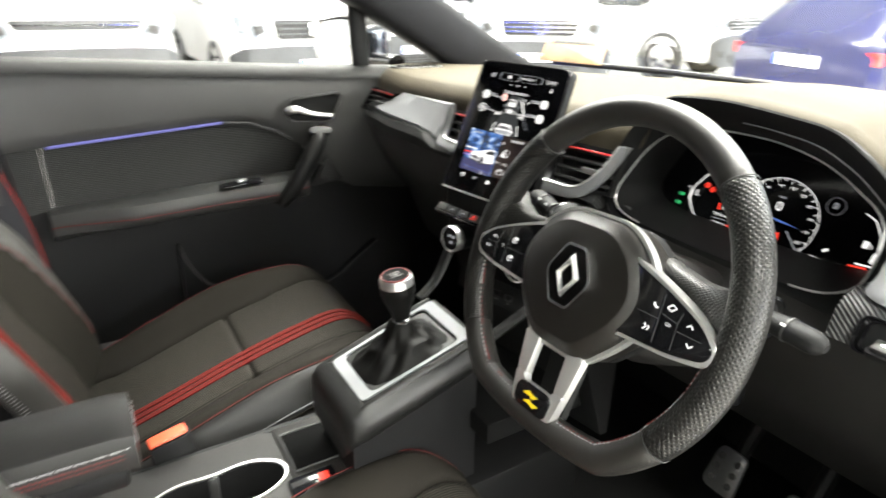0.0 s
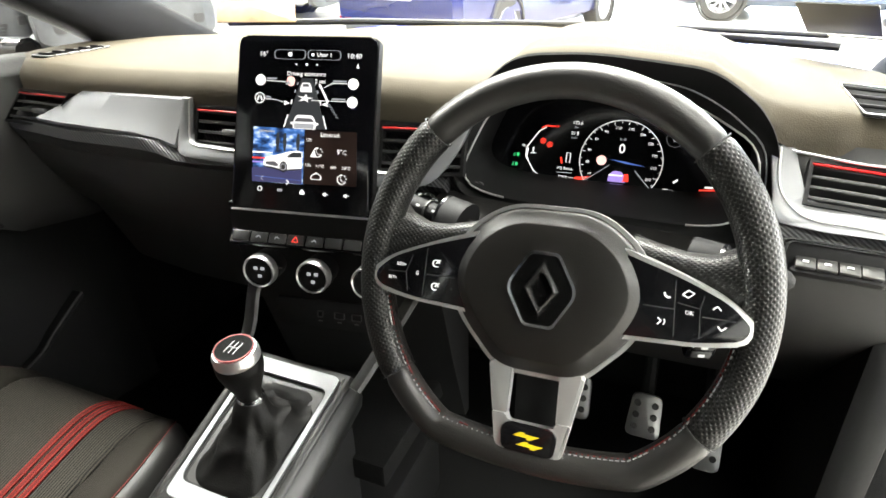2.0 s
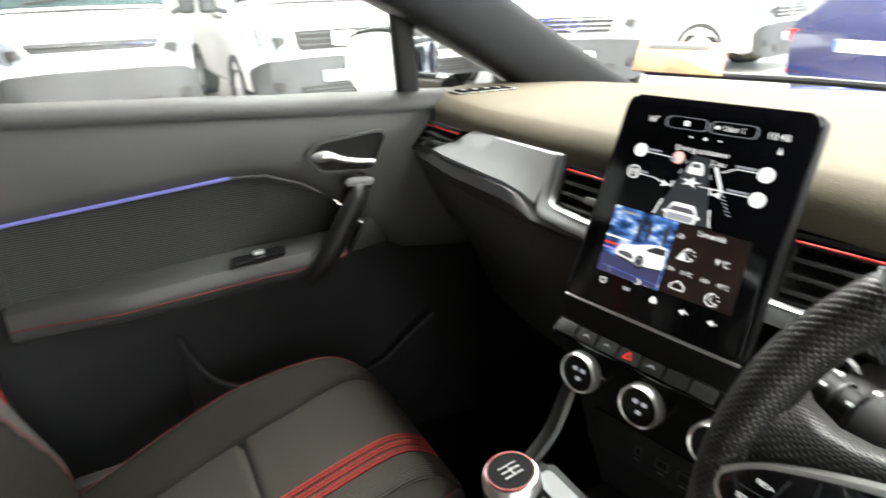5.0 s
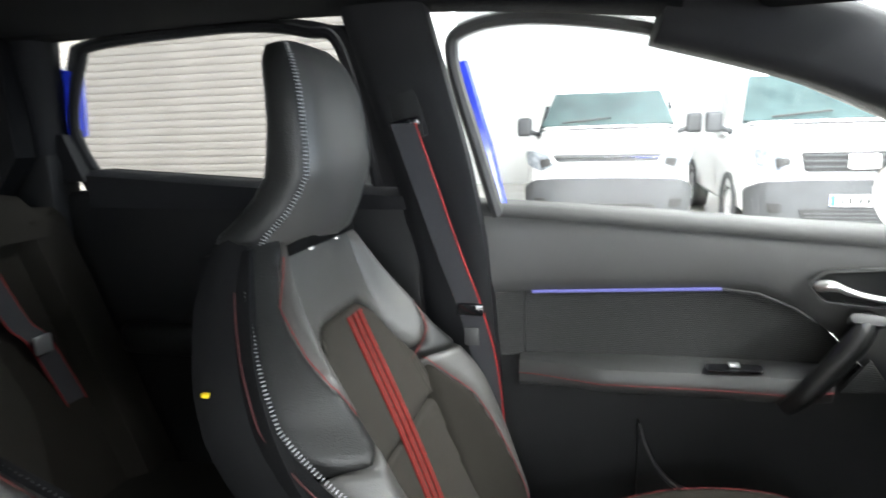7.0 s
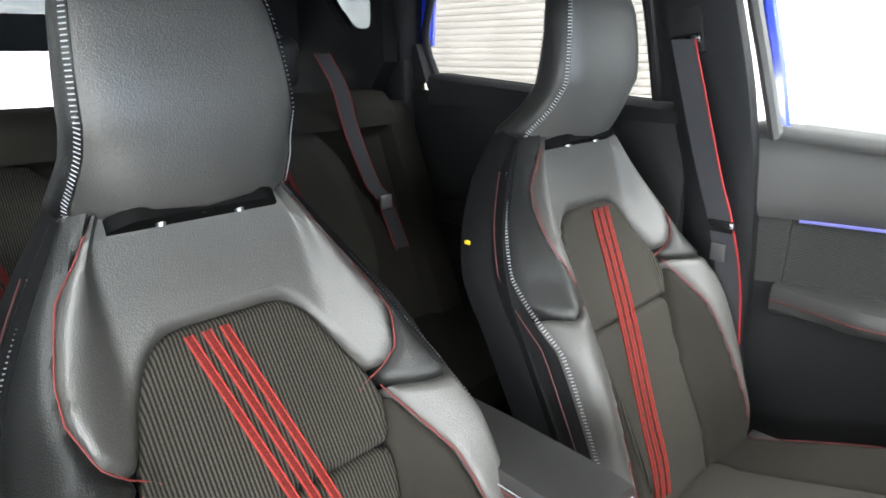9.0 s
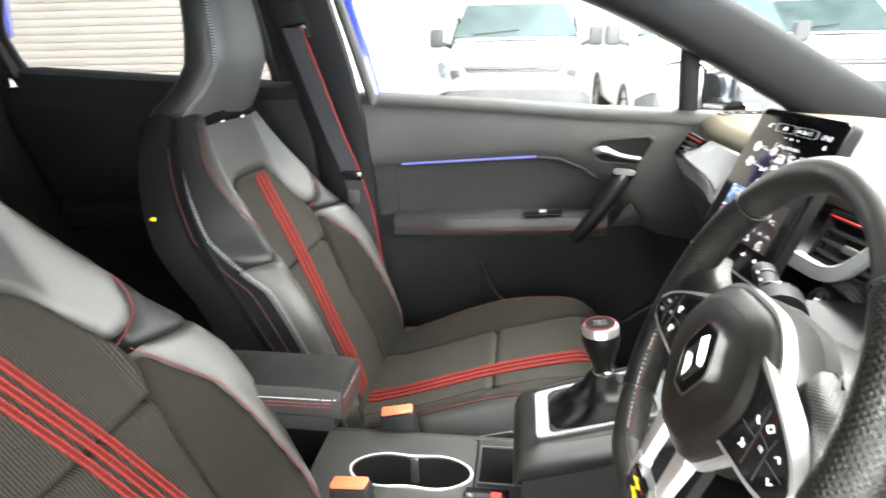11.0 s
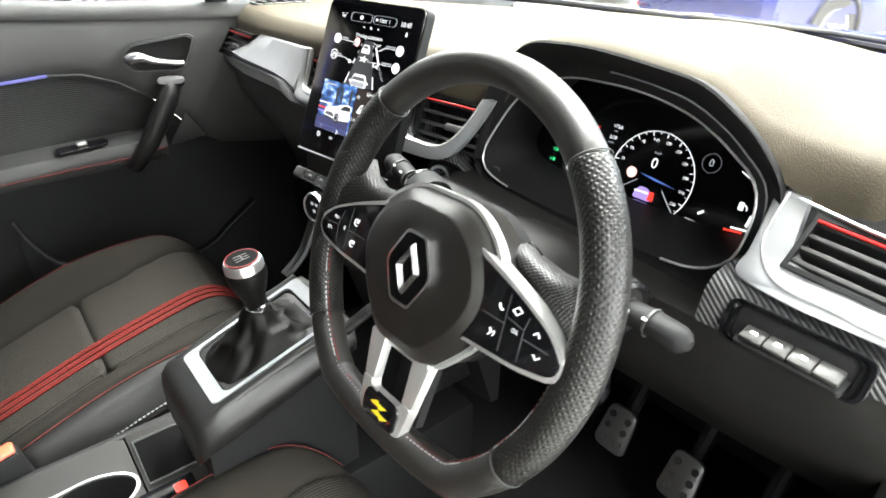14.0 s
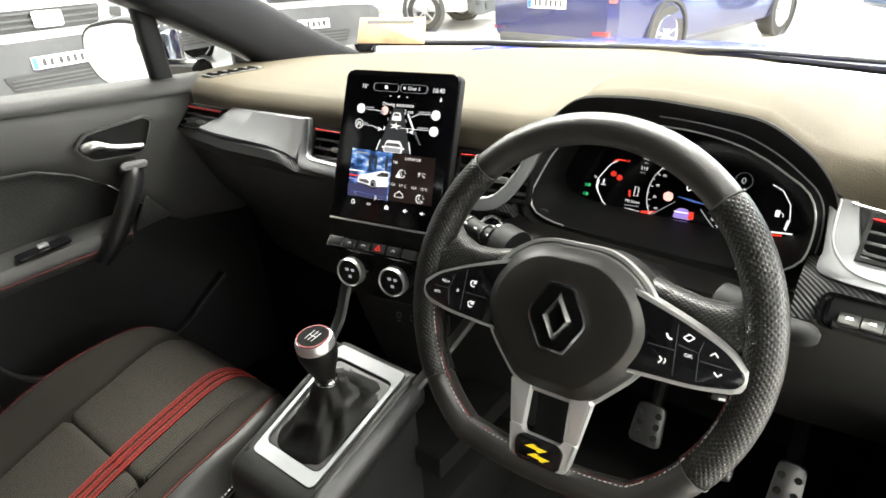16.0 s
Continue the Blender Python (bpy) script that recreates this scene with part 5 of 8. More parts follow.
def top_pad():
    secs = []
    n = 112
    for k in range(n + 1):
        x = -0.70 + 1.40 * k / n
        y0, z0 = dash_lip(x)
        ye = 0.975 - 0.205 * (x / 0.68) ** 2
        rise = max(0, lin(HOOD_TOP, x) - z0 - 0.0015) if 0.18 < x < 0.62 else 0.0
        w = min(1, rise / 0.03)
        y0 = y0 + (0.2290 - y0) * w
        top = [(y0, z0 - 0.014 + (rise + 0.012) * w), (y0 + 0.002, z0 - 0.005 + (rise + 0.006) * w), (y0 + 0.012, z0 + 0.006 + rise), (y0 + 0.020, z0 + 0.0130 - 0.006 * w + rise), (y0 + 0.026, z0 + 0.0155 - 0.008 * w + rise)]
        for j in range(0, 14):
            t = j / 13
            y = y0 + 0.048 + (ye - y0 - 0.048) * t
            top.append((y, z0 + 0.0175 - 0.0055 * w * (1 - t) + 0.010 * math.sin(math.pi * t) - 0.032 * t + rise * (1 - t * t) ** 1.5))
        prof = top + [(ye, 1.02)] + [(a, b - 0.018 * (1 - w) - 0.002) for a, b in top[::-1]]
        secs.append([(x, a, b) for a, b in prof])
    return loft(secs)


part("top_pad", top_pad(), DASH, dash, "grained dashboard top")


def dash_band(name, x0, x1, rows, material, label="", n=24, parent=None):
    """A band along the dash: rows of functions x -> (y, z), closed at the back."""
    return part(name, loft([[(x, *r(x)) for r in rows] for x in [x0 + (x1 - x0) * k / n for k in range(n + 1)]]), material, parent or dash, label)


def off(dy, dz):
    return lambda x: (dash_lip(x)[0] + dy, dash_lip(x)[1] + dz)


# recess behind vents and trim, then the padded band and the knee panel below
dash_band("vent_channel", -0.68, 0.20, [off(0.03, -0.012), off(0.05, -0.075), off(0.12, -0.075), off(0.12, -0.012)], INK)


def under(dy, dz):
    """As off(), but dropped below the surround of the centre vents."""
    return lambda x: (dash_lip(x)[0] + dy, dash_lip(x)[1] + dz - 0.020 * max(0, min(1, (x + 0.25) / 0.05)) * (1 if dz > -0.08 else 0.6 if dz > -0.09 else 0))


dash_band("trim_band", -0.68, 0.20, [under(-0.02, -0.062), under(-0.040, -0.070), under(-0.046, -0.085), off(-0.035, -0.108), off(0.08, -0.11), off(0.08, -0.06)], CARBON, "carbon-look padded band")
# passenger panel in the tone with light painted in, driver's in the shaded one
dash_band("knee_panel", -0.68, -0.09, [off(-0.030, -0.098), off(-0.022, -0.14), off(0.02, -0.22), off(0.07, -0.28), off(0.13, -0.42), off(0.25, -0.42), off(0.25, -0.1)], DASH_LOW_LIT, "black glovebox and knee panel")
dash_band("knee_panel", 0.19, 0.70, [off(-0.098, -0.112), off(-0.092, -0.145), off(-0.03, -0.24), off(0.05, -0.32), off(0.14, -0.42), off(0.25, -0.42), off(0.25, -0.1)], KNEE_SHADED, "black knee panel below the column")


def outline3(name, pts3, depth, material, parent, label="", r=0.006, bevel=0.002):
    """A flat plate from three or more corners in space: the first is the origin, the second gives x; it is built up towards the cabin."""
    o, x, y = Vector(pts3[0]), Vector(pts3[1]) - Vector(pts3[0]), Vector(pts3[-1]) - Vector(pts3[0])
    m = axes(o, x, y)
    inv = m.inverted()
    flat = [(inv @ Vector(p)).to_2d() for p in pts3]
    return part(name, moved(slab(round_corners(flat, r), depth, bevel), m), material, parent, label)


# silver wing across the passenger side
def wing_rows():
    secs = []
    for k in range(31):
        u = k / 30
        x = -0.4775 + 0.2705 * u
        yl, zl = dash_lip(x)
        top = zl - 0.012 - 0.002 * u
        low = at_curve([(0, top - 0.053), (0.08, top - 0.054), (0.7, top - 0.056), (0.86, top - 0.060), (1.0, top - 0.068)], u)
        lean = 0.060 * (1 - u) ** 6
        xt, xl = x + 0.045 * (1 - u) ** 1.5, x - 0.045 * (1 - u) ** 1.5
        secs.append([(xt, yl + 0.006, top), (xt, yl - 0.006, top - 0.004), (x, yl - 0.018, (top + low) / 2), (xl, yl - 0.036, low + 0.006), (xl, yl - 0.034, low), (xl, yl + 0.02, low), (xt, yl + 0.03, top)])
    return loft(secs)


part("silver_trim", wing_rows(), SILVER, dash, "satin silver dash trim")


def vent(name, m, w, h, skew=0.0):
    """An air vent: frame, slats with a red line on the top one, and a tab. Its face lies in xy, out along z."""
    v = part(name, moved(ring([(-w / 2 - skew, -h / 2), (w / 2 - skew, -h / 2), (w / 2 + skew, h / 2), (-w / 2 + skew, h / 2)], [(-w / 2 + 0.004 - skew, -h / 2 + 0.004), (w / 2 - 0.004 - skew, -h / 2 + 0.004), (w / 2 - 0.004 + skew, h / 2 - 0.004), (-w / 2 + 0.004 + skew, h / 2 - 0.004)], 0.012), m @ pose(0, 0, -0.01)), HARD, dash, "black air vent")
    for k in range(4):
        y = -h / 2 + h * (k + 0.8) / 4.4
        s = skew * 2 * y / h
        part("slat", moved(box(-w / 2 + 0.003 + s, w / 2 - 0.003 + s, y - 0.0022, y + 0.0022, -0.025, 0.0, 0.001, 1), m), GREY, v)
        if k == 3:
            part("red_line", moved(box(-w / 2 + 0.003 + s, w / 2 - 0.003 + s, y - 0.0006, y + 0.0020, 0.0005, 0.003, 0.0008, 1), m), RED_GLOSS, v, "red accent line")
    part("tab", moved(box(-0.014, 0.014, -0.006, 0.003, -0.004, 0.008, 0.002), m @ pose(w * 0.12, -h * 0.05, 0)), BUTTON, v, "grey vent tab")
    return v


vent("air_vent", axes((-0.537, 0.208, 1.033), (1, 0.0, 0.0), (0, 0.3, 0.95)), 0.115, 0.058, 0.022)
vent("air_vent", axes((-0.125, 0.191, 1.041), (1, -0.03, 0.03), (0, 0.35, 0.9)), 0.11, 0.062)
vent("air_vent", axes((0.165, 0.205, 1.041), (1, 0.12, 0.02), (0, 0.35, 0.9)), 0.11, 0.062)
vent("air_vent", axes((0.657, 0.2195, 1.0440), (1, -0.02, -0.05), (0, 0.74, 0.67)), 0.155, 0.052)


def bar(name, pts, r, material, parent=None, label="", squash=1.0, n=6):
    return part(name, tube(smooth_path(pts, n), r, 8, squash=squash), material, parent or dash, label)



def frame_band(outer, inner, label, mouth=None, depth=0.010):
    """A flat silver band between two edges, a thin chrome line along the inner one, and a bevel in to the mouth of the vent."""
    o, i = smooth_path(outer, 6), smooth_path(inner, 6)
    back = Vector((0, depth, 0))
    secs = []
    for p, q in zip(o, i):
        lip = (q - p) * 0.12
        secs.append([p + back, p + Vector((0, 0.0015, 0)), p + lip, q - lip, q + Vector((0, 0.0015, 0)), q + back])
    v = part("vent_surround", loft(secs), SILVER, dash, label, sharp=50)
    part("chrome_line", tube([q + Vector((0, -0.0006, 0)) for q in i], 0.0012, 6), BRIGHT, v, "thin chrome edge")
    if mouth:
        part("inner_bevel", loft([[q, m_, m_ + back, q + back] for q, m_ in zip(i, smooth_path(mouth, 6))]), SILVER, v, "pale bevel inside the chrome edge", sharp=50)


frame_band([(-0.205, 0.200, 1.077), (-0.206, 0.188, 1.045), (-0.204, 0.174, 1.016), (-0.190, 0.164, 1.005), (-0.14, 0.156, 1.006), (-0.05, 0.153, 1.007)],
           [(-0.192, 0.202, 1.076), (-0.191, 0.193, 1.046), (-0.187, 0.184, 1.028), (-0.172, 0.174, 1.020), (-0.13, 0.167, 1.021), (-0.05, 0.164, 1.022)], "satin silver vent surround")
frame_band([(0.230, 0.212, 1.080), (0.215, 0.198, 1.045), (0.192, 0.184, 1.012), (0.165, 0.176, 1.000), (0.12, 0.170, 0.997), (0.10, 0.168, 0.997)],
           [(0.214, 0.214, 1.080), (0.200, 0.202, 1.050), (0.182, 0.190, 1.026), (0.160, 0.182, 1.015), (0.12, 0.178, 1.013), (0.10, 0.176, 1.013)], "satin silver vent surround")
frame_band([(0.544, 0.246, 1.073), (0.549, 0.219, 1.048), (0.552, 0.202, 1.033), (0.554, 0.186, 1.017), (0.596, 0.180, 1.013), (0.629, 0.180, 1.013), (0.72, 0.183, 1.012)],
           [(0.554, 0.246, 1.073), (0.557, 0.213, 1.043), (0.572, 0.196, 1.027), (0.591, 0.189, 1.021), (0.625, 0.188, 1.020), (0.659, 0.186, 1.018), (0.72, 0.186, 1.018)], "satin silver vent surround",
           [(0.568, 0.252, 1.071), (0.578, 0.218, 1.045), (0.584, 0.210, 1.036), (0.597, 0.205, 1.031), (0.625, 0.203, 1.030), (0.659, 0.201, 1.028), (0.72, 0.201, 1.028)])
bar("top_line", [(0.564, 0.244, 1.071), (0.618, 0.238, 1.066), (0.65, 0.237, 1.065), (0.72, 0.240, 1.063)], 0.0014, SATIN, None, "thin chrome line over the vent")

# carbon-look strip and switches right of the column
dash_band("vent_channel", 0.560, 0.725, [off(0.005, -0.008), off(-0.050, -0.066), off(0.12, -0.076), off(0.12, -0.008)], INK)
dash_band("trim_band", 0.54, 0.70, [off(-0.066, -0.070), off(-0.085, -0.075), off(-0.094, -0.086), off(-0.100, -0.112), off(0.08, -0.14), off(0.08, -0.068)], CARBON, "carbon-look padded band")
# demister outlets in the corners of the top
def demister(name, corners, z, bars):
    o = round_corners(corners, 0.006)
    d = part(name, moved(slab(o, 0.003, 0), pose(0, 0, z)), DISC_BLACK, dash, "dark demister outlet")
    part("outlet_rim", moved(ring(o, inset(o, 0.003), 0.004), pose(0, 0, z)), SATIN, d, "thin satin rim")
    (ax, ay), (bx, by), (cx, cy), (ex, ey) = corners
    for k in range(bars):
        t = (k + 0.7) / (bars + 0.4)
        part("slat", tube([(ax + (ex - ax) * t, ay + (ey - ay) * t, z + 0.004), (bx + (cx - bx) * t, by + (cy - by) * t, z + 0.004)], 0.0026, 6), HARD, d)


demister("demister_outlet", [(0.626, 0.290), (0.672, 0.285), (0.682, 0.420), (0.622, 0.443)], 1.099, 3)
demister("demister_outlet", [(-0.628, 0.285), (-0.585, 0.285), (-0.570, 0.405), (-0.600, 0.405)], 1.096, 5)

# ---- instrument cluster ----
clus = thing("instrument_cluster", "digital instrument cluster under a black hood, lit", "instrument cluster")
# the hood: a dark visor that runs from its lip in to a chrome rim, and a deep well with the display at its end
def closed_curve(pts, n=108, c=(0.385, 1.062)):
    """A closed outline round the dials, given as (x, z, y), resampled by angle about c."""
    fine = smooth_path([(x, y, z) for x, z, y in list(pts) + [pts[0]]], 8)
    polar = sorted((math.atan2(p.z - c[1], p.x - c[0]), p) for p in [tuple_v for tuple_v in fine[:-1]])
    out = []
    for k in range(n):
        a = -math.pi + 2 * math.pi * (k + 0.5) / n
        hi = next((i for i, q in enumerate(polar) if q[0] > a), 0)
        q0, q1 = polar[hi - 1], polar[hi]
        d = (q1[0] - q0[0]) % (2 * math.pi)
        out.append(q0[1].lerp(q1[1], ((a - q0[0]) % (2 * math.pi)) / d if d > 1e-6 else 0))
    return out


def rim_y(z):
    return 0.215 + 0.4 * (z - 1.012)


RIM_PTS = [(x, z, rim_y(z)) for x, z in ((0.215, 1.022), (0.220, 1.007), (0.233, 0.998), (0.265, 0.992), (0.32, 0.990), (0.40, 0.989), (0.494, 0.991), (0.531, 1.006), (0.539, 1.030), (0.536, 1.058), (0.525, 1.076), (0.505, 1.088), (0.476, 1.102), (0.445, 1.112), (0.40, 1.119), (0.35, 1.120), (0.30, 1.116), (0.262, 1.102), (0.236, 1.074))]
LIP_PTS = [(0.200, 1.010, 0.212), (0.205, 1.060, 0.216), (0.228, 1.105, 0.214), (0.258, 1.138, 0.213), (0.285, 1.154, 0.212), (0.325, 1.159, 0.211), (0.37, 1.160, 0.211), (0.435, 1.155, 0.212), (0.475, 1.149, 0.214), (0.507, 1.131, 0.218), (0.532, 1.108, 0.225), (0.552, 1.070, 0.236), (0.556, 1.02, 0.224), (0.546, 0.985, 0.208), (0.50, 0.974, 0.200), (0.40, 0.972, 0.198), (0.30, 0.974, 0.200), (0.228, 0.984, 0.206)]
rim_c, lip_c = closed_curve(RIM_PTS), closed_curve(LIP_PTS)


def rings_between(rows, n):
    """A band of quads through closed rings of points."""
    bm = bmesh.new()
    vs = [[bm.verts.new(p) for p in r] for r in rows]
    for r, q in zip(vs, vs[1:]):
        for i in range(n):
            bm.faces.new((r[i], r[(i + 1) % n], q[(i + 1) % n], q[i]))
    return bm


NR = len(rim_c)
part("hood", rings_between([[p + Vector((0, 0.03, -0.006)) for p in lip_c], [p + Vector((0, 0.002, 0.002)) for p in lip_c], lip_c, [p.lerp(q, 0.06) + Vector((0, 0.001, 0)) for p, q in zip(lip_c, rim_c)], [p.lerp(q, 0.5) + Vector((0, 0.004, 0)) for p, q in zip(lip_c, rim_c)], [p.lerp(q, 0.97) for p, q in zip(lip_c, rim_c)], [q + Vector((0, 0.004, 0)) for q in rim_c]], NR), HARD, clus, "black instrument hood", sharp=50)
part("chrome_rim", tube([rim_c[(k + int(NR * 0.39)) % NR] + Vector((0, -0.0005, 0)) for k in range(int(NR * 0.71))], 0.0012, 8), BRIGHT, clus, "thin chrome rim")
part("seam_line", tube([p.lerp(q, 0.62) + Vector((0, 0.002, 0)) for p, q in zip(lip_c, rim_c)][int(NR * 0.46):int(NR * 0.80)], 0.0009, 5), SILVER, clus)
FACE = axes((0.387, 0.312, 1.035), (1, 0.02, 0), (0, 0.32, 0.95))
FINV = FACE.inverted()


def on_face(p, s=0.965):
    """The rim's outline carried straight back onto the display."""
    q = Vector((0.383 + (p.x - 0.383) * s, 0, 1.052 + (p.z - 1.052) * s))
    n = FACE.to_3x3() @ Vector((0, 0, 1))
    o = FACE.translation
    q.y = o.y - ((q.x - o.x) * n.x + (q.z - o.z) * n.z) / n.y
    return q


face_c = [on_face(p) for p in rim_c]
part("display", moved(slab([tuple((FINV @ p).to_2d()) for p in face_c], 0.004, 0), FACE @ pose(0, 0, -0.004)), SCREEN_BLACK, clus, "dark glass display")
part("inner_wall", rings_between([[q + Vector((0, 0.003, 0)) for q in rim_c], [p.lerp(q, 0.7) for p, q in zip(rim_c, face_c)], [p.lerp(q, 1.02) for p, q in zip(rim_c, face_c)]], NR), HARD, clus, "black well of the dials")


def mark(parent, m, pts, material, name="mark"):
    return part(name, moved(slab(pts, 0.0006, 0), m), material, parent, smooth=False)


def line2(pts, w):
    """A flat band along 2D points."""
    out = []
    pts = [Vector(p) for p in pts]
    l, r = [], []
    for i, p in enumerate(pts):
        d = (pts[min(i + 1, len(pts) - 1)] - pts[max(0, i - 1)]).normalized()
        n = Vector((-d.y, d.x)) * w / 2
        l.append(p + n)
        r.append(p - n)
    return l + r[::-1]


# switch bank beside the column
btn_m = axes((0.616, 0.1660, 0.9830), (1, -0.02, 0.0), (0, 0.93, 0.36))
srec = round_corners([(-0.050, -0.018), (0.056, -0.018), (0.056, 0.017), (-0.050, 0.017)], 0.010)
srm = axes((0.612, 0.1720, 0.9880), (1, 0.0, -0.02), (0, 0.38, 0.92))
rec = part("switch_recess", moved(slab(srec, 0.006, 0.001), srm @ pose(0, 0, -0.004)), HARD, dash, "black recess round the switches")
for d0, d1, h in ((0.0, 0.0035, 0.004), (0.0065, 0.009, 0.0025)):
    part("recess_frame", moved(ring(inset(srec, d0), inset(srec, d1), h), srm @ pose(0, 0, 0.002)), GLOSS, rec, "stepped gloss frame")
sbank = part("switch_bank", moved(slab(round_corners([(-0.040, -0.0105), (0.040, -0.0105), (0.042, 0.0120), (-0.040, 0.0120)], 0.004), 0.006, 0.002), btn_m @ pose(0, 0, -0.006)), HARD, dash, "black switch panel")
for k in range(4):
    part("button", moved(box(-0.0089, 0.0089, -0.0072, 0.0072, 0, 0.005, 0.0015), btn_m @ pose(-0.0275 + k * 0.0185, 0, 0)), KEY_GREY, sbank, "grey button")
    if k < 3:
        mark(sbank, btn_m @ pose(-0.0275 + k * 0.0185, 0, 0.0052), round_corners([(-0.003, -0.0012), (0.003, -0.0012), (0.0024, 0.0014), (-0.0024, 0.0014)], 0.0005), BRIGHT, "button_sign")

D = FACE @ pose(0, 0, 0.0006)
CX, CY, R = 0.003, -0.018, 0.050
disp = part("dial", moved(slab(line2([(CX + R * math.cos(radians(a)), CY + R * math.sin(radians(a))) for a in range(-38, 219, 5)], 0.0006), 0.0006, 0), D), G_WHITE, clus, "white speed dial arc", smooth=False)
for k in range(24):
    a = radians(212 - k * 244 / 23)
    r0 = R - (0.005 if k % 2 == 0 else 0.0028)
    mark(disp, D, line2([(CX + r0 * math.cos(a), CY + r0 * math.sin(a)), (CX + (R - 0.0012) * math.cos(a), CY + (R - 0.0012) * math.sin(a))], 0.0006), G_WHITE, "tick")
for k in range(12):
    a = radians(208 - k * 236 / 11)
    writing("numeral", str(10 + 20 * k), 0.0046, D @ pose(CX + (R - 0.0095) * math.cos(a), CY + (R - 0.0095) * math.sin(a), 0.0003), G_WHITE, disp)
writing("unit_text", "km/h", 0.0042, D @ pose(0.003, 0.009, 0.0004), G_GREY, disp)
writing("speed", "0", 0.0165, D @ pose(0.003, -0.003, 0.0004), G_WHITE, disp)
writing("trip_figure", "173.6", 0.0058, D @ pose(-0.055, 0.024, 0.0004), G_WHITE, clus)
writing("trip_unit", "km", 0.0036, D @ pose(-0.056, 0.0185, 0.0004), G_GREY, clus)
writing("trip_figure", "21.8", 0.0056, D @ pose(-0.057, 0.011, 0.0004), G_WHITE, clus)
writing("trip_unit", "km/h", 0.0036, D @ pose(-0.058, 0.0055, 0.0004), G_GREY, clus)
writing("mode_text", "My Sense", 0.0052, D @ pose(-0.064, -0.034, 0.0004), G_WHITE, clus)
writing("odometer", "27845 km", 0.0050, D @ pose(-0.062, -0.0455, 0.0004), G_WHITE, clus)
writing("range_text", "580 km", 0.0046, D @ pose(0.064, -0.047, 0.0004), G_WHITE, clus)
mark(clus, D, line2([(-0.074, -0.040), (-0.055, -0.039)], 0.0008), G_GREY)
mark(clus, D, [(-0.052, -0.050), (-0.046, -0.0495), (-0.030, -0.040), (-0.034, -0.041), (-0.050, -0.0435)], G_RED, "red_wedge")
mark(clus, D, line2([(-0.072, -0.0525), (-0.030, -0.052), (0.0, -0.0545), (0.036, -0.052), (0.072, -0.0515)], 0.0010), G_WHITE)
mark(clus, D, line2([(-0.050, -0.051), (-0.034, -0.044), (-0.010, -0.024)], 0.0006), G_GREY)
mark(clus, D, line2([(0.022, -0.028), (0.036, -0.042), (0.046, -0.051)], 0.0009), G_GREY)
mark(clus, D, [(-0.020 + 0.0062 * math.cos(a * 0.5236), -0.019 + 0.0062 * math.sin(a * 0.5236)) for a in range(12)], G_PINK, "limit_sign")
mark(clus, D, [(-0.010, -0.0165), (0.010, -0.0180), (0.034, -0.0215), (0.010, -0.0205)], G_BLUE, "glow_line")
cs = mark(clus, D, round_corners([(-0.010, -0.044), (0.013, -0.044), (0.011, -0.036), (0.006, -0.0305), (-0.004, -0.0305), (-0.008, -0.036)], 0.003), G_VIOLET, "car_symbol")
mark(cs, D @ pose(0, 0, 0.0008), line2([(-0.009, -0.036), (0.008, -0.0355)], 0.0016), G_WHITE, "roof_line")
mark(cs, D @ pose(0, 0, 0.0008), [(0.009, -0.043), (0.016, -0.042), (0.015, -0.033), (0.010, -0.033)], G_RED, "warning")
mark(cs, D, line2([(-0.007, -0.047), (0.010, -0.047)], 0.0012), G_VIOLET, "underline")
mark(clus, D, line2([(-0.094, 0.016), (-0.103, 0.010), (-0.117, -0.012), (-0.117, -0.024), (-0.104, -0.042), (-0.097, -0.046)], 0.0010), G_WHITE, "temperature_scale")
mark(clus, D, line2([(-0.115, -0.013), (-0.116, -0.024), (-0.1135, -0.028)], 0.0018), G_WHITE, "temperature_bar")
mark(clus, D, line2([(-0.100, 0.0145), (-0.094, 0.0175), (-0.084, 0.0175)], 0.0016), G_RED, "hot_zone")
writing("temperature_text", "130", 0.0042, D @ pose(-0.081, 0.0175, 0.0004), G_RED, clus)
writing("temperature_text", "90", 0.0042, D @ pose(-0.121, -0.0105, 0.0004), G_WHITE, clus)
writing("temperature_text", "50", 0.0042, D @ pose(-0.092, -0.0475, 0.0004), G_WHITE, clus)
wl = [(0.0032 * math.cos(a * 0.5236), 0.0032 * math.sin(a * 0.5236)) for a in range(13)]
for x, y, mm_ in ((-0.0965, -0.002, G_RED), (-0.0875, -0.006, G_RED)):
    o = mark(clus, D, line2([(x + u, y + v) for u, v in wl], 0.0009), mm_, "warning_lamp")
    mark(o, D, [(x - 0.001, y - 0.002), (x + 0.001, y - 0.002), (x + 0.001, y + 0.002), (x - 0.001, y + 0.002)], mm_, "warning_sign")
mark(clus, D, line2([(-0.108, -0.011), (-0.108, -0.017)], 0.0014), G_WHITE, "thermometer")
mark(clus, D, line2([(-0.111, -0.0185), (-0.104, -0.0185)], 0.0009), G_WHITE, "thermometer")
mark(clus, D, line2([(-0.064, -0.014), (-0.059, -0.014), (-0.059, -0.026), (-0.064, -0.026), (-0.064, -0.014)], 0.0008), G_WHITE, "vehicle_outline")
mark(clus, D, line2([(-0.071, -0.020), (-0.069, -0.028)], 0.0020), G_RED, "belt_warning")
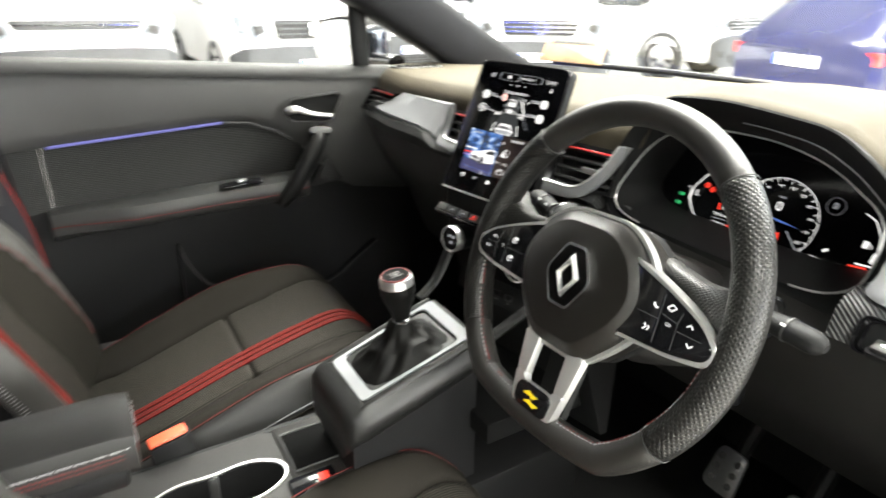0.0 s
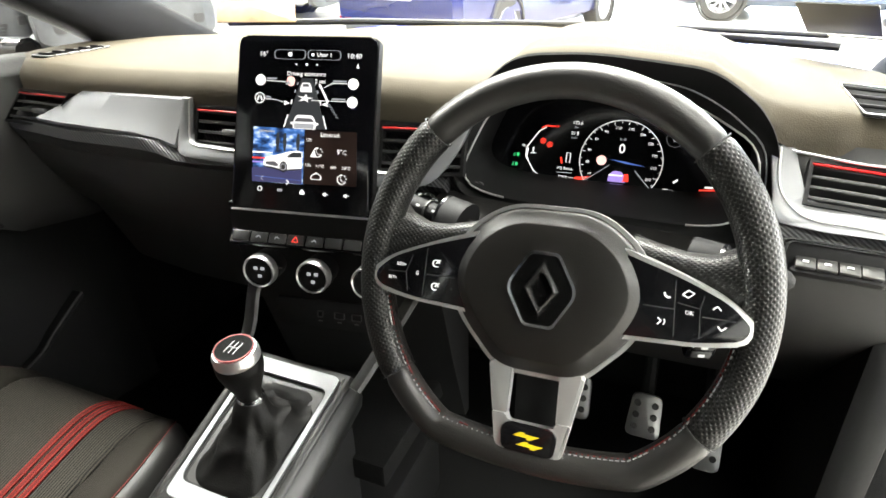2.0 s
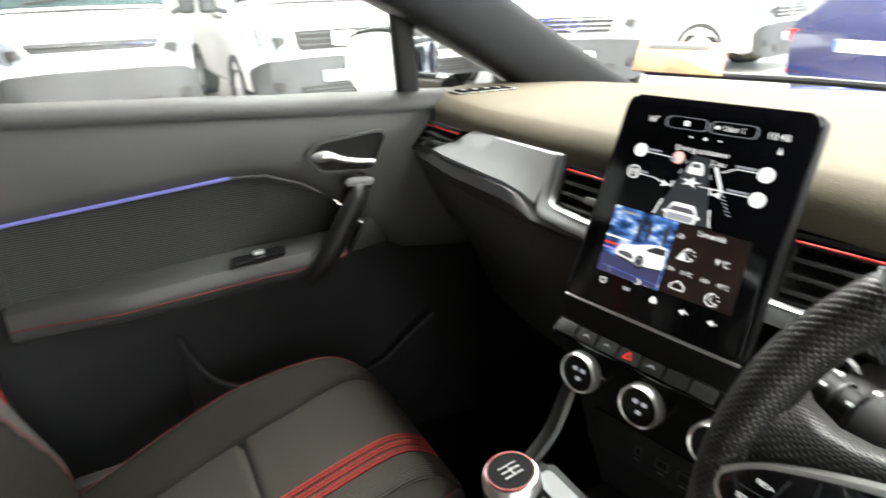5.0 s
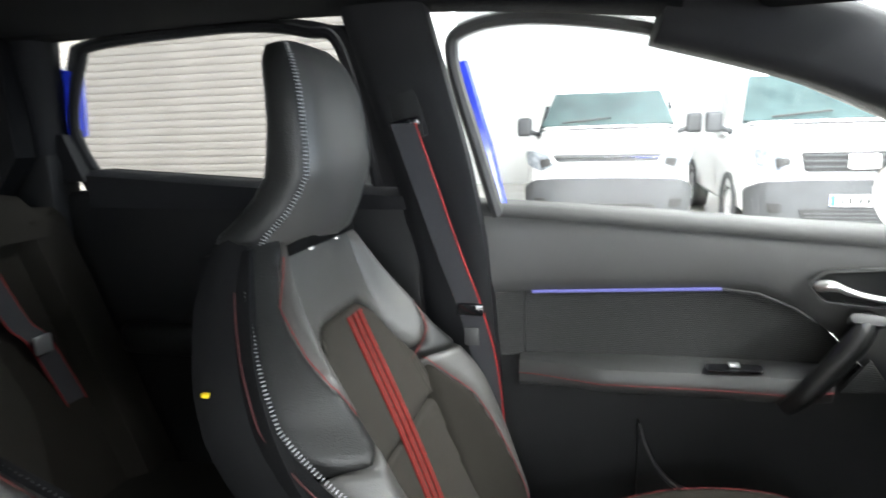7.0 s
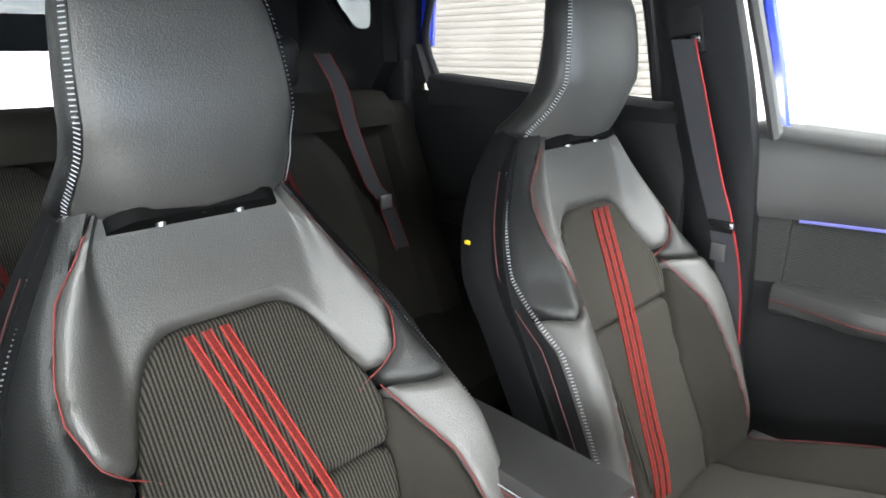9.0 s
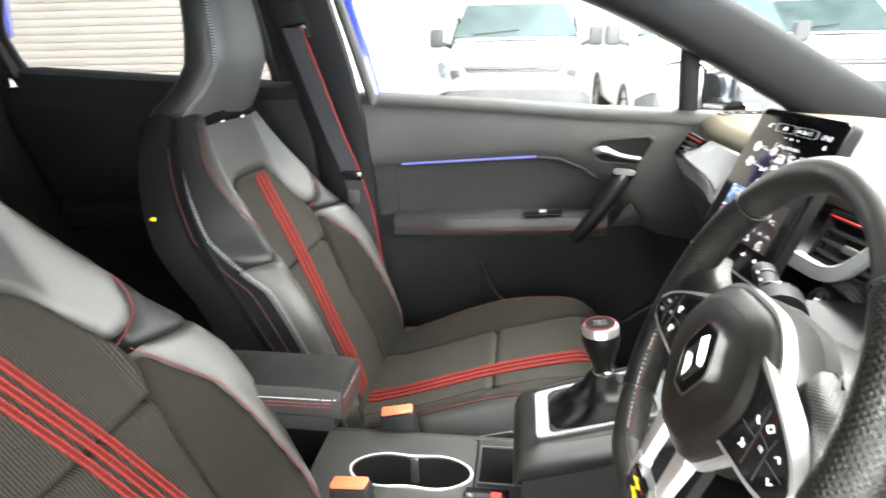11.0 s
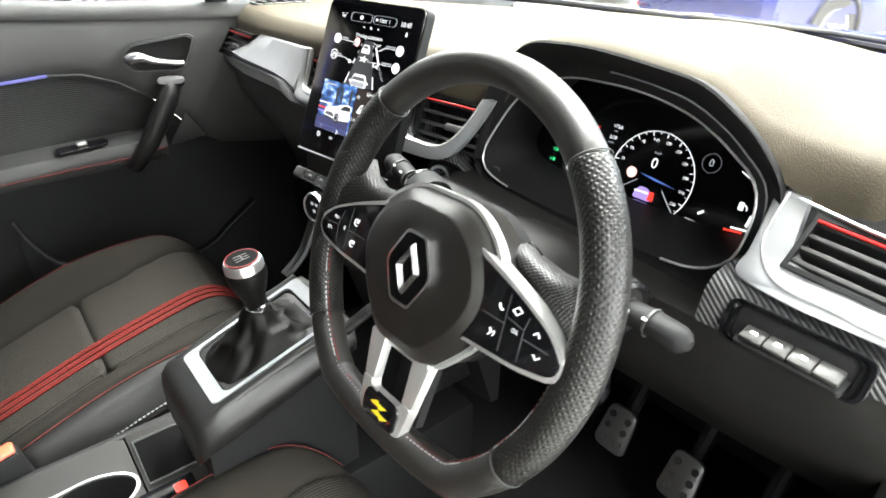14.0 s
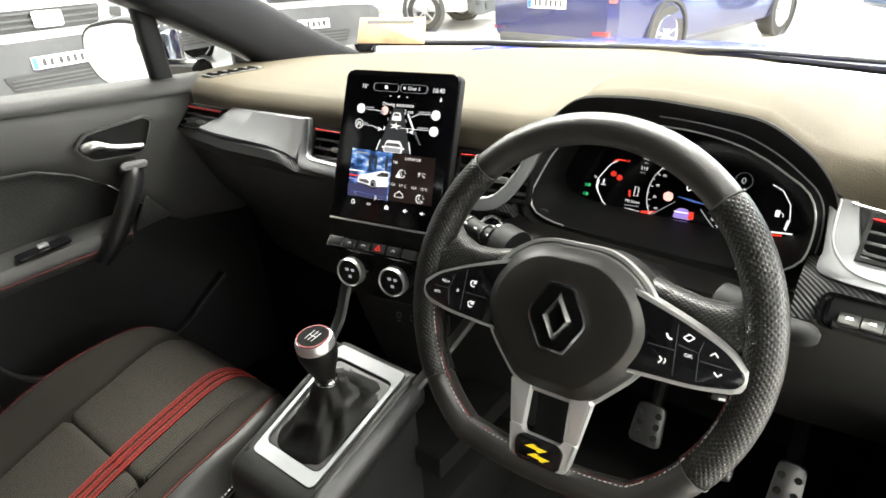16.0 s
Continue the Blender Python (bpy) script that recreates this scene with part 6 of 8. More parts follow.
for x, y in ((-0.129, -0.0225), (-0.130, -0.035)):
    mark(clus, D, round_corners([(x - 0.0003, y - 0.0022), (x + 0.0032, y - 0.0022), (x + 0.0032, y + 0.0022), (x - 0.0003, y + 0.0022)], 0.0015), G_GREEN, "lamp_symbol")
    for dy in (-0.002, 0.0, 0.002):
        mark(clus, D, line2([(x - 0.0045, y + dy * 0.8 - 0.0005), (x - 0.0015, y + dy * 0.8)], 0.0006), G_GREEN, "lamp_ray")
mark(clus, D, line2([(0.094, 0.016), (0.106, 0.011), (0.117, -0.004), (0.120, -0.022), (0.118, -0.034)], 0.0010), G_WHITE, "fuel_scale")
mark(clus, D, line2([(0.1185, -0.022), (0.117, -0.033)], 0.0020), G_WHITE, "fuel_bar")
mark(clus, D, line2([(0.098, -0.0425), (0.116, -0.0405)], 0.0018), G_RED, "reserve_bar")
mark(clus, D, line2([(0.104, -0.0385), (0.126, -0.0365)], 0.0018), G_WHITE, "fuel_bar")
mark(clus, D, round_corners([(0.1035, -0.020), (0.1085, -0.020), (0.1085, -0.012), (0.1035, -0.012)], 0.001), G_WHITE, "pump_symbol")
mark(clus, D, line2([(0.1095, -0.014), (0.112, -0.016), (0.112, -0.019)], 0.0008), G_WHITE, "pump_symbol")
outl = [(0.0625 + 0.0100 * math.cos(k * 0.5236), 0.015 + 0.0100 * math.sin(k * 0.5236)) for k in range(13)]
mark(clus, D, line2(outl, 0.0006), G_DIM, "gear_ring")
writing("gear_text", "0", 0.011, D @ pose(0.0625, 0.015, 0.0004), G_GREY, clus)
mark(clus, D, line2([(0.068, -0.037), (0.073, -0.033)], 0.0022), G_WHITE, "trip_symbol")
# low ledge under the dials
mark(clus, D @ pose(0, 0, 0.012), line2([(-0.118, -0.0685), (0.0, -0.0700), (0.088, -0.0690)], 0.0008), GREY, "ledge_line")

# ---- touchscreen ----
SCR = axes((0.028, 0.158, 1.075), (0.985, 0.172, 0.0), (0.02, 0.39, 0.92))
scr = thing("touchscreen", "upright dark touchscreen tablet with lit driving display", "touchscreen")
so = round_corners([(-0.0915, -0.1115), (0.0955, -0.1115), (0.0935, 0.1010), (-0.0870, 0.1010)], 0.010)
body = part("case", moved(slab(so, 0.014, 0.003), SCR @ pose(0, 0, -0.014)), HARD, scr, "thin black case")
part("glass", moved(slab(inset(so, 0.002), 0.002, 0.001), SCR @ pose(0, 0, 0.0)), SCREEN_BLACK, scr, "black glass front")
part("lower_edge", moved(box(-0.090, 0.095, -0.0014, 0.0014, -0.002, 0.0035, 0.001), SCR @ pose(0, -0.1120, 0)), SATIN, scr, "bright lower edge")
S = SCR @ pose(0, 0, 0.0025)


def disc2(x, y, r, n=20):
    return [(x + r * math.cos(2 * math.pi * k / n), y + r * math.sin(2 * math.pi * k / n)) for k in range(n)]


def hoop(parent, m, x, y, r, w, material, name):
    return part(name, moved(ring(disc2(x, y, r), disc2(x, y, r - w), 0.0005), m), material, parent, smooth=False)


def lift(k):
    return S @ pose(0, 0, 0.0008 * k)


ROAD = glow("lit_road", (0.10, 0.11, 0.12), 0.18)
# status bar
writing("temperature", "16°", 0.0085, S @ pose(-0.0525, 0.0785, 0), G_WHITE, scr)
writing("clock", "10:40", 0.0085, S @ pose(0.0643, 0.0777, 0), G_WHITE, scr)
for x0, x1 in ((-0.0385, 0.0025), (0.0050, 0.0475)):
    o = round_corners([(x0, 0.0730), (x1, 0.0730), (x1, 0.0840), (x0, 0.0840)], 0.0054)
    part("outline_pill", moved(ring(o, inset(o, 0.0007), 0.0005), S), G_GREY, scr, smooth=False)
mark(scr, S, round_corners([(-0.0200, 0.0762), (-0.0155, 0.0762), (-0.0155, 0.0808), (-0.0200, 0.0808)], 0.001), G_WHITE, "profile_mark")
writing("user_text", "User 1", 0.0072, S @ pose(0.0265, 0.0786, 0), G_WHITE, scr)
mark(scr, S, disc2(0.0115, 0.0786, 0.0018, 10), G_WHITE, "user_mark")
for x, r in ((-0.0093, 0.0009), (0.0042, 0.0014), (0.0176, 0.0009)):
    mark(scr, S, disc2(x, 0.067, r, 10), G_WHITE, "dot")
mark(scr, S, [(0.0675, 0.0640), (0.0709, 0.0640), (0.0700, 0.0670), (0.0692, 0.0698), (0.0684, 0.0670)], G_WHITE, "person_mark")
# driving assistance drawing
writing("title", "Driving assistance", 0.0070, S @ pose(0.0042, 0.0558, 0), G_WHITE, scr)
mark(scr, S @ pose(0, 0, -0.0003), [(-0.0209, -0.0090), (0.0312, -0.0090), (0.0128, 0.0510), (-0.0013, 0.0510)], ROAD, "road_drawing")
writing("distance_text", "2 sec", 0.0068, lift(1) @ pose(0.0229, 0.0475, 0), G_WHITE, scr)
for s in (-1, 1):
    for (xa, ya), (xb, yb) in (((0.0275, -0.0080), (0.0230, 0.0070)), ((0.0195, 0.0195), (0.0180, 0.0255)), ((0.0150, 0.0330), (0.0140, 0.0370)), ((0.0120, 0.0430), (0.0112, 0.0460))):
        mark(scr, S, line2([(0.0052 + s * xa, ya), (0.0052 + s * xb, yb)], 0.0011), G_WHITE if ya < 0.03 else G_GREY, "lane_line")
ca = mark(scr, lift(1), round_corners([(-0.0023, 0.0345), (0.0125, 0.0345), (0.0122, 0.0400), (0.0095, 0.0455), (0.0008, 0.0455), (-0.0020, 0.0400)], 0.0012), G_WHITE, "car_ahead")
mark(ca, lift(2), [(0.0005, 0.0405), (0.0097, 0.0405), (0.0084, 0.0440), (0.0018, 0.0440)], G_DIM, "rear_window")
mark(scr, lift(1), [(0.0042 + (0.0105 if k % 2 == 0 else 0.0032) * math.cos(k * 0.628 + 0.15), 0.0270 + (0.0052 if k % 2 == 0 else 0.0020) * math.sin(k * 0.628 + 0.15)) for k in range(10)], G_WHITE, "star_mark")
oc = mark(scr, lift(1), round_corners([(-0.0100, -0.0095), (0.0195, -0.0095), (0.0195, -0.0010), (0.0150, 0.0070), (-0.0055, 0.0070), (-0.0100, -0.0010)], 0.0024), G_WHITE, "own_car")
mark(oc, lift(2), [(-0.0085, -0.0010), (-0.0045, 0.0035), (0.0140, 0.0035), (0.0180, -0.0010)], G_DIM, "rear_window")
mark(oc, lift(2), round_corners([(-0.0082, -0.0090), (0.0177, -0.0090), (0.0177, -0.0030), (-0.0082, -0.0030)], 0.0015), G_GREY, "tailgate")
for x in (-0.0118, 0.0212):
    mark(oc, lift(1), disc2(x, -0.0030, 0.0016, 10), G_WHITE, "door_mirror")
# function signs with their leader lines
for x, y, solid in ((-0.0556, 0.0475, True), (-0.0559, 0.0260, False), (0.0647, 0.0457, True), (0.0645, 0.0243, True)):
    if solid:
        ic = mark(scr, S, disc2(x, y, 0.0066), G_WHITE, "round_icon")
        hoop(ic, lift(1), x, y, 0.0034, 0.0007, G_GREY, "sign_ring")
    else:
        ic = hoop(scr, S, x, y, 0.0066, 0.0009, G_WHITE, "round_icon")
        for q in (-1, 1):
            mark(ic, S, line2([(x + q * 0.0028, y - 0.0030), (x + q * 0.0012, y + 0.0030)], 0.0012), G_WHITE, "lane_sign")
mark(scr, lift(1), [(-0.0150 + 0.0052 * math.cos(a * 0.35), 0.0468 + 0.0058 * math.sin(a * 0.35)) for a in range(18)], G_PINK, "sign_icon")
mark(scr, lift(2), [(-0.0215, 0.0425), (-0.0145, 0.0425), (-0.0180, 0.0480)], G_GREY, "warning_triangle")
for pts in (((-0.0480, 0.0470), (-0.0220, 0.0460)), ((-0.0485, 0.0250), (-0.0330, 0.0245), (-0.0240, 0.0215)), ((0.0575, 0.0460), (0.0390, 0.0460), (0.0280, 0.0405)), ((0.0575, 0.0250), (0.0120, 0.0250))):
    mark(scr, S, line2(pts, 0.0006), G_WHITE, "pointer")
for x, y, w in ((-0.0400, 0.0496, 0.014), (-0.0440, 0.0275, 0.007), (0.0480, 0.0485, 0.018), (0.0475, 0.0275, 0.018)):
    for q in range(int(w / 0.0022)):
        mark(scr, S, [(x - w / 2 + q * 0.0022, y - 0.0010), (x - w / 2 + q * 0.0022 + 0.0016, y - 0.0010), (x - w / 2 + q * 0.0022 + 0.0016, y + 0.0009), (x - w / 2 + q * 0.0022, y + 0.0009)], G_GREY, "caption_bar")
for sx, x in ((1, -0.0205), (-1, 0.0315)):
    mark(scr, lift(1), [(x - sx * 0.0030, 0.0240), (x + sx * 0.0050, 0.0205), (x - sx * 0.0030, 0.0180), (x - sx * 0.0010, 0.0207)], G_WHITE, "lane_arrow")
mark(scr, S, line2([(0.0218, 0.0444), (0.0335, 0.0240)], 0.0022), G_WHITE, "distance_strip")
for q in range(6):
    mark(scr, S, line2([(0.0335 + q * 0.0020, 0.0215 - q * 0.0030), (0.0375 + q * 0.0020, 0.0205 - q * 0.0030)], 0.0007), G_GREY, "distance_bar")


def picture():
    """A small lit picture: streaks of blue and white light over dark trees."""
    m, n, l, b = nodes_of("lit_picture")
    tc, mp, no, ramp = n.new("ShaderNodeTexCoord"), n.new("ShaderNodeMapping"), n.new("ShaderNodeTexNoise"), n.new("ShaderNodeValToRGB")
    mp.inputs["Scale"].default_value = (60, 60, 130)
    no.inputs["Scale"].default_value, no.inputs["Detail"].default_value = 1.0, 4
    l.new(tc.outputs["Object"], mp.inputs["Vector"])
    l.new(mp.outputs["Vector"], no.inputs["Vector"])
    e = ramp.color_ramp.elements
    e[0].position, e[1].position = 0.40, 0.70
    e[0].color, e[1].color = (0.003, 0.008, 0.03, 1), (0.75, 0.88, 1.0, 1)
    mid = e.new(0.54)
    mid.color = (0.05, 0.17, 0.50, 1)
    l.new(no.outputs["Fac"], ramp.inputs["Fac"])
    l.new(ramp.outputs["Color"], b.inputs["Emission Color"])
    b.inputs["Emission Strength"].default_value, b.inputs["Roughness"].default_value = 0.8, 0.3
    b.inputs["Base Color"].default_value = (0.01, 0.02, 0.05, 1)
    return m


pic = mark(scr, S, [(-0.0615, -0.0762), (0.0055, -0.0762), (0.0050, -0.0098), (-0.0625, -0.0092)], picture(), "picture_tile")
PX, PY = -0.0629, -0.0090


def in_pic(pts):
    """Points of the small picture, counted in its own steps of a quarter millimetre from its upper corner."""
    return [(PX + x * 0.00027, PY - y * 0.00025) for x, y in pts]


mark(pic, lift(1), in_pic([(1, 200), (248, 185), (250, 268), (5, 268)]), glow("lit_wet_road", (0.05, 0.05, 0.13), 0.7), "wet_road")
for y, mm_ in ((122, G_WHITE), (150, G_RED), (170, G_VIOLET)):
    mark(pic, lift(1.3), in_pic([(2, y + 6), (75, y + 5), (110, y + 1), (75, y - 1), (2, y - 2)]), mm_, "light_streak")
mark(pic, lift(1.3), in_pic([(20, 240), (246, 250), (246, 252), (20, 243)]), G_BLUE, "kerb_line")
for tx in (125, 160, 225):
    mark(pic, lift(1.2), in_pic([(tx - 4, 25), (tx + 5, 25), (tx + 9, 70), (tx + 4, 115), (tx - 3, 115), (tx - 10, 65)]), ROAD, "dark_tree")
mark(pic, lift(2), in_pic([(60, 165), (70, 147), (135, 130), (180, 115), (220, 108), (248, 113), (248, 193), (185, 200), (160, 205), (110, 193), (62, 187)]), G_WHITE, "pale_car")
mark(pic, lift(3), in_pic([(175, 137), (205, 117), (247, 117), (247, 140), (182, 143)]), ROAD, "car_window")
mark(pic, lift(3), in_pic([(72, 168), (115, 165), (135, 178), (130, 190), (72, 182)]), G_DIM, "car_grille")
mark(pic, lift(3), in_pic([(62, 188), (110, 192), (160, 204), (190, 200), (248, 193), (248, 200), (160, 212), (60, 194)]), ROAD, "car_shadow")
mark(pic, lift(4), [(PX + 0.00027 * 162 + 0.0052 * math.cos(a * 0.45), PY - 0.00025 * 190 + 0.0068 * math.sin(a * 0.45)) for a in range(14)], INK, "wheel_mark")
hoop(pic, lift(5), PX + 0.00027 * 162, PY - 0.00025 * 190, 0.0042, 0.0010, G_GREY, "wheel_rim")
for q in range(9):
    mark(pic, lift(2), in_pic([(30 + q * 9, 15), (36 + q * 9, 15), (36 + q * 9, 25), (30 + q * 9, 25)]), G_GREY, "caption_bar")
mark(pic, lift(2), line2(in_pic([(177, 252), (189, 262), (177, 274)]), 0.0010), G_WHITE, "next_arrow")
mark(pic, lift(2), line2(in_pic([(60, 240), (50, 250), (60, 260)]), 0.0006), G_GREY, "back_arrow")
tile2 = mark(scr, S, [(0.0070, -0.0755), (0.0750, -0.0745), (0.0722, -0.0105), (0.0062, -0.0100)], mat("weather_tile", (0.030, 0.017, 0.014), 0.3, vary=0.4, vary_scale=20), "weather_tile")
writing("place_text", "Limerick", 0.0072, lift(1) @ pose(0.0388, -0.0152, 0), G_WHITE, tile2)
writing("temp_text", "9°C", 0.0080, lift(1) @ pose(0.0548, -0.0352, 0), G_WHITE, tile2)
for txt, x, y in (("12h", 0.0115, -0.0220), ("13h", 0.0115, -0.0525), ("11°C", 0.0272, -0.0532), ("16h", 0.0448, -0.0535), ("10°C", 0.0612, -0.0538)):
    writing("temp_text", txt, 0.0055, lift(1) @ pose(x, y, 0), G_WHITE, tile2)


def crescent(x, y, r):
    pts = [(x + r * math.cos(a), y + r * math.sin(a)) for a in [radians(80 + 250 * k / 14) for k in range(15)]]
    pts += [(x + 0.45 * r + 0.80 * r * math.cos(a), y + 0.30 * r + 0.80 * r * math.sin(a)) for a in [radians(300 - 175 * k / 9) for k in range(10)]]
    mk = part("moon_icon", moved(ring(pts, inset(pts, 0.0008), 0.0005), lift(1)), G_WHITE, tile2, smooth=False)
    for dx, dy in ((0.6, 0.7), (0.95, 0.15)):
        mark(mk, lift(1), disc2(x + dx * r, y + dy * r, 0.0007, 8), G_WHITE, "star_dot")


crescent(0.0240, -0.0365, 0.0060)
mark(tile2, lift(1), line2([(0.0150, -0.0420), (0.0190, -0.0345), (0.0205, -0.0385), (0.0225, -0.0420), (0.0150, -0.0420)], 0.0009), G_WHITE, "cloud_edge")
crescent(0.0565, -0.0672, 0.0060)
cl = round_corners([(0.0160, -0.0695), (0.0300, -0.0695), (0.0300, -0.0645), (0.0265, -0.0630), (0.0235, -0.0600), (0.0205, -0.0625), (0.0160, -0.0650)], 0.0020)
part("cloud_icon", moved(ring(cl, inset(cl, 0.0010), 0.0005), lift(1)), G_WHITE, tile2, smooth=False)
# menu row
hoop(scr, S, -0.0515, -0.0846, 0.0032, 0.0008, G_WHITE, "power_icon")
for q in range(3):
    mark(scr, S, round_corners([(-0.0278 + q * 0.0023, -0.0866), (-0.0260 + q * 0.0023, -0.0866), (-0.0260 + q * 0.0023, -0.0833), (-0.0278 + q * 0.0023, -0.0833)], 0.0004), G_GREY, "menu_icon")
mark(scr, S, [(0.0023, -0.0885), (0.0083, -0.0885), (0.0083, -0.0850), (0.0053, -0.0822), (0.0023, -0.0850)], G_WHITE, "home_icon")
for x in (0.0350, 0.0620):
    mark(scr, S, [(x - 0.0025, -0.0875), (x - 0.0008, -0.0875), (x + 0.0012, -0.0892), (x + 0.0012, -0.0836), (x - 0.0008, -0.0853), (x - 0.0025, -0.0853)], G_WHITE, "volume_icon")
    mark(scr, S, line2([(x + 0.0024, -0.0864), (x + 0.0048, -0.0864)], 0.0008), G_WHITE, "volume_sign")

# centre stack below the screen
stack = part("stack_panel", loft([[(-0.084, 0.137 + d, z), (0.19, 0.185 + d, z), (0.19, 0.30, z), (-0.095, 0.30, z)] for z, d in ((0.965, -0.01), (0.93, -0.012), (0.88, -0.004), (0.80, 0.02), (0.70, 0.05), (0.55, 0.10))]), HARD, dash, "black panel below the screen")
row_m = axes((0.035, 0.106, 0.938), (0.985, 0.172, 0.0), (0, 0.7, 0.7))
krow = part("key_panel", moved(box(-0.092, 0.092, -0.009, 0.009, -0.012, 0.0, 0.002), row_m), GLOSS, dash, "row of shortcut keys")
for k in range(7):
    part("key", moved(box(-0.0115, 0.0115, -0.0065, 0.0065, 0, 0.004, 0.0015), row_m @ pose(-0.075 + k * 0.025, 0, 0)), GREY, krow, "hazard key" if k == 3 else "grey key")
mark(krow, row_m @ pose(0, 0, 0.0042), line2([(-0.004, -0.003), (0.0, 0.004), (0.004, -0.003), (-0.004, -0.003)], 0.0012), G_RED, "hazard_sign")
for k in (1, 2, 4):
    mark(krow, row_m @ pose(-0.075 + k * 0.025, 0, 0.0042), line2([(-0.003, -0.001), (0.0, 0.0015), (0.003, -0.001)], 0.0012), G_GREY, "key_sign")
for k, x in enumerate((-0.036, 0.040, 0.116)):
    km = axes((x, 0.122 + 0.06 * k * 0.2, 0.879), (0.985, 0.172, 0), (0, 0.12, 0.99))
    kn = part("climate_knob", moved(lathe([(0.0, -0.02), (0.021, -0.02), (0.0225, 0.0), (0.0215, 0.018), (0.0185, 0.020), (0.018, 0.017), (0, 0.017)], 36), km), HARD, dash, "round climate knob")
    part("knob_ring", moved(lathe([(0.0198, 0.016), (0.0228, 0.008), (0.0230, 0.018), (0.0215, 0.0212), (0.0198, 0.020)], 36), km), SATIN, kn, "satin silver ring")
    for a, b in ((-0.005, 0.004), (0.005, 0.004), (0.0, -0.007)):
        mark(kn, km @ pose(a, b, 0.0172), round_corners([(-0.0028, -0.0022), (0.0028, -0.0022), (0.0028, 0.0022), (-0.0028, 0.0022)], 0.001), G_GREY, "lit_symbol")
port_m = axes((0.045, 0.138, 0.812), (0.985, 0.172, 0.0), (0, 0.2, 0.98))
ports = part("socket_panel", moved(slab(round_corners([(-0.075, -0.020), (0.075, -0.020), (0.075, 0.020), (-0.075, 0.020)], 0.006), 0.004, 0.001), port_m), HARD, dash, "black panel with charging sockets")
for q, wide in ((0.018, 0.0075), (0.043, 0.0075), (-0.010, 0.004)):
    o = round_corners([(q - wide, -0.005), (q + wide, -0.005), (q + wide, 0.005), (q - wide, 0.005)], 0.0015)
    part("socket_rim", moved(ring(o, inset(o, 0.0014), 0.002), port_m @ pose(0, 0, 0.004)), GREY, ports, "grey socket rim")
    mark(ports, port_m @ pose(0, 0, 0.004), line2([(q - 0.003, -0.010), (q + 0.003, -0.010)], 0.0014), BUTTON, "socket_sign")
for q, h in ((-0.052, 0.071), (0.004, 0.066), (0.078, 0.078), (0.078, 0.052), (0.004, 0.050)):
    mark(dash, axes((0.045 + q * 0.985, 0.112 + q * 0.172 + 0.012, 0.815 + h), (0.985, 0.172, 0.0), (0, 0.12, 0.99)), line2([(-0.0030, 0), (0.0030, 0)], 0.0020), BUTTON, "climate_sign")
stm = axes((0.180, 0.182, 0.976), (1, 0.15, 0), (0, 0.3, 0.95))
sb = part("start_button", moved(lathe([(0, 0), (0.017, 0), (0.017, 0.006), (0.012, 0.008), (0, 0.008)], 28), stm), GLOSS, dash, "round start button")
part("button_ring", moved(lathe([(0.0145, 0.004), (0.0185, 0.004), (0.0185, 0.009), (0.0145, 0.009)], 28), stm), CHROME, sb)
mark(sb, stm @ pose(0, 0, 0.0085), round_corners([(-0.006, -0.005), (0.006, -0.005), (0.006, 0.005), (-0.006, 0.005)], 0.002), G_WHITE, "lit_symbol")
outline3("start_panel", [(0.125, 0.195, 0.945), (0.24, 0.205, 0.94), (0.24, 0.225, 1.0), (0.125, 0.215, 1.0)], 0.004, CARBON, dash)

# ---- steering wheel ----
W = axes((0.373, 0, 1.0035), (1, 0, 0), (0, math.sin(radians(22)), math.cos(radians(22)))) @ pose(0, 0, 0, 0, 0, 2.4)
sw_t = thing("steering_wheel", "black leather steering wheel with silver spokes and red stitching", "steering wheel")
sw_t.matrix_world = W


def rim_pt(a, r=0.171):
    x, y = 0.988 * r * math.cos(radians(a)), r * math.sin(radians(a)) * 1.038
    low = -0.150
    if y < low:
        y = low + (y - low) * 0.32
    return Vector((x, y, -0.020))


def rim_part(a0, a1, rad, material, label, n=60, pitch=0.0037):
    """A length of the rim with its cover laid out as a sheet, so that the punched holes run in even rows."""
    bm = bmesh.new()
    uv = bm.loops.layers.uv.new("sheet")
    pts = [rim_pt(a0 + (a1 - a0) * k / n) for k in range(n + 1)]
    m, rows, run = 20, [], 0.0
    for k, p in enumerate(pts):
        t = (pts[min(n, k + 1)] - pts[max(0, k - 1)]).normalized()
        u = Vector((t.y, -t.x, 0))
        run += (p - pts[k - 1]).length if k else 0
        end = 0.93 if k in (0, n) else 1.0
        rows.append((run, [bm.verts.new(p + u * rad * end * math.cos(2 * math.pi * j / m) + Vector((0, 0, 1.14 * rad * end * math.sin(2 * math.pi * j / m)))) for j in range(m)]))
    for (ra, va), (rb, vb) in zip(rows, rows[1:]):
        for j in range(m):
            f = bm.faces.new((va[j], va[(j + 1) % m], vb[(j + 1) % m], vb[j]))
            for lp, (g, h) in zip(f.loops, ((ra, j), (ra, j + 1), (rb, j + 1), (rb, j))):
                c = 2 * math.pi * rad * h / m
                lp[uv].uv = ((g + c) / pitch / 1.414, (g - c) / pitch / 1.414)
    for r in (rows[0][1], rows[-1][1]):
        bm.faces.new(r)
    return part("rim", bm, material, sw_t, label)


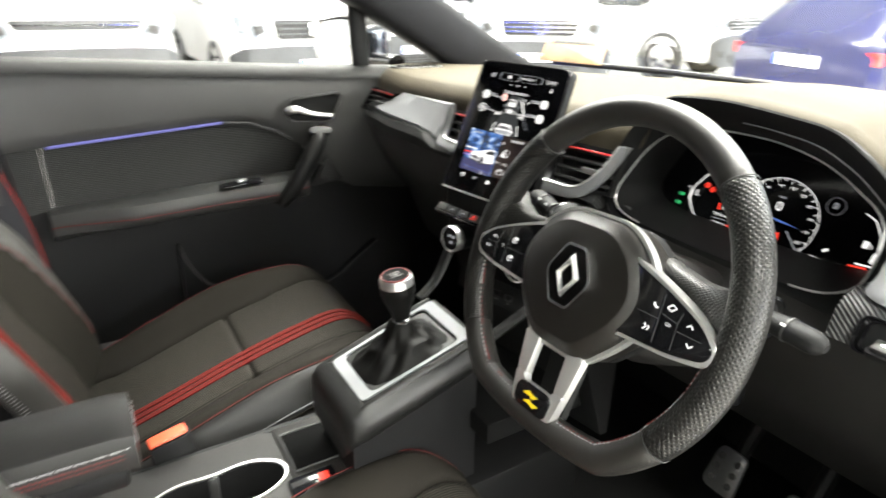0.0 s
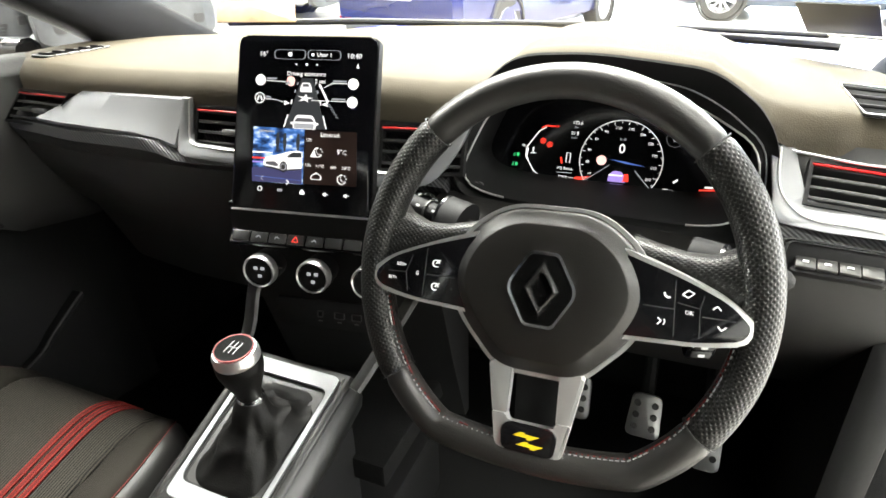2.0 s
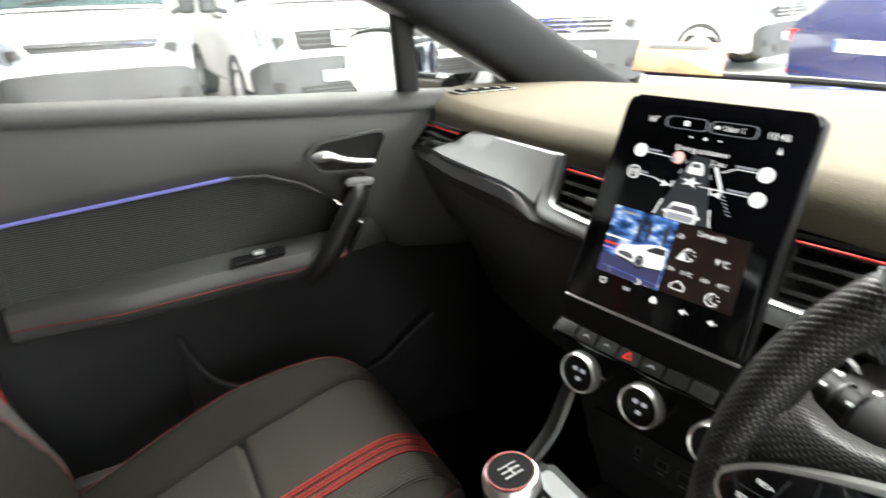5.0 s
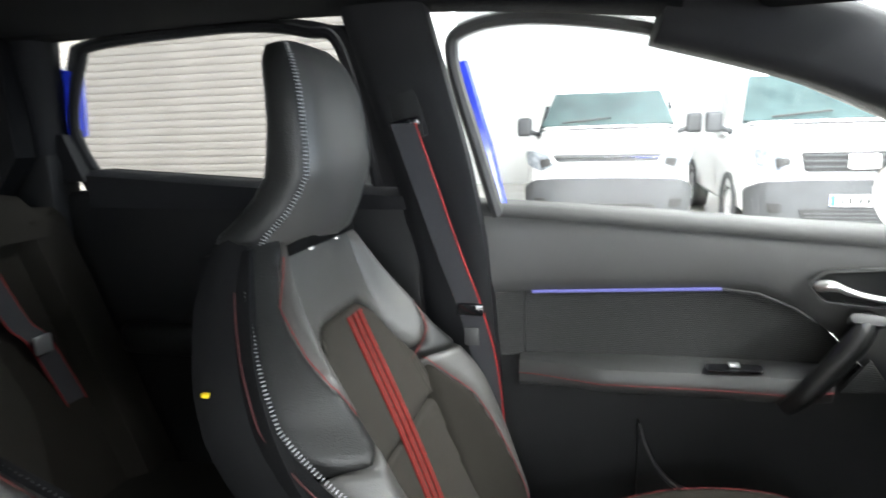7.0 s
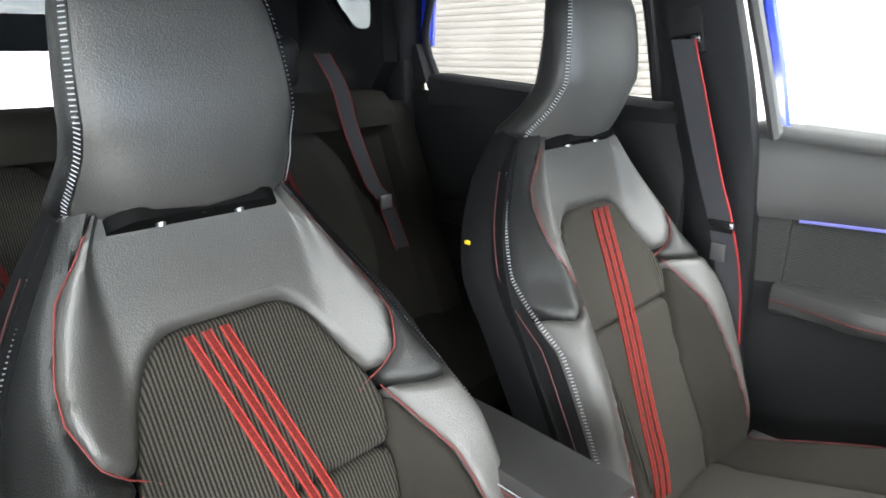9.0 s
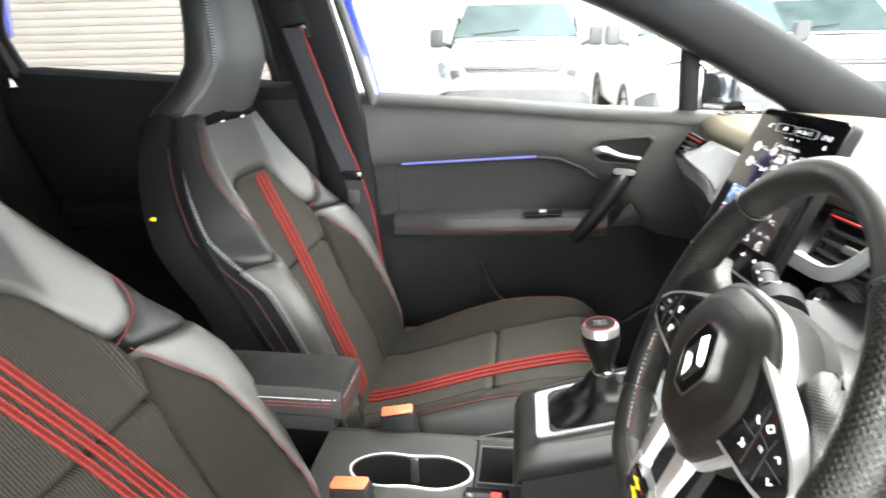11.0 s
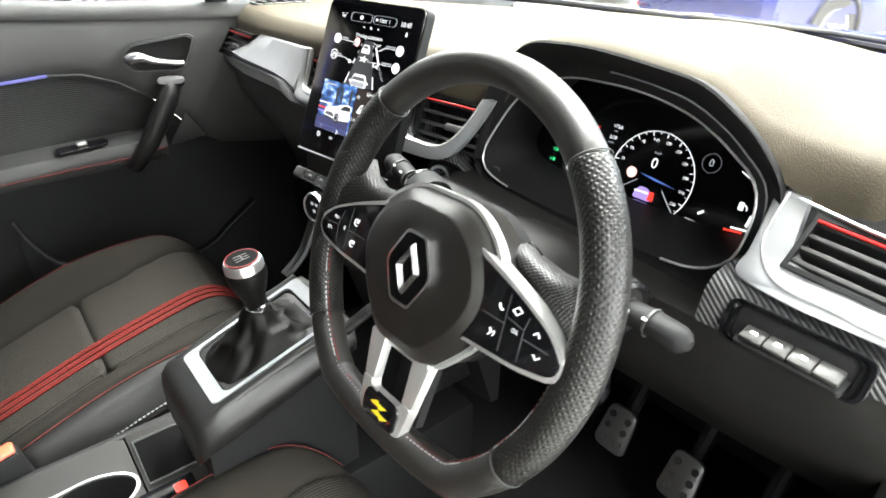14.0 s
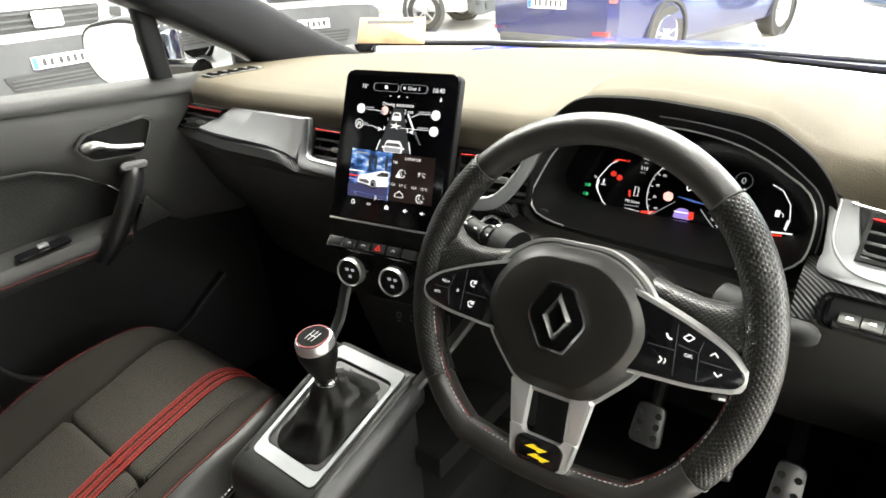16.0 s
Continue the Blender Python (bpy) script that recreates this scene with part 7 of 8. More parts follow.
rim_part(46, 134, 0.0152, RIM_LEATHER, "smooth leather rim")
rim_part(134.3, 216, 0.0164, PERF_UV, "punched leather grip")
rim_part(-36, 45.7, 0.0164, PERF_UV, "punched leather grip")
rim_part(216.3, 323.7, 0.0154, RIM_LEATHER, "smooth leather rim")
for a in (46, 134, 216, 324):
    part("rim_seam", tube([rim_pt(a) + Vector((math.cos(radians(a)) * 0.0166 * math.cos(q), math.sin(radians(a)) * 0.0166 * math.cos(q), 0.0188 * math.sin(q))) for q in [2 * math.pi * j / 24 for j in range(24)]], 0.0007, 5, closed=True), INK, sw_t)


def seam_pt(a, q):
    """A point on the inner face of the rim's cover, q degrees up from its inside."""
    rad = 0.0153 if 46 < a < 134 or 216 < a < 324 else 0.0164
    r = rad + 0.0002
    at, mid = rim_pt(a), Vector((0, 0.01, -0.020))
    inward = (mid - at).normalized()
    return at + inward * r * math.cos(radians(q)) + Vector((0, 0, 1.14 * r * math.sin(radians(q))))


for span in (range(186, 356, 2),):
    stitch(sw_t, [seam_pt(a, 22) for a in span], THREAD_RED, 0.0010, 0.85, 0.0050)
    stitch(sw_t, [seam_pt(a, 30) for a in span], THREAD_WHITE, 0.0007, 0.8, 0.0050)
# hub
ho2 = round_corners([(-0.039, 0.0685), (0.039, 0.0685), (0.076, 0.042), (0.0925, 0.002), (0.077, -0.036), (0.037, -0.079), (-0.037, -0.079), (-0.077, -0.036), (-0.0925, 0.002), (-0.076, 0.042)], [0.02, 0.02, 0.03, 0.03, 0.04, 0.016, 0.016, 0.04, 0.03, 0.03], 6)
part("hub", loft([[(p[0] * s, p[1] * s, z) for p in ho2] for s, z in ((0.9, -0.06), (0.985, -0.045), (0.985, -0.016), (0.972, -0.009), (0.94, -0.004), (0.82, 0.0015), (0.80, 0.0034), (0.78, 0.0040), (0.5, 0.0052), (0.2, 0.0060))]), HUB_LEATHER, sw_t, "leather-grained airbag cover", sharp=50)
for q, h, w_ in ((-0.056, 0.016, 0.005), (0.056, 0.006, 0.006)):
    part("horn_sign", moved(ring([(w_ * math.cos(a * 0.5236), w_ * 0.6 * math.sin(a * 0.5236)) for a in range(12)], [(w_ * 0.78 * math.cos(a * 0.5236), w_ * 0.42 * math.sin(a * 0.5236)) for a in range(12)], 0.0008), pose(q, h, 0.0006)), HUB_LEATHER, sw_t, "horn sign pressed into the cover")
for q in range(5):
    part("pressed_bar", moved(box(-0.0016, 0.0016, -0.0022, 0.0022, 0, 0.0007, 0.0003, 1), pose(-0.0088 + 0.0044 * q, -0.050, 0.0022)), HUB_LEATHER, sw_t)
part("hub_back", moved(slab([(p[0] * 0.98, p[1] * 0.98) for p in ho2], 0.03, 0), pose(0, 0, -0.06)), HARD, sw_t)
part("hub_rim", moved(ring([(p[0] * 1.026, p[1] * 1.026) for p in ho2], [(p[0] * 0.982, p[1] * 0.982) for p in ho2], 0.010), pose(0, 0, -0.021)), BRIGHT, sw_t, "bright silver hub outline")
lo = round_corners([(0.012, 0.031), (0.0275, 0.004), (0.0275, -0.004), (0.012, -0.031), (-0.012, -0.031), (-0.0275, -0.004), (-0.0275, 0.004), (-0.012, 0.031)], 0.004)
bdg = part("badge", moved(slab(lo, 0.004, 0.001), pose(0, 0, 0.005)), DISC_BLACK, sw_t, "black badge with a plain chrome lozenge")
part("badge_rim", moved(ring([(p[0] * 1.05, p[1] * 1.05) for p in lo], [(p[0] * 0.96, p[1] * 0.96) for p in lo], 0.005), pose(0, 0, 0.005)), CHROME, bdg)
dia_o, dia_i = [(0.0, 0.024), (0.0155, 0.0), (0.0, -0.024), (-0.0155, 0.0)], [(0.0, 0.0145), (0.0085, 0.0), (0.0, -0.0145), (-0.0085, 0.0)]
dia_m = [((a[0] + c[0]) / 2, (a[1] + c[1]) / 2) for a, c in zip(dia_o, dia_i)]
part("lozenge", moved(loft([[(p[0], p[1], z) for p in o] for o, z in ((dia_o, 0.0), (dia_m, 0.0045), (dia_i, 0.0))], caps=False), pose(0, 0, 0.0092)), LOZENGE, bdg, "plain faceted chrome lozenge", smooth=False)
# spokes
for s in (-1, 1):
    so_ = round_corners([(s * x, y) for x, y in ((0.060, 0.0435), (0.110, 0.0265), (0.147, 0.0110), (0.1680, -0.0065), (0.1620, -0.0220), (0.127, -0.0290), (0.060, -0.0325))], [0.003, 0.02, 0.016, 0.012, 0.012, 0.02, 0.003])
    spk = part("spoke", moved(slab(so_, 0.018, 0.003), pose(0, 0, -0.0205)), BRIGHT, sw_t, "satin silver spoke frame")
    si = round_corners([(s * x, y) for x, y in ((0.064, 0.0378), (0.1115, 0.0230), (0.1455, 0.0085), (0.1625, -0.0075), (0.1575, -0.0185), (0.126, -0.0253), (0.064, -0.0287))], [0.003, 0.015, 0.012, 0.008, 0.008, 0.012, 0.003])
    pad = part("button_pad", moved(slab(si, 0.003, 0.001), pose(0, 0, -0.0045)), GLOSS, spk, "gloss black button pad")
    K = pose(0, 0, -0.0014)
    if s < 0:
        for txt, x, y, h in (("RES/+", -0.135, 0.003, 0.0042), ("SET/-", -0.1435, -0.0105, 0.0042), ("0", -0.1185, -0.0035, 0.0055)):
            writing("key_text", txt, h, K @ pose(x, y, 0), G_WHITE, pad)
        for x, y in ((-0.1005, 0.008), (-0.1000, -0.0135)):
            ic = mark(pad, K, line2([(x + 0.0032 * math.cos(q * 0.6), y + 0.0032 * math.sin(q * 0.6)) for q in range(10)], 0.0008), G_WHITE, "speed_icon")
            mark(ic, K, line2([(x, y), (x + 0.004, y + 0.0035)], 0.0008), G_WHITE, "needle")
        gaps = (((-0.148, -0.0045), (-0.130, -0.0035), (-0.124, 0.013)), ((-0.130, -0.0035), (-0.127, -0.021)), ((-0.110, 0.021), (-0.112, -0.0230)), ((-0.109, -0.003), (-0.082, -0.003)))
    else:
        writing("key_text", "OK", 0.0046, K @ pose(0.1165, -0.0025, 0), G_WHITE, pad)
        mark(pad, K, line2([(0.133, 0.0030), (0.136, 0.0060), (0.139, 0.0030)], 0.0010), G_WHITE, "up_arrow")
        mark(pad, K, line2([(0.138, -0.0095), (0.141, -0.0125), (0.144, -0.0095)], 0.0010), G_WHITE, "down_arrow")
        mark(pad, K, line2([(0.0965, 0.0115), (0.0972, 0.0090), (0.0995, 0.0076), (0.1012, 0.0080)], 0.0015), G_WHITE, "phone_icon")
        mark(pad, K, line2([(0.110, 0.0115), (0.114, 0.0155), (0.1185, 0.0135), (0.1145, 0.0095), (0.110, 0.0115)], 0.0010), G_WHITE, "page_icon")
        mark(pad, K, line2([(0.094, -0.0095), (0.0965, -0.0120), (0.094, -0.0150)], 0.0012), G_WHITE, "voice_icon")
        mark(pad, K, line2([(0.0985, -0.0100), (0.0995, -0.0120), (0.0985, -0.0145)], 0.0008), G_WHITE, "voice_icon")
        gaps = (((0.104, 0.0215), (0.107, -0.0225)), ((0.082, -0.001), (0.106, -0.001)), ((0.107, 0.0045), (0.124, 0.0020), (0.126, -0.0215)), ((0.124, 0.002), (0.126, 0.0125)), ((0.126, -0.004), (0.150, -0.004)))
    for g in gaps:
        mark(pad, pose(0, 0, -0.0017), line2(g, 0.0007), BUMPER, "key_gap")
    bm = bmesh.new()
    uvl = bm.loops.layers.uv.new("sheet")
    cols = []
    for x, yt, zt in ((0.066, 0.052, -0.040), (0.085, 0.047, -0.030), (0.11, 0.042, -0.026), (0.13, 0.042, -0.022), (0.148, 0.050, -0.016), (0.160, 0.064, -0.012)):
        yl = lin([(0.066, 0.030), (0.11, 0.020), (0.148, 0.004), (0.160, -0.006)], x)
        cols.append([bm.verts.new((s * x, yt + (yl - yt) * q, zt + h)) for q, h in ((0.0, -0.016), (0.12, -0.002), (0.45, 0.004), (0.8, 0.003), (1.0, -0.004))] + [bm.verts.new((s * x, yl, -0.045)), bm.verts.new((s * x, yt, -0.050))])
    for ca, cb in zip(cols, cols[1:]):
        for j in range(7):
            f = bm.faces.new((ca[j], ca[(j + 1) % 7], cb[(j + 1) % 7], cb[j]))
            for lp in f.loops:
                g, h = lp.vert.co.x, lp.vert.co.y - lp.vert.co.z
                lp[uvl].uv = ((g + h) / 0.0053, (g - h) / 0.0053)
    for c_ in (cols[0], cols[-1]):
        bm.faces.new(c_)
    part("grip_bridge", bm, PERF_UV, sw_t, "punched leather spoke cover", sharp=70)
    leg = [(s * 0.021, -0.070), (s * 0.0430, -0.072), (s * 0.0352, -0.1200), (s * 0.0222, -0.1200)]
    part("lower_spoke", moved(slab(round_corners(leg, 0.003), 0.010, 0.003), pose(0, 0, -0.0165)), BRIGHT, sw_t, "bright lower spoke")
bar_o = round_corners([(-0.0355, -0.118), (-0.0225, -0.118), (-0.0200, -0.1255), (0.0200, -0.1255), (0.0225, -0.118), (0.0355, -0.118), (0.0295, -0.1530), (-0.0295, -0.1530)], [0.001, 0.001, 0.003, 0.003, 0.001, 0.001, 0.008, 0.008])
part("spoke_foot", moved(slab(bar_o, 0.011, 0.0025), pose(0, 0, -0.0165)), BRIGHT, sw_t, "bright spoke foot")
fp = part("badge_plate", moved(slab(round_corners([(-0.0200, -0.1240), (0.0200, -0.1240), (0.0255, -0.1295), (0.0235, -0.1495), (-0.0235, -0.1495), (-0.0255, -0.1295)], [0.003, 0.003, 0.004, 0.005, 0.005, 0.004]), 0.003, 0.001), pose(0, 0, -0.0065)), GLOSS, sw_t, "black plate with a yellow mark")
for dx, dy in ((-0.0020, -0.1338), (0.0020, -0.1420)):
    mark(fp, pose(dx, dy, -0.0035), [(-0.0120, -0.0012), (-0.0045, 0.0030), (-0.0005, 0.0030), (-0.0015, 0.0016), (0.0120, 0.0012), (0.0045, -0.0030), (0.0005, -0.0030), (0.0015, -0.0016)], YELLOW, "yellow_flash")
part("spoke_web", moved(slab([(-0.024, -0.07), (0.024, -0.07), (0.02, -0.15), (-0.02, -0.15)], 0.01, 0), pose(0, 0, -0.045)), HARD, sw_t)
# column and stalks
col = thing("steering_column", "black steering column shroud with two stalks", "steering column")
cm = W @ pose(0, 0, 0, 0, 0, -2.4)
part("shroud", loft([[cm @ Vector((a * 0.055 * s, b * 0.05 * s - 0.01, z)) for a, b in [(math.copysign(abs(math.cos(k)) ** 0.6, math.cos(k)), math.copysign(abs(math.sin(k)) ** 0.6, math.sin(k))) for k in [2 * math.pi * j / 20 for j in range(20)]]] for s, z in ((0.9, -0.05), (1.1, -0.065), (1.25, -0.10), (1.2, -0.26))]), KNEE_SHADED, col, "black column shroud")


def stalk(pts, label):
    pts = smooth_path(pts, 6)
    rr_ = [0.009 + 0.004 * min(1, (k / (len(pts) - 1)) * 1.3) for k in range(len(pts))]
    rr_[-1], rr_[-2] = 0.005, 0.0105
    st_ = part("stalk", tube(pts, rr_, 12, squash=0.8), HARD, col, label)
    d = (pts[-1] - pts[-8])
    for k in (-9, -6):
        part("collar", tube([pts[k], pts[k] + d * 0.04], 0.0136, 14, squash=0.85), GREY, st_)
    top = (pts[-10] + pts[-4]) / 2
    for q in range(4):
        mark(st_, axes(pts[-12 + 2 * q] + Vector((0, -0.010, 0.0075)), d, Vector((0, 0.6, 0.8))), round_corners([(-0.0022, -0.0012), (0.0022, -0.0012), (0.0022, 0.0012), (-0.0022, 0.0012)], 0.0006), PLATE, "stalk_sign")
    return st_


stalk([(0.42, 0.10, 0.985), (0.48, 0.10, 0.993), (0.53, 0.10, 0.998), (0.572, 0.10, 0.996)], "wiper stalk")
stalk([(0.32, 0.085, 0.985), (0.26, 0.10, 1.0), (0.20, 0.11, 1.01), (0.165, 0.115, 1.015)], "light stalk")
for fp_, fd in (((0.515, 0.103, 0.995), (1, -0.25, 0.02)), ((0.235, 0.108, 1.003), (-1, 0.25, 0.15))):
    fm = axes(fp_, fd, (0, 0, 1)) @ pose(0, 0, 0, 0, 90, 0)
    part("stalk_socket", moved(lathe([(0.0, -0.030), (0.025, -0.030), (0.024, -0.004), (0.0215, 0.0), (0.018, -0.004), (0.0, -0.004)], 28), fm), HARD, col, "round stalk socket")
    part("socket_ring", moved(lathe([(0.0215, -0.003), (0.0242, -0.004), (0.0242, -0.001), (0.0215, 0.001)], 28), fm), GLOSS, col, "gloss socket ring")
apod = part("audio_pod", moved(box(-0.014, 0.014, -0.010, 0.010, -0.026, 0.026, 0.005), pose(0.508, 0.080, 0.935, 20, 0, 15)), GLOSS, col, "small audio control pod")
for q in (-1, 0, 1):
    part("pod_key", moved(box(-0.009, 0.009, -0.0125, -0.010, -0.005, 0.005, 0.0012), pose(0.508, 0.080, 0.935, 20, 0, 15) @ pose(0, 0, q * 0.013)), GREY, apod)
    mark(apod, pose(0.508, 0.080, 0.935, 20, 0, 15) @ pose(0, -0.0127, q * 0.013, 90), round_corners([(-0.003, -0.0018), (0.003, -0.0018), (0.003, 0.0018), (-0.003, 0.0018)], 0.001), PLATE, "key_sign")
# pedals
PEDALS = ((0.35, 0.535, 0.058, 0.075, 0.42, "square clutch pedal"), (0.47, 0.53, 0.058, 0.075, 0.42, "square brake pedal"), (0.575, 0.50, 0.05, 0.10, 0.43, "tall narrow accelerator pedal"))
for x, z, w, h, y, kind_ in PEDALS:
    ped = thing("pedal", "brushed metal " + kind_ + " with black rubber studs", "pedal", "pedals")
    pm = axes((x, y, z), (1, 0, 0), (0, 0.45, 0.9))
    pd = part("pedal_plate", moved(slab(round_corners([(-w / 2, -h / 2), (w / 2, -h / 2), (w * 0.42, h / 2), (-w * 0.42, h / 2)], 0.012), 0.008, 0.003), pm), PEDAL, ped, "brushed metal plate")
    for i in (-1, 0, 1):
        for j in (-0.5, 0.5):
            part("rubber_stud", moved(lathe([(0.0, 0.0), (0.0062, 0.0), (0.0056, 0.003), (0.0, 0.003)], 12), pm @ pose(j * w * 0.5, i * h * 0.27, 0.007)), INK, pd)
    part("pedal_arm", tube([(x, y + 0.02, z), (x - 0.005, y + 0.10, z + 0.10), (x - 0.01, y + 0.12, z + 0.25)], 0.012), HARD, ped)

# ---- centre console ----
cons = thing("centre_console", "black centre console with cup holders and silver gear surround", "centre console")
part("tunnel", box(-0.080, 0.135, -0.95, 0.30, 0.34, 0.50, 0.01), HARD, cons)
part("console_side", box(-0.086, -0.070, -0.95, -0.14, 0.34, 0.580, 0.006), HARD, cons)
part("console_side", box(0.130, 0.146, -0.95, -0.14, 0.34, 0.580, 0.006), HARD, cons)
PLINTH = ((-0.160, 0.690, 0.82), (-0.156, 0.702, 0.93), (-0.146, 0.712, 0.98), (-0.12, 0.720, 1.0), (0.055, 0.775, 1.0), (0.070, 0.776, 0.98))
part("gear_plinth", loft([[(0.045 + a * k, y, z + b) for a, b in ((-0.072, -0.060), (-0.086, -0.046), (-0.089, -0.028), (-0.084, -0.010), (-0.074, 0.0), (0.074, 0.0), (0.084, -0.010), (0.089, -0.028), (0.086, -0.046), (0.072, -0.060))] for y, z, k in PLINTH]), PLINTH_SKIN, cons, "padded black gear plinth")
part("plinth_core", loft([[(-0.025, y, 0.36), (-0.02, y, z - 0.055), (0.11, y, z - 0.055), (0.115, y, 0.36)] for y, z, k in PLINTH[2:]]), HARD, cons, "black hollow below the gear plinth")
GF = axes((0.045, -0.035, 0.744), (1, 0.0, 0), (0, 0.95, 0.31))
go = round_corners([(-0.060, -0.095), (0.060, -0.095), (0.066, 0.10), (-0.066, 0.10)], 0.010)
gi = round_corners([(-0.0545, -0.076), (0.0545, -0.076), (0.0590, 0.080), (-0.0590, 0.080)], 0.014)
gl = round_corners([(-0.0510, -0.0735), (0.0510, -0.0735), (0.0555, 0.0775), (-0.0555, 0.0775)], 0.013)
part("gear_surround", moved(ring(go, gi, 0.006), GF), SILVER, cons, "satin silver gear surround")
part("gear_lip", moved(ring(gi, gl, 0.0035), GF), HARD, cons, "gloss black inner lip")
part("gear_well", moved(slab(gi, 0.001, 0), GF @ pose(0, 0, -0.002)), HARD, cons)
for sx in (-1, 1):
    part("plinth_rail", moved(tube(smooth_path([(sx * 0.066, -0.112, -0.014), (sx * 0.0685, -0.098, -0.001), (sx * 0.070, -0.05, 0.001), (sx * 0.074, 0.10, 0.001)], 5), 0.0060, 10), GF), PLINTH_SKIN, cons, "rounded plinth edge trim")
def cup_r(a):
    """Two round cup places run together with a waist between them."""
    c, s_ = math.cos(radians(a)), math.sin(radians(a))
    return 0.028 + 0.047 * c * (1 - 0.16 * math.exp(-(s_ / 0.30) ** 2)), -0.33 + 0.105 * math.copysign(abs(s_) ** 0.85, s_)


cup_o = [cup_r(a) for a in range(0, 360, 6)]
part("cup_rim", moved(ring(cup_o, inset(cup_o, 0.0042), 0.005), pose(0, 0, 0.580)), BRIGHT, cons, "satin cup holder rim")
cc = (0.028, -0.33)
part("console_top", moved(ring([to_box(p, cc, -0.072, 0.132, -0.50, -0.224) for p in cup_o], cup_o, 0.012), pose(0, 0, 0.570)), CONSOLE, cons, "grained console top")
wi = inset(cup_o, 0.0042)
part("cup_well", loft([[(p[0], p[1], z) for p in wi] for z in (0.583, 0.515)] + [[(cc[0] + (p[0] - cc[0]) * k, cc[1] + (p[1] - cc[1]) * k, 0.512) for p in wi] for k in (0.9, 0.02)], caps=False), HARD, cons, "deep black cup holder")
for sx in (-1, 1):
    part("cup_divider", box(0.028 + sx * 0.038 - 0.006, 0.028 + sx * 0.038 + 0.006, -0.337, -0.323, 0.53, 0.582, 0.003), GREY, cons)
part("front_top", box(-0.072, 0.132, -0.222, -0.105, 0.570, 0.582, 0.003), CONSOLE, cons)
for sx, pts in ((-1, ((-0.045, 0.05, 0.775), (-0.05, 0.085, 0.80), (-0.055, 0.11, 0.84), (-0.05, 0.118, 0.865))), (1, ((0.135, 0.05, 0.775), (0.15, 0.10, 0.81), (0.17, 0.16, 0.86), (0.185, 0.185, 0.90)))):
    part("side_rail", tube(smooth_path(pts, 6), 0.010, 8, squash=0.7), PLINTH_SKIN, cons, "curved console rail")
part("bin_floor", box(-0.08, 0.16, 0.06, 0.30, 0.60, 0.64, 0.005), CARPET, cons)
# flat matt-black slab; the shade of a deep tray recess is painted on
part("tray", box(-0.045, 0.045, -0.215, -0.125, 0.5815, 0.585, 0.002), DISC_BLACK, cons, "black slab painted as the shade in the tray recess")
part("tray_edge", tube([(-0.046, -0.216, 0.585), (0.046, -0.216, 0.585), (0.046, -0.124, 0.585), (-0.046, -0.124, 0.585)], 0.002, 6, closed=True), GREY, cons)
part("parking_switch", box(0.062, 0.10, -0.235, -0.165, 0.582, 0.590, 0.003), GLOSS, cons, "parking brake switch")
mark(cons, pose(0.081, -0.185, 0.5905), round_corners([(-0.008, -0.008), (0.008, -0.008), (0.008, 0.008), (-0.008, 0.008)], 0.003), G_RED, "parking_lamp")
# gear lever
gear = thing("gear_lever", "gear lever with chrome-topped black knob and leather gaiter", "gear lever")
def gaiter():
    """Soft leather, square at its foot, drawn up in folds to the round neck."""
    secs = []
    for k in range(15):
        u = k / 14
        w, h = 0.053 - 0.040 * at_curve([(0, 0), (0.12, 0.08), (0.45, 0.42), (0.75, 0.80), (1, 1)], u), 0.075 - 0.062 * at_curve([(0, 0), (0.12, 0.10), (0.45, 0.50), (0.75, 0.84), (1, 1)], u)
        e = 0.38 + 0.62 * min(1, u * 1.5)
        fold = math.sin(math.pi * min(1, u * 1.15)) if u < 0.87 else 0.0
        sec = []
        for j in range(96):
            a = 2 * math.pi * j / 96
            c, s_ = math.cos(a), math.sin(a)
            f = 1 + fold * (0.10 * math.sin(3 * a + 0.6) + 0.055 * math.sin(7 * a + 5 * u) + 0.03 * math.sin(11 * a - 9 * u))
            x, y = w * math.copysign(abs(c) ** e, c) * f, h * math.copysign(abs(s_) ** e, s_) * f
            sec.append((0.047 + x, -0.035 + y, 0.744 + 0.062 * at_curve([(0, 0), (0.2, 0.10), (0.5, 0.42), (1, 1)], u) + 0.326 * y * (1 - 0.6 * u) + 0.003 * fold * math.sin(5 * a + 1.1)))
        secs.append(sec)
    return loft(secs)


gt = part("gaiter", gaiter(), GEAR_LEATHER, gear, "soft black leather gaiter with folds")
km = axes((0.048, -0.032, 0.80), (1, 0, 0), (0, 1, 0.12))
part("collar", moved(lathe([(0.0, -0.01), (0.013, -0.01), (0.016, 0.0), (0.016, 0.006), (0.012, 0.010), (0.0, 0.010)], 24), km), CHROME, gear)
part("knob", moved(lathe([(0.0, 0.0), (0.013, 0.004), (0.0155, 0.018), (0.022, 0.036), (0.0262, 0.051), (0.0268, 0.061), (0.025, 0.066), (0.0, 0.066)], 32), km), GEAR_LEATHER, gear, "black leather knob")
kc = part("knob_cap", moved(lathe([(0.022, 0.064), (0.0258, 0.066), (0.0258, 0.074), (0.0235, 0.0790), (0.0215, 0.0795), (0.0, 0.0795)], 32), km), SATIN, gear, "satin chrome knob cap")
part("shift_ring", moved(lathe([(0.0205, 0.0780), (0.0222, 0.0780), (0.0222, 0.0812), (0.0205, 0.0812)], 32), km), RED_CAP, kc, "dark red ring")
part("shift_disc", moved(lathe([(0.0, 0.0800), (0.0206, 0.0800), (0.0206, 0.0808), (0.0, 0.0808)], 28), km), DISC_BLACK, kc, "black disc with a shift pattern")
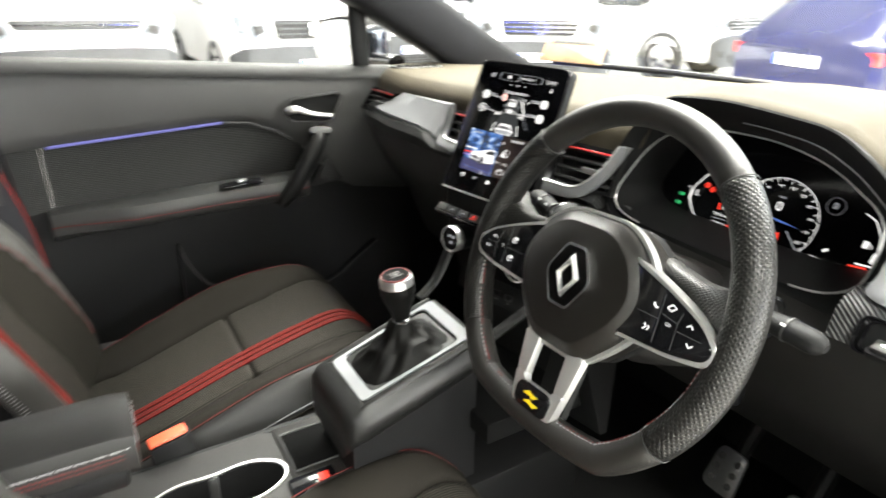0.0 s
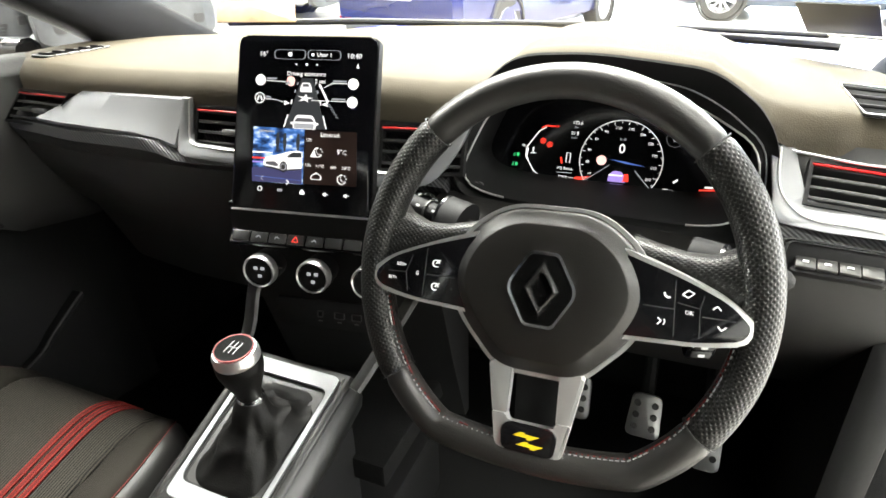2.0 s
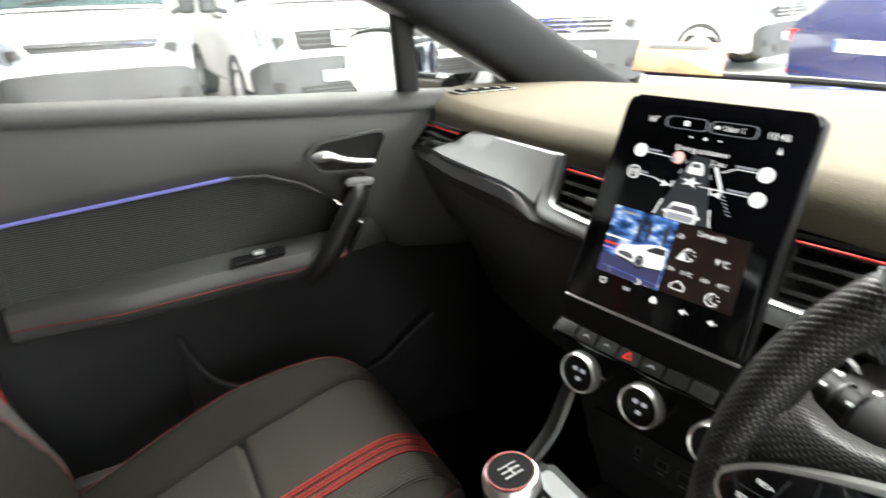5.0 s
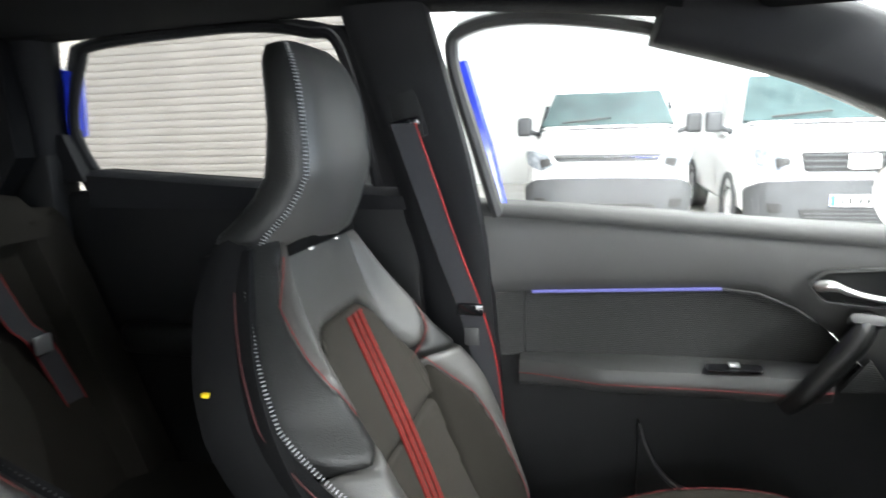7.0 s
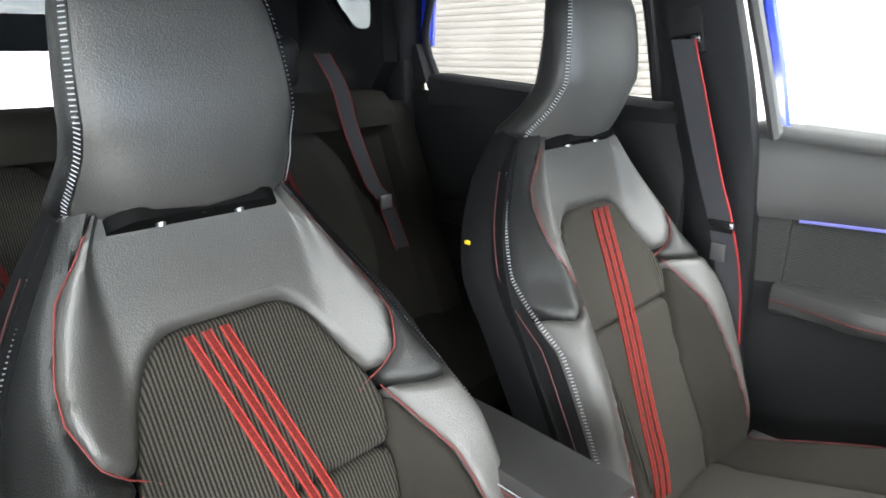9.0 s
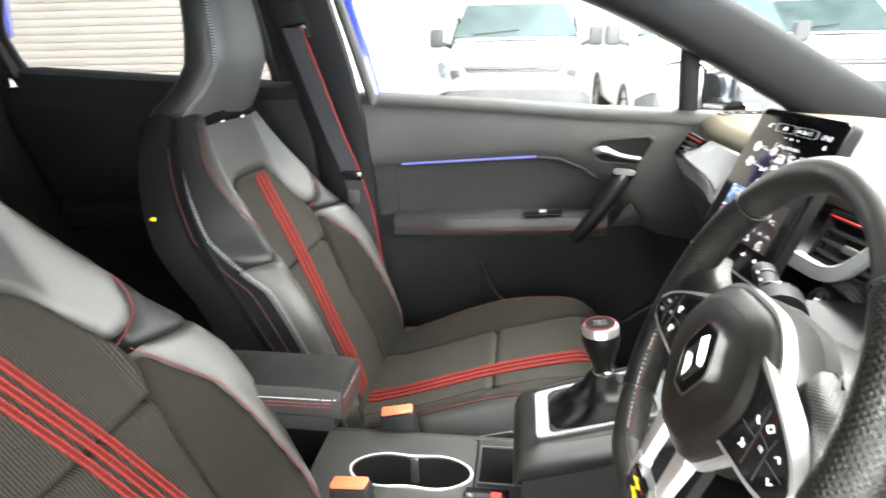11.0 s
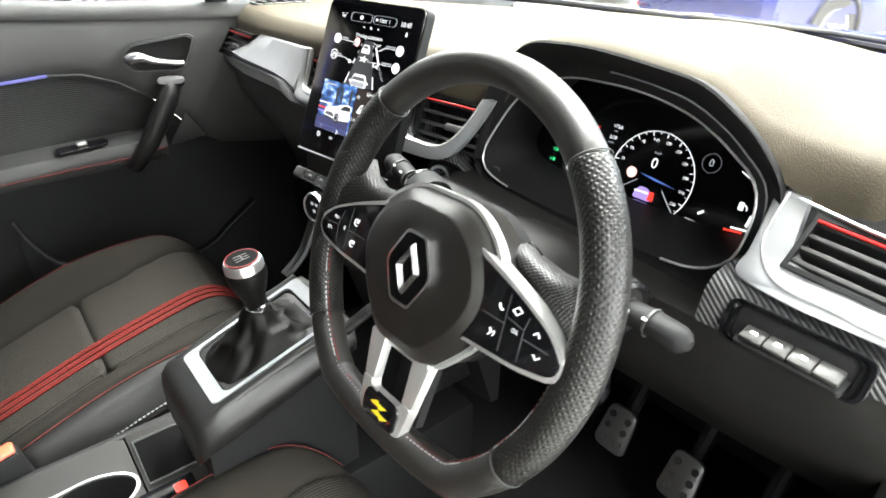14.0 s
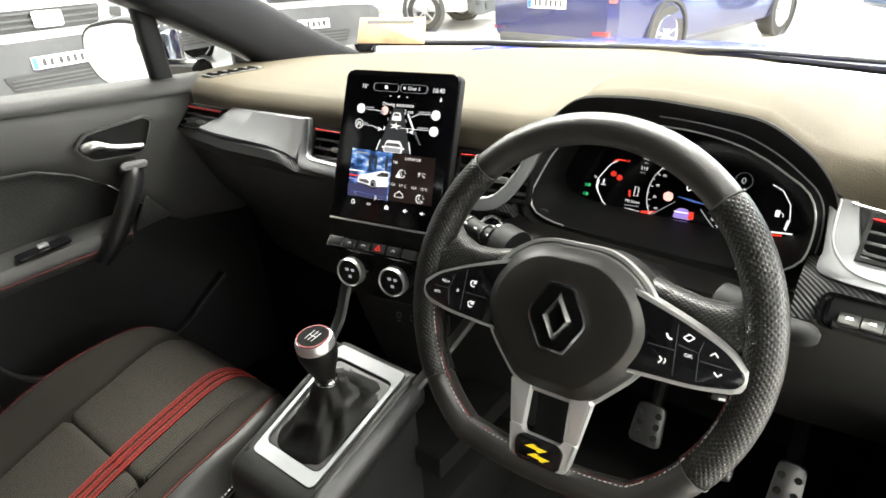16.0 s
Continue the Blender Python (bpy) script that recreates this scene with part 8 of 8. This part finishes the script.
for k in (-1, 0, 1):
    mark(kc, km @ pose(0, 0, 0.0812), line2([(k * 0.006, -0.009), (k * 0.006, 0.009)], 0.0010), BUTTON, "shift_line")
mark(kc, km @ pose(0, 0, 0.0813), line2([(-0.006, 0), (0.006, 0)], 0.0010), BUTTON, "shift_line")
# armrest
armr = thing("console_armrest", "black leather centre armrest with red stitching", "armrest")
part("pad", loft([[(x, y, z) for x, z in [(a, b + dz) for a, b in ((-0.004, 0.735), (-0.006, 0.76), (0.004, 0.782), (0.03, 0.788), (0.075, 0.788), (0.100, 0.780), (0.106, 0.76), (0.104, 0.735), (0.09, 0.725), (0.01, 0.725))]] for y, dz in ((-0.80, 0.0), (-0.6, 0.002), (-0.44, 0.0), (-0.415, -0.004))]), SHADED_LEATHER, armr, "leather pad")
part("base", box(0.005, 0.095, -0.78, -0.43, 0.70, 0.728, 0.006), HARD, armr)
part("post", box(0.0, 0.10, -0.80, -0.55, 0.55, 0.70, 0.01), HARD, armr)
for dz, thread, r_ in ((0.0, THREAD_WHITE, 0.0009), (-0.007, THREAD_RED, 0.0009), (-0.013, THREAD_RED, 0.0007)):
    edge = [(0.1065, y, 0.765 + dz) for y in [-0.78 + 0.35 * k / 20 for k in range(21)]] + [(0.100, -0.4155, 0.763 + dz)] + [(0.09 - 0.085 * k / 8, -0.4135, 0.763 + dz) for k in range(9)]
    stitch(armr, edge, thread, r_, 0.75, 0.006)
# buckles
for x, y, z, rz in ((-0.098, -0.375, 0.60, 6), (0.120, -0.405, 0.615, -6)):
    b = thing("seat_belt_buckle", "black seat belt buckle with an orange-red button", "belt buckle", "front belt buckles")
    b.matrix_world = pose(x, y, z, 8, 0, rz)
    part("housing", box(-0.015, 0.015, -0.032, 0.032, -0.10, 0.012, 0.006), HARD, b)
    part("button", box(-0.012, 0.012, -0.029, 0.029, 0.011, 0.019, 0.004), ORANGE_RED, b, "orange-red release button")

# ---- front belt ----
belt = thing("seat_belt", "black seat belt with red edges hanging by the door pillar", "seat belt")
bp = smooth_path([(-0.605, -0.70, 1.30), (-0.60, -0.665, 1.2), (-0.60, -0.615, 1.05), (-0.605, -0.58, 0.95), (-0.62, -0.55, 0.80), (-0.64, -0.53, 0.5)], 8)
part("webbing", loft([[p + Vector((0, 0.024, 0)), p + Vector((0.002, 0.024, 0.0)), p + Vector((0.002, -0.024, 0)), p + Vector((0, -0.024, 0))] for p in bp]), BELT, belt, "dark webbing")
for s in (-1, 1):
    part("red_edge", tube([p + Vector((0.001, s * 0.0235, 0)) for p in bp], 0.0019 if s > 0 else 0.0009, 6), BELT_RED if s > 0 else THREAD_RED, belt, "red edge")
part("tongue", moved(box(-0.005, 0.005, -0.026, 0.026, -0.012, 0.012, 0.004), pose(-0.598, -0.578, 0.950)), GLOSS, belt, "black belt tongue grip")
part("tongue_plate", moved(box(-0.002, 0.002, -0.014, 0.014, -0.035, 0.0, 0.002), pose(-0.594, -0.575, 0.915)), GREY, belt, "metal tongue")
part("anchor_cover", moved(box(-0.015, 0.015, -0.03, 0.03, -0.05, 0.05, 0.008), pose(-0.635, -0.70, 1.32, 10)), HARD, belt)
part("anchor_guide", moved(box(-0.006, 0.006, -0.03, 0.03, -0.008, 0.008, 0.003), pose(-0.615, -0.70, 1.30, 10)), GLOSS, belt)

# ---- rear seat ----
rear = thing("rear_bench", "black rear bench with red stripes and low headrests", "rear seat")
part("backrest", loft([[(x, y + 0.03 * math.exp(-(((abs(x) - 0.33) / 0.2) ** 4)) * 0 + (0.035 if abs(abs(x) - 0.12) < 0.02 or abs(x) > 0.55 else 0), z) for x in [-0.66 + 1.32 * k / 44 for k in range(45)]] + [(0.66, y - 0.15, z), (-0.66, y - 0.15, z)] for y, z in ((-1.36, 0.50), (-1.40, 0.60), (-1.50, 0.85), (-1.58, 1.05), (-1.60, 1.11), (-1.63, 1.135))]), SIDE_CLOTH, rear, "dark cloth rear backrest")
part("shoulder_band", loft([[(-0.60, y + 0.004, z), (-0.60, y + 0.016, z), (0.60, y + 0.016, z), (0.60, y + 0.004, z)] for y, z in ((-1.562, 1.075), (-1.595, 1.13), (-1.64, 1.165), (-1.70, 1.17))]), SIDE_CLOTH, rear, "black shoulder band")
part("cushion", loft([[(x, y, z) for x, z in ((-0.66, 0.36), (-0.66, h - 0.03), (-0.62, h), (0.62, h), (0.66, h - 0.03), (0.66, 0.36))] for y, h in ((-1.45, 0.52), (-1.1, 0.55), (-0.97, 0.545), (-0.93, 0.50))]), SIDE_CLOTH, rear, "dark rear cushion")
for sx in (-0.27, 0.40):
    ins = [(-0.10, 1.075), (0.10, 1.075), (0.17, 0.99), (0.20, 0.75), (0.16, 0.58), (-0.16, 0.58), (-0.20, 0.75), (-0.17, 0.99)]
    bm_i = slab(round_corners(ins, 0.03), 0.016, 0.006)
    for v in bm_i.verts:
        y = lin([(0.50, -1.36), (0.60, -1.40), (0.85, -1.50), (1.05, -1.58), (1.11, -1.60)], v.co.y)
        v.co = Vector((v.co.x + sx + 0.06, y + v.co.z, v.co.y))
    part("insert", bm_i, CLOTH, rear, "corded cloth insert")
    for k in (-1, 0, 1):
        x = sx + 0.055 + k * 0.021
        rows = [(x + (z - 0.85) * 0.28, lin([(0.50, -1.36), (0.60, -1.40), (0.85, -1.50), (1.05, -1.58), (1.11, -1.60)], z) + 0.018, z) for z in [0.60 + 0.47 * q / 12 for q in range(13)]]
        part("red_stripe", loft([[(a - 0.0075, y, z), (a - 0.0070, y + 0.003, z), (a + 0.0070, y + 0.003, z), (a + 0.0075, y, z)] for a, y, z in rows]), RED, rear, "red woven stripe")
        part("red_stripe", loft([[(x - 0.0075, y, z + 0.001), (x - 0.0075, y, z + 0.006), (x + 0.0075, y, z + 0.006), (x + 0.0075, y, z + 0.001)] for y, z in ((-1.40, 0.523), (-1.1, 0.551), (-0.97, 0.546))]), RED, rear)
    part("headrest", moved(box(-0.10, 0.10, -0.05, 0.05, -0.066, 0.066, 0.03, 4), pose(sx + 0.07, -1.63, 1.255, -8)), GAITER, rear, "leather rear headrest")
    for s in (-1, 0, 1):
        part("headrest_post", box(sx + 0.075 + s * 0.011 - 0.0028, sx + 0.075 + s * 0.011 + 0.0028, -1.592, -1.586, 1.162, 1.184, 0.001), PLATE, rear)
rbelt_t = thing("rear_seat_belt", "rear seat belt with red edges across the backrest", "seat belt")
rb = smooth_path([(-0.385, -1.62, 1.275), (-0.392, -1.555, 1.19), (-0.415, -1.545, 1.08), (-0.455, -1.51, 0.92), (-0.485, -1.49, 0.86), (-0.53, -1.43, 0.64)], 6)
part("webbing", loft([[p + Vector((-0.024, 0, 0)), p + Vector((-0.024, 0.003, 0)), p + Vector((0.024, 0.003, 0)), p + Vector((0.024, 0, 0))] for p in rb]), BELT, rbelt_t, "dark webbing")
for s in (-1, 1):
    part("red_edge", tube([p + Vector((s * 0.0245, 0.002, 0)) for p in rb], 0.0018, 6), BELT_RED, rbelt_t)
part("tongue", moved(box(-0.02, 0.02, -0.004, 0.004, -0.02, 0.02, 0.003), pose(-0.480, -1.478, 0.865)), SATIN, rbelt_t, "metal tongue")
tag_y = thing("yellow_tag", "small yellow tag on the back of the seat", "tag")
part("label", box(-0.140, -0.120, -0.820, -0.809, 0.967, 0.973, 0.001), YELLOW, tag_y)

# ---- card on the dash ----
card = thing("price_card", "orange printed card lying at the foot of the windscreen", "card")
cdm = axes((-0.55, 0.82, 1.118), (1, 0.25, 0.0), (-0.35, 0.6, 0.62))
part("sheet", moved(slab(round_corners([(-0.10, -0.035), (0.10, -0.035), (0.08, 0.05), (-0.12, 0.05)], 0.003), 0.003, 0.0005), cdm), PAPER, card, "orange and cream sheet")
part("print_band", moved(slab([(-0.09, 0.030), (0.05, 0.030), (0.05, 0.040), (-0.09, 0.040)], 0.0008, 0), cdm @ pose(0, 0, 0.003)), INK, card)
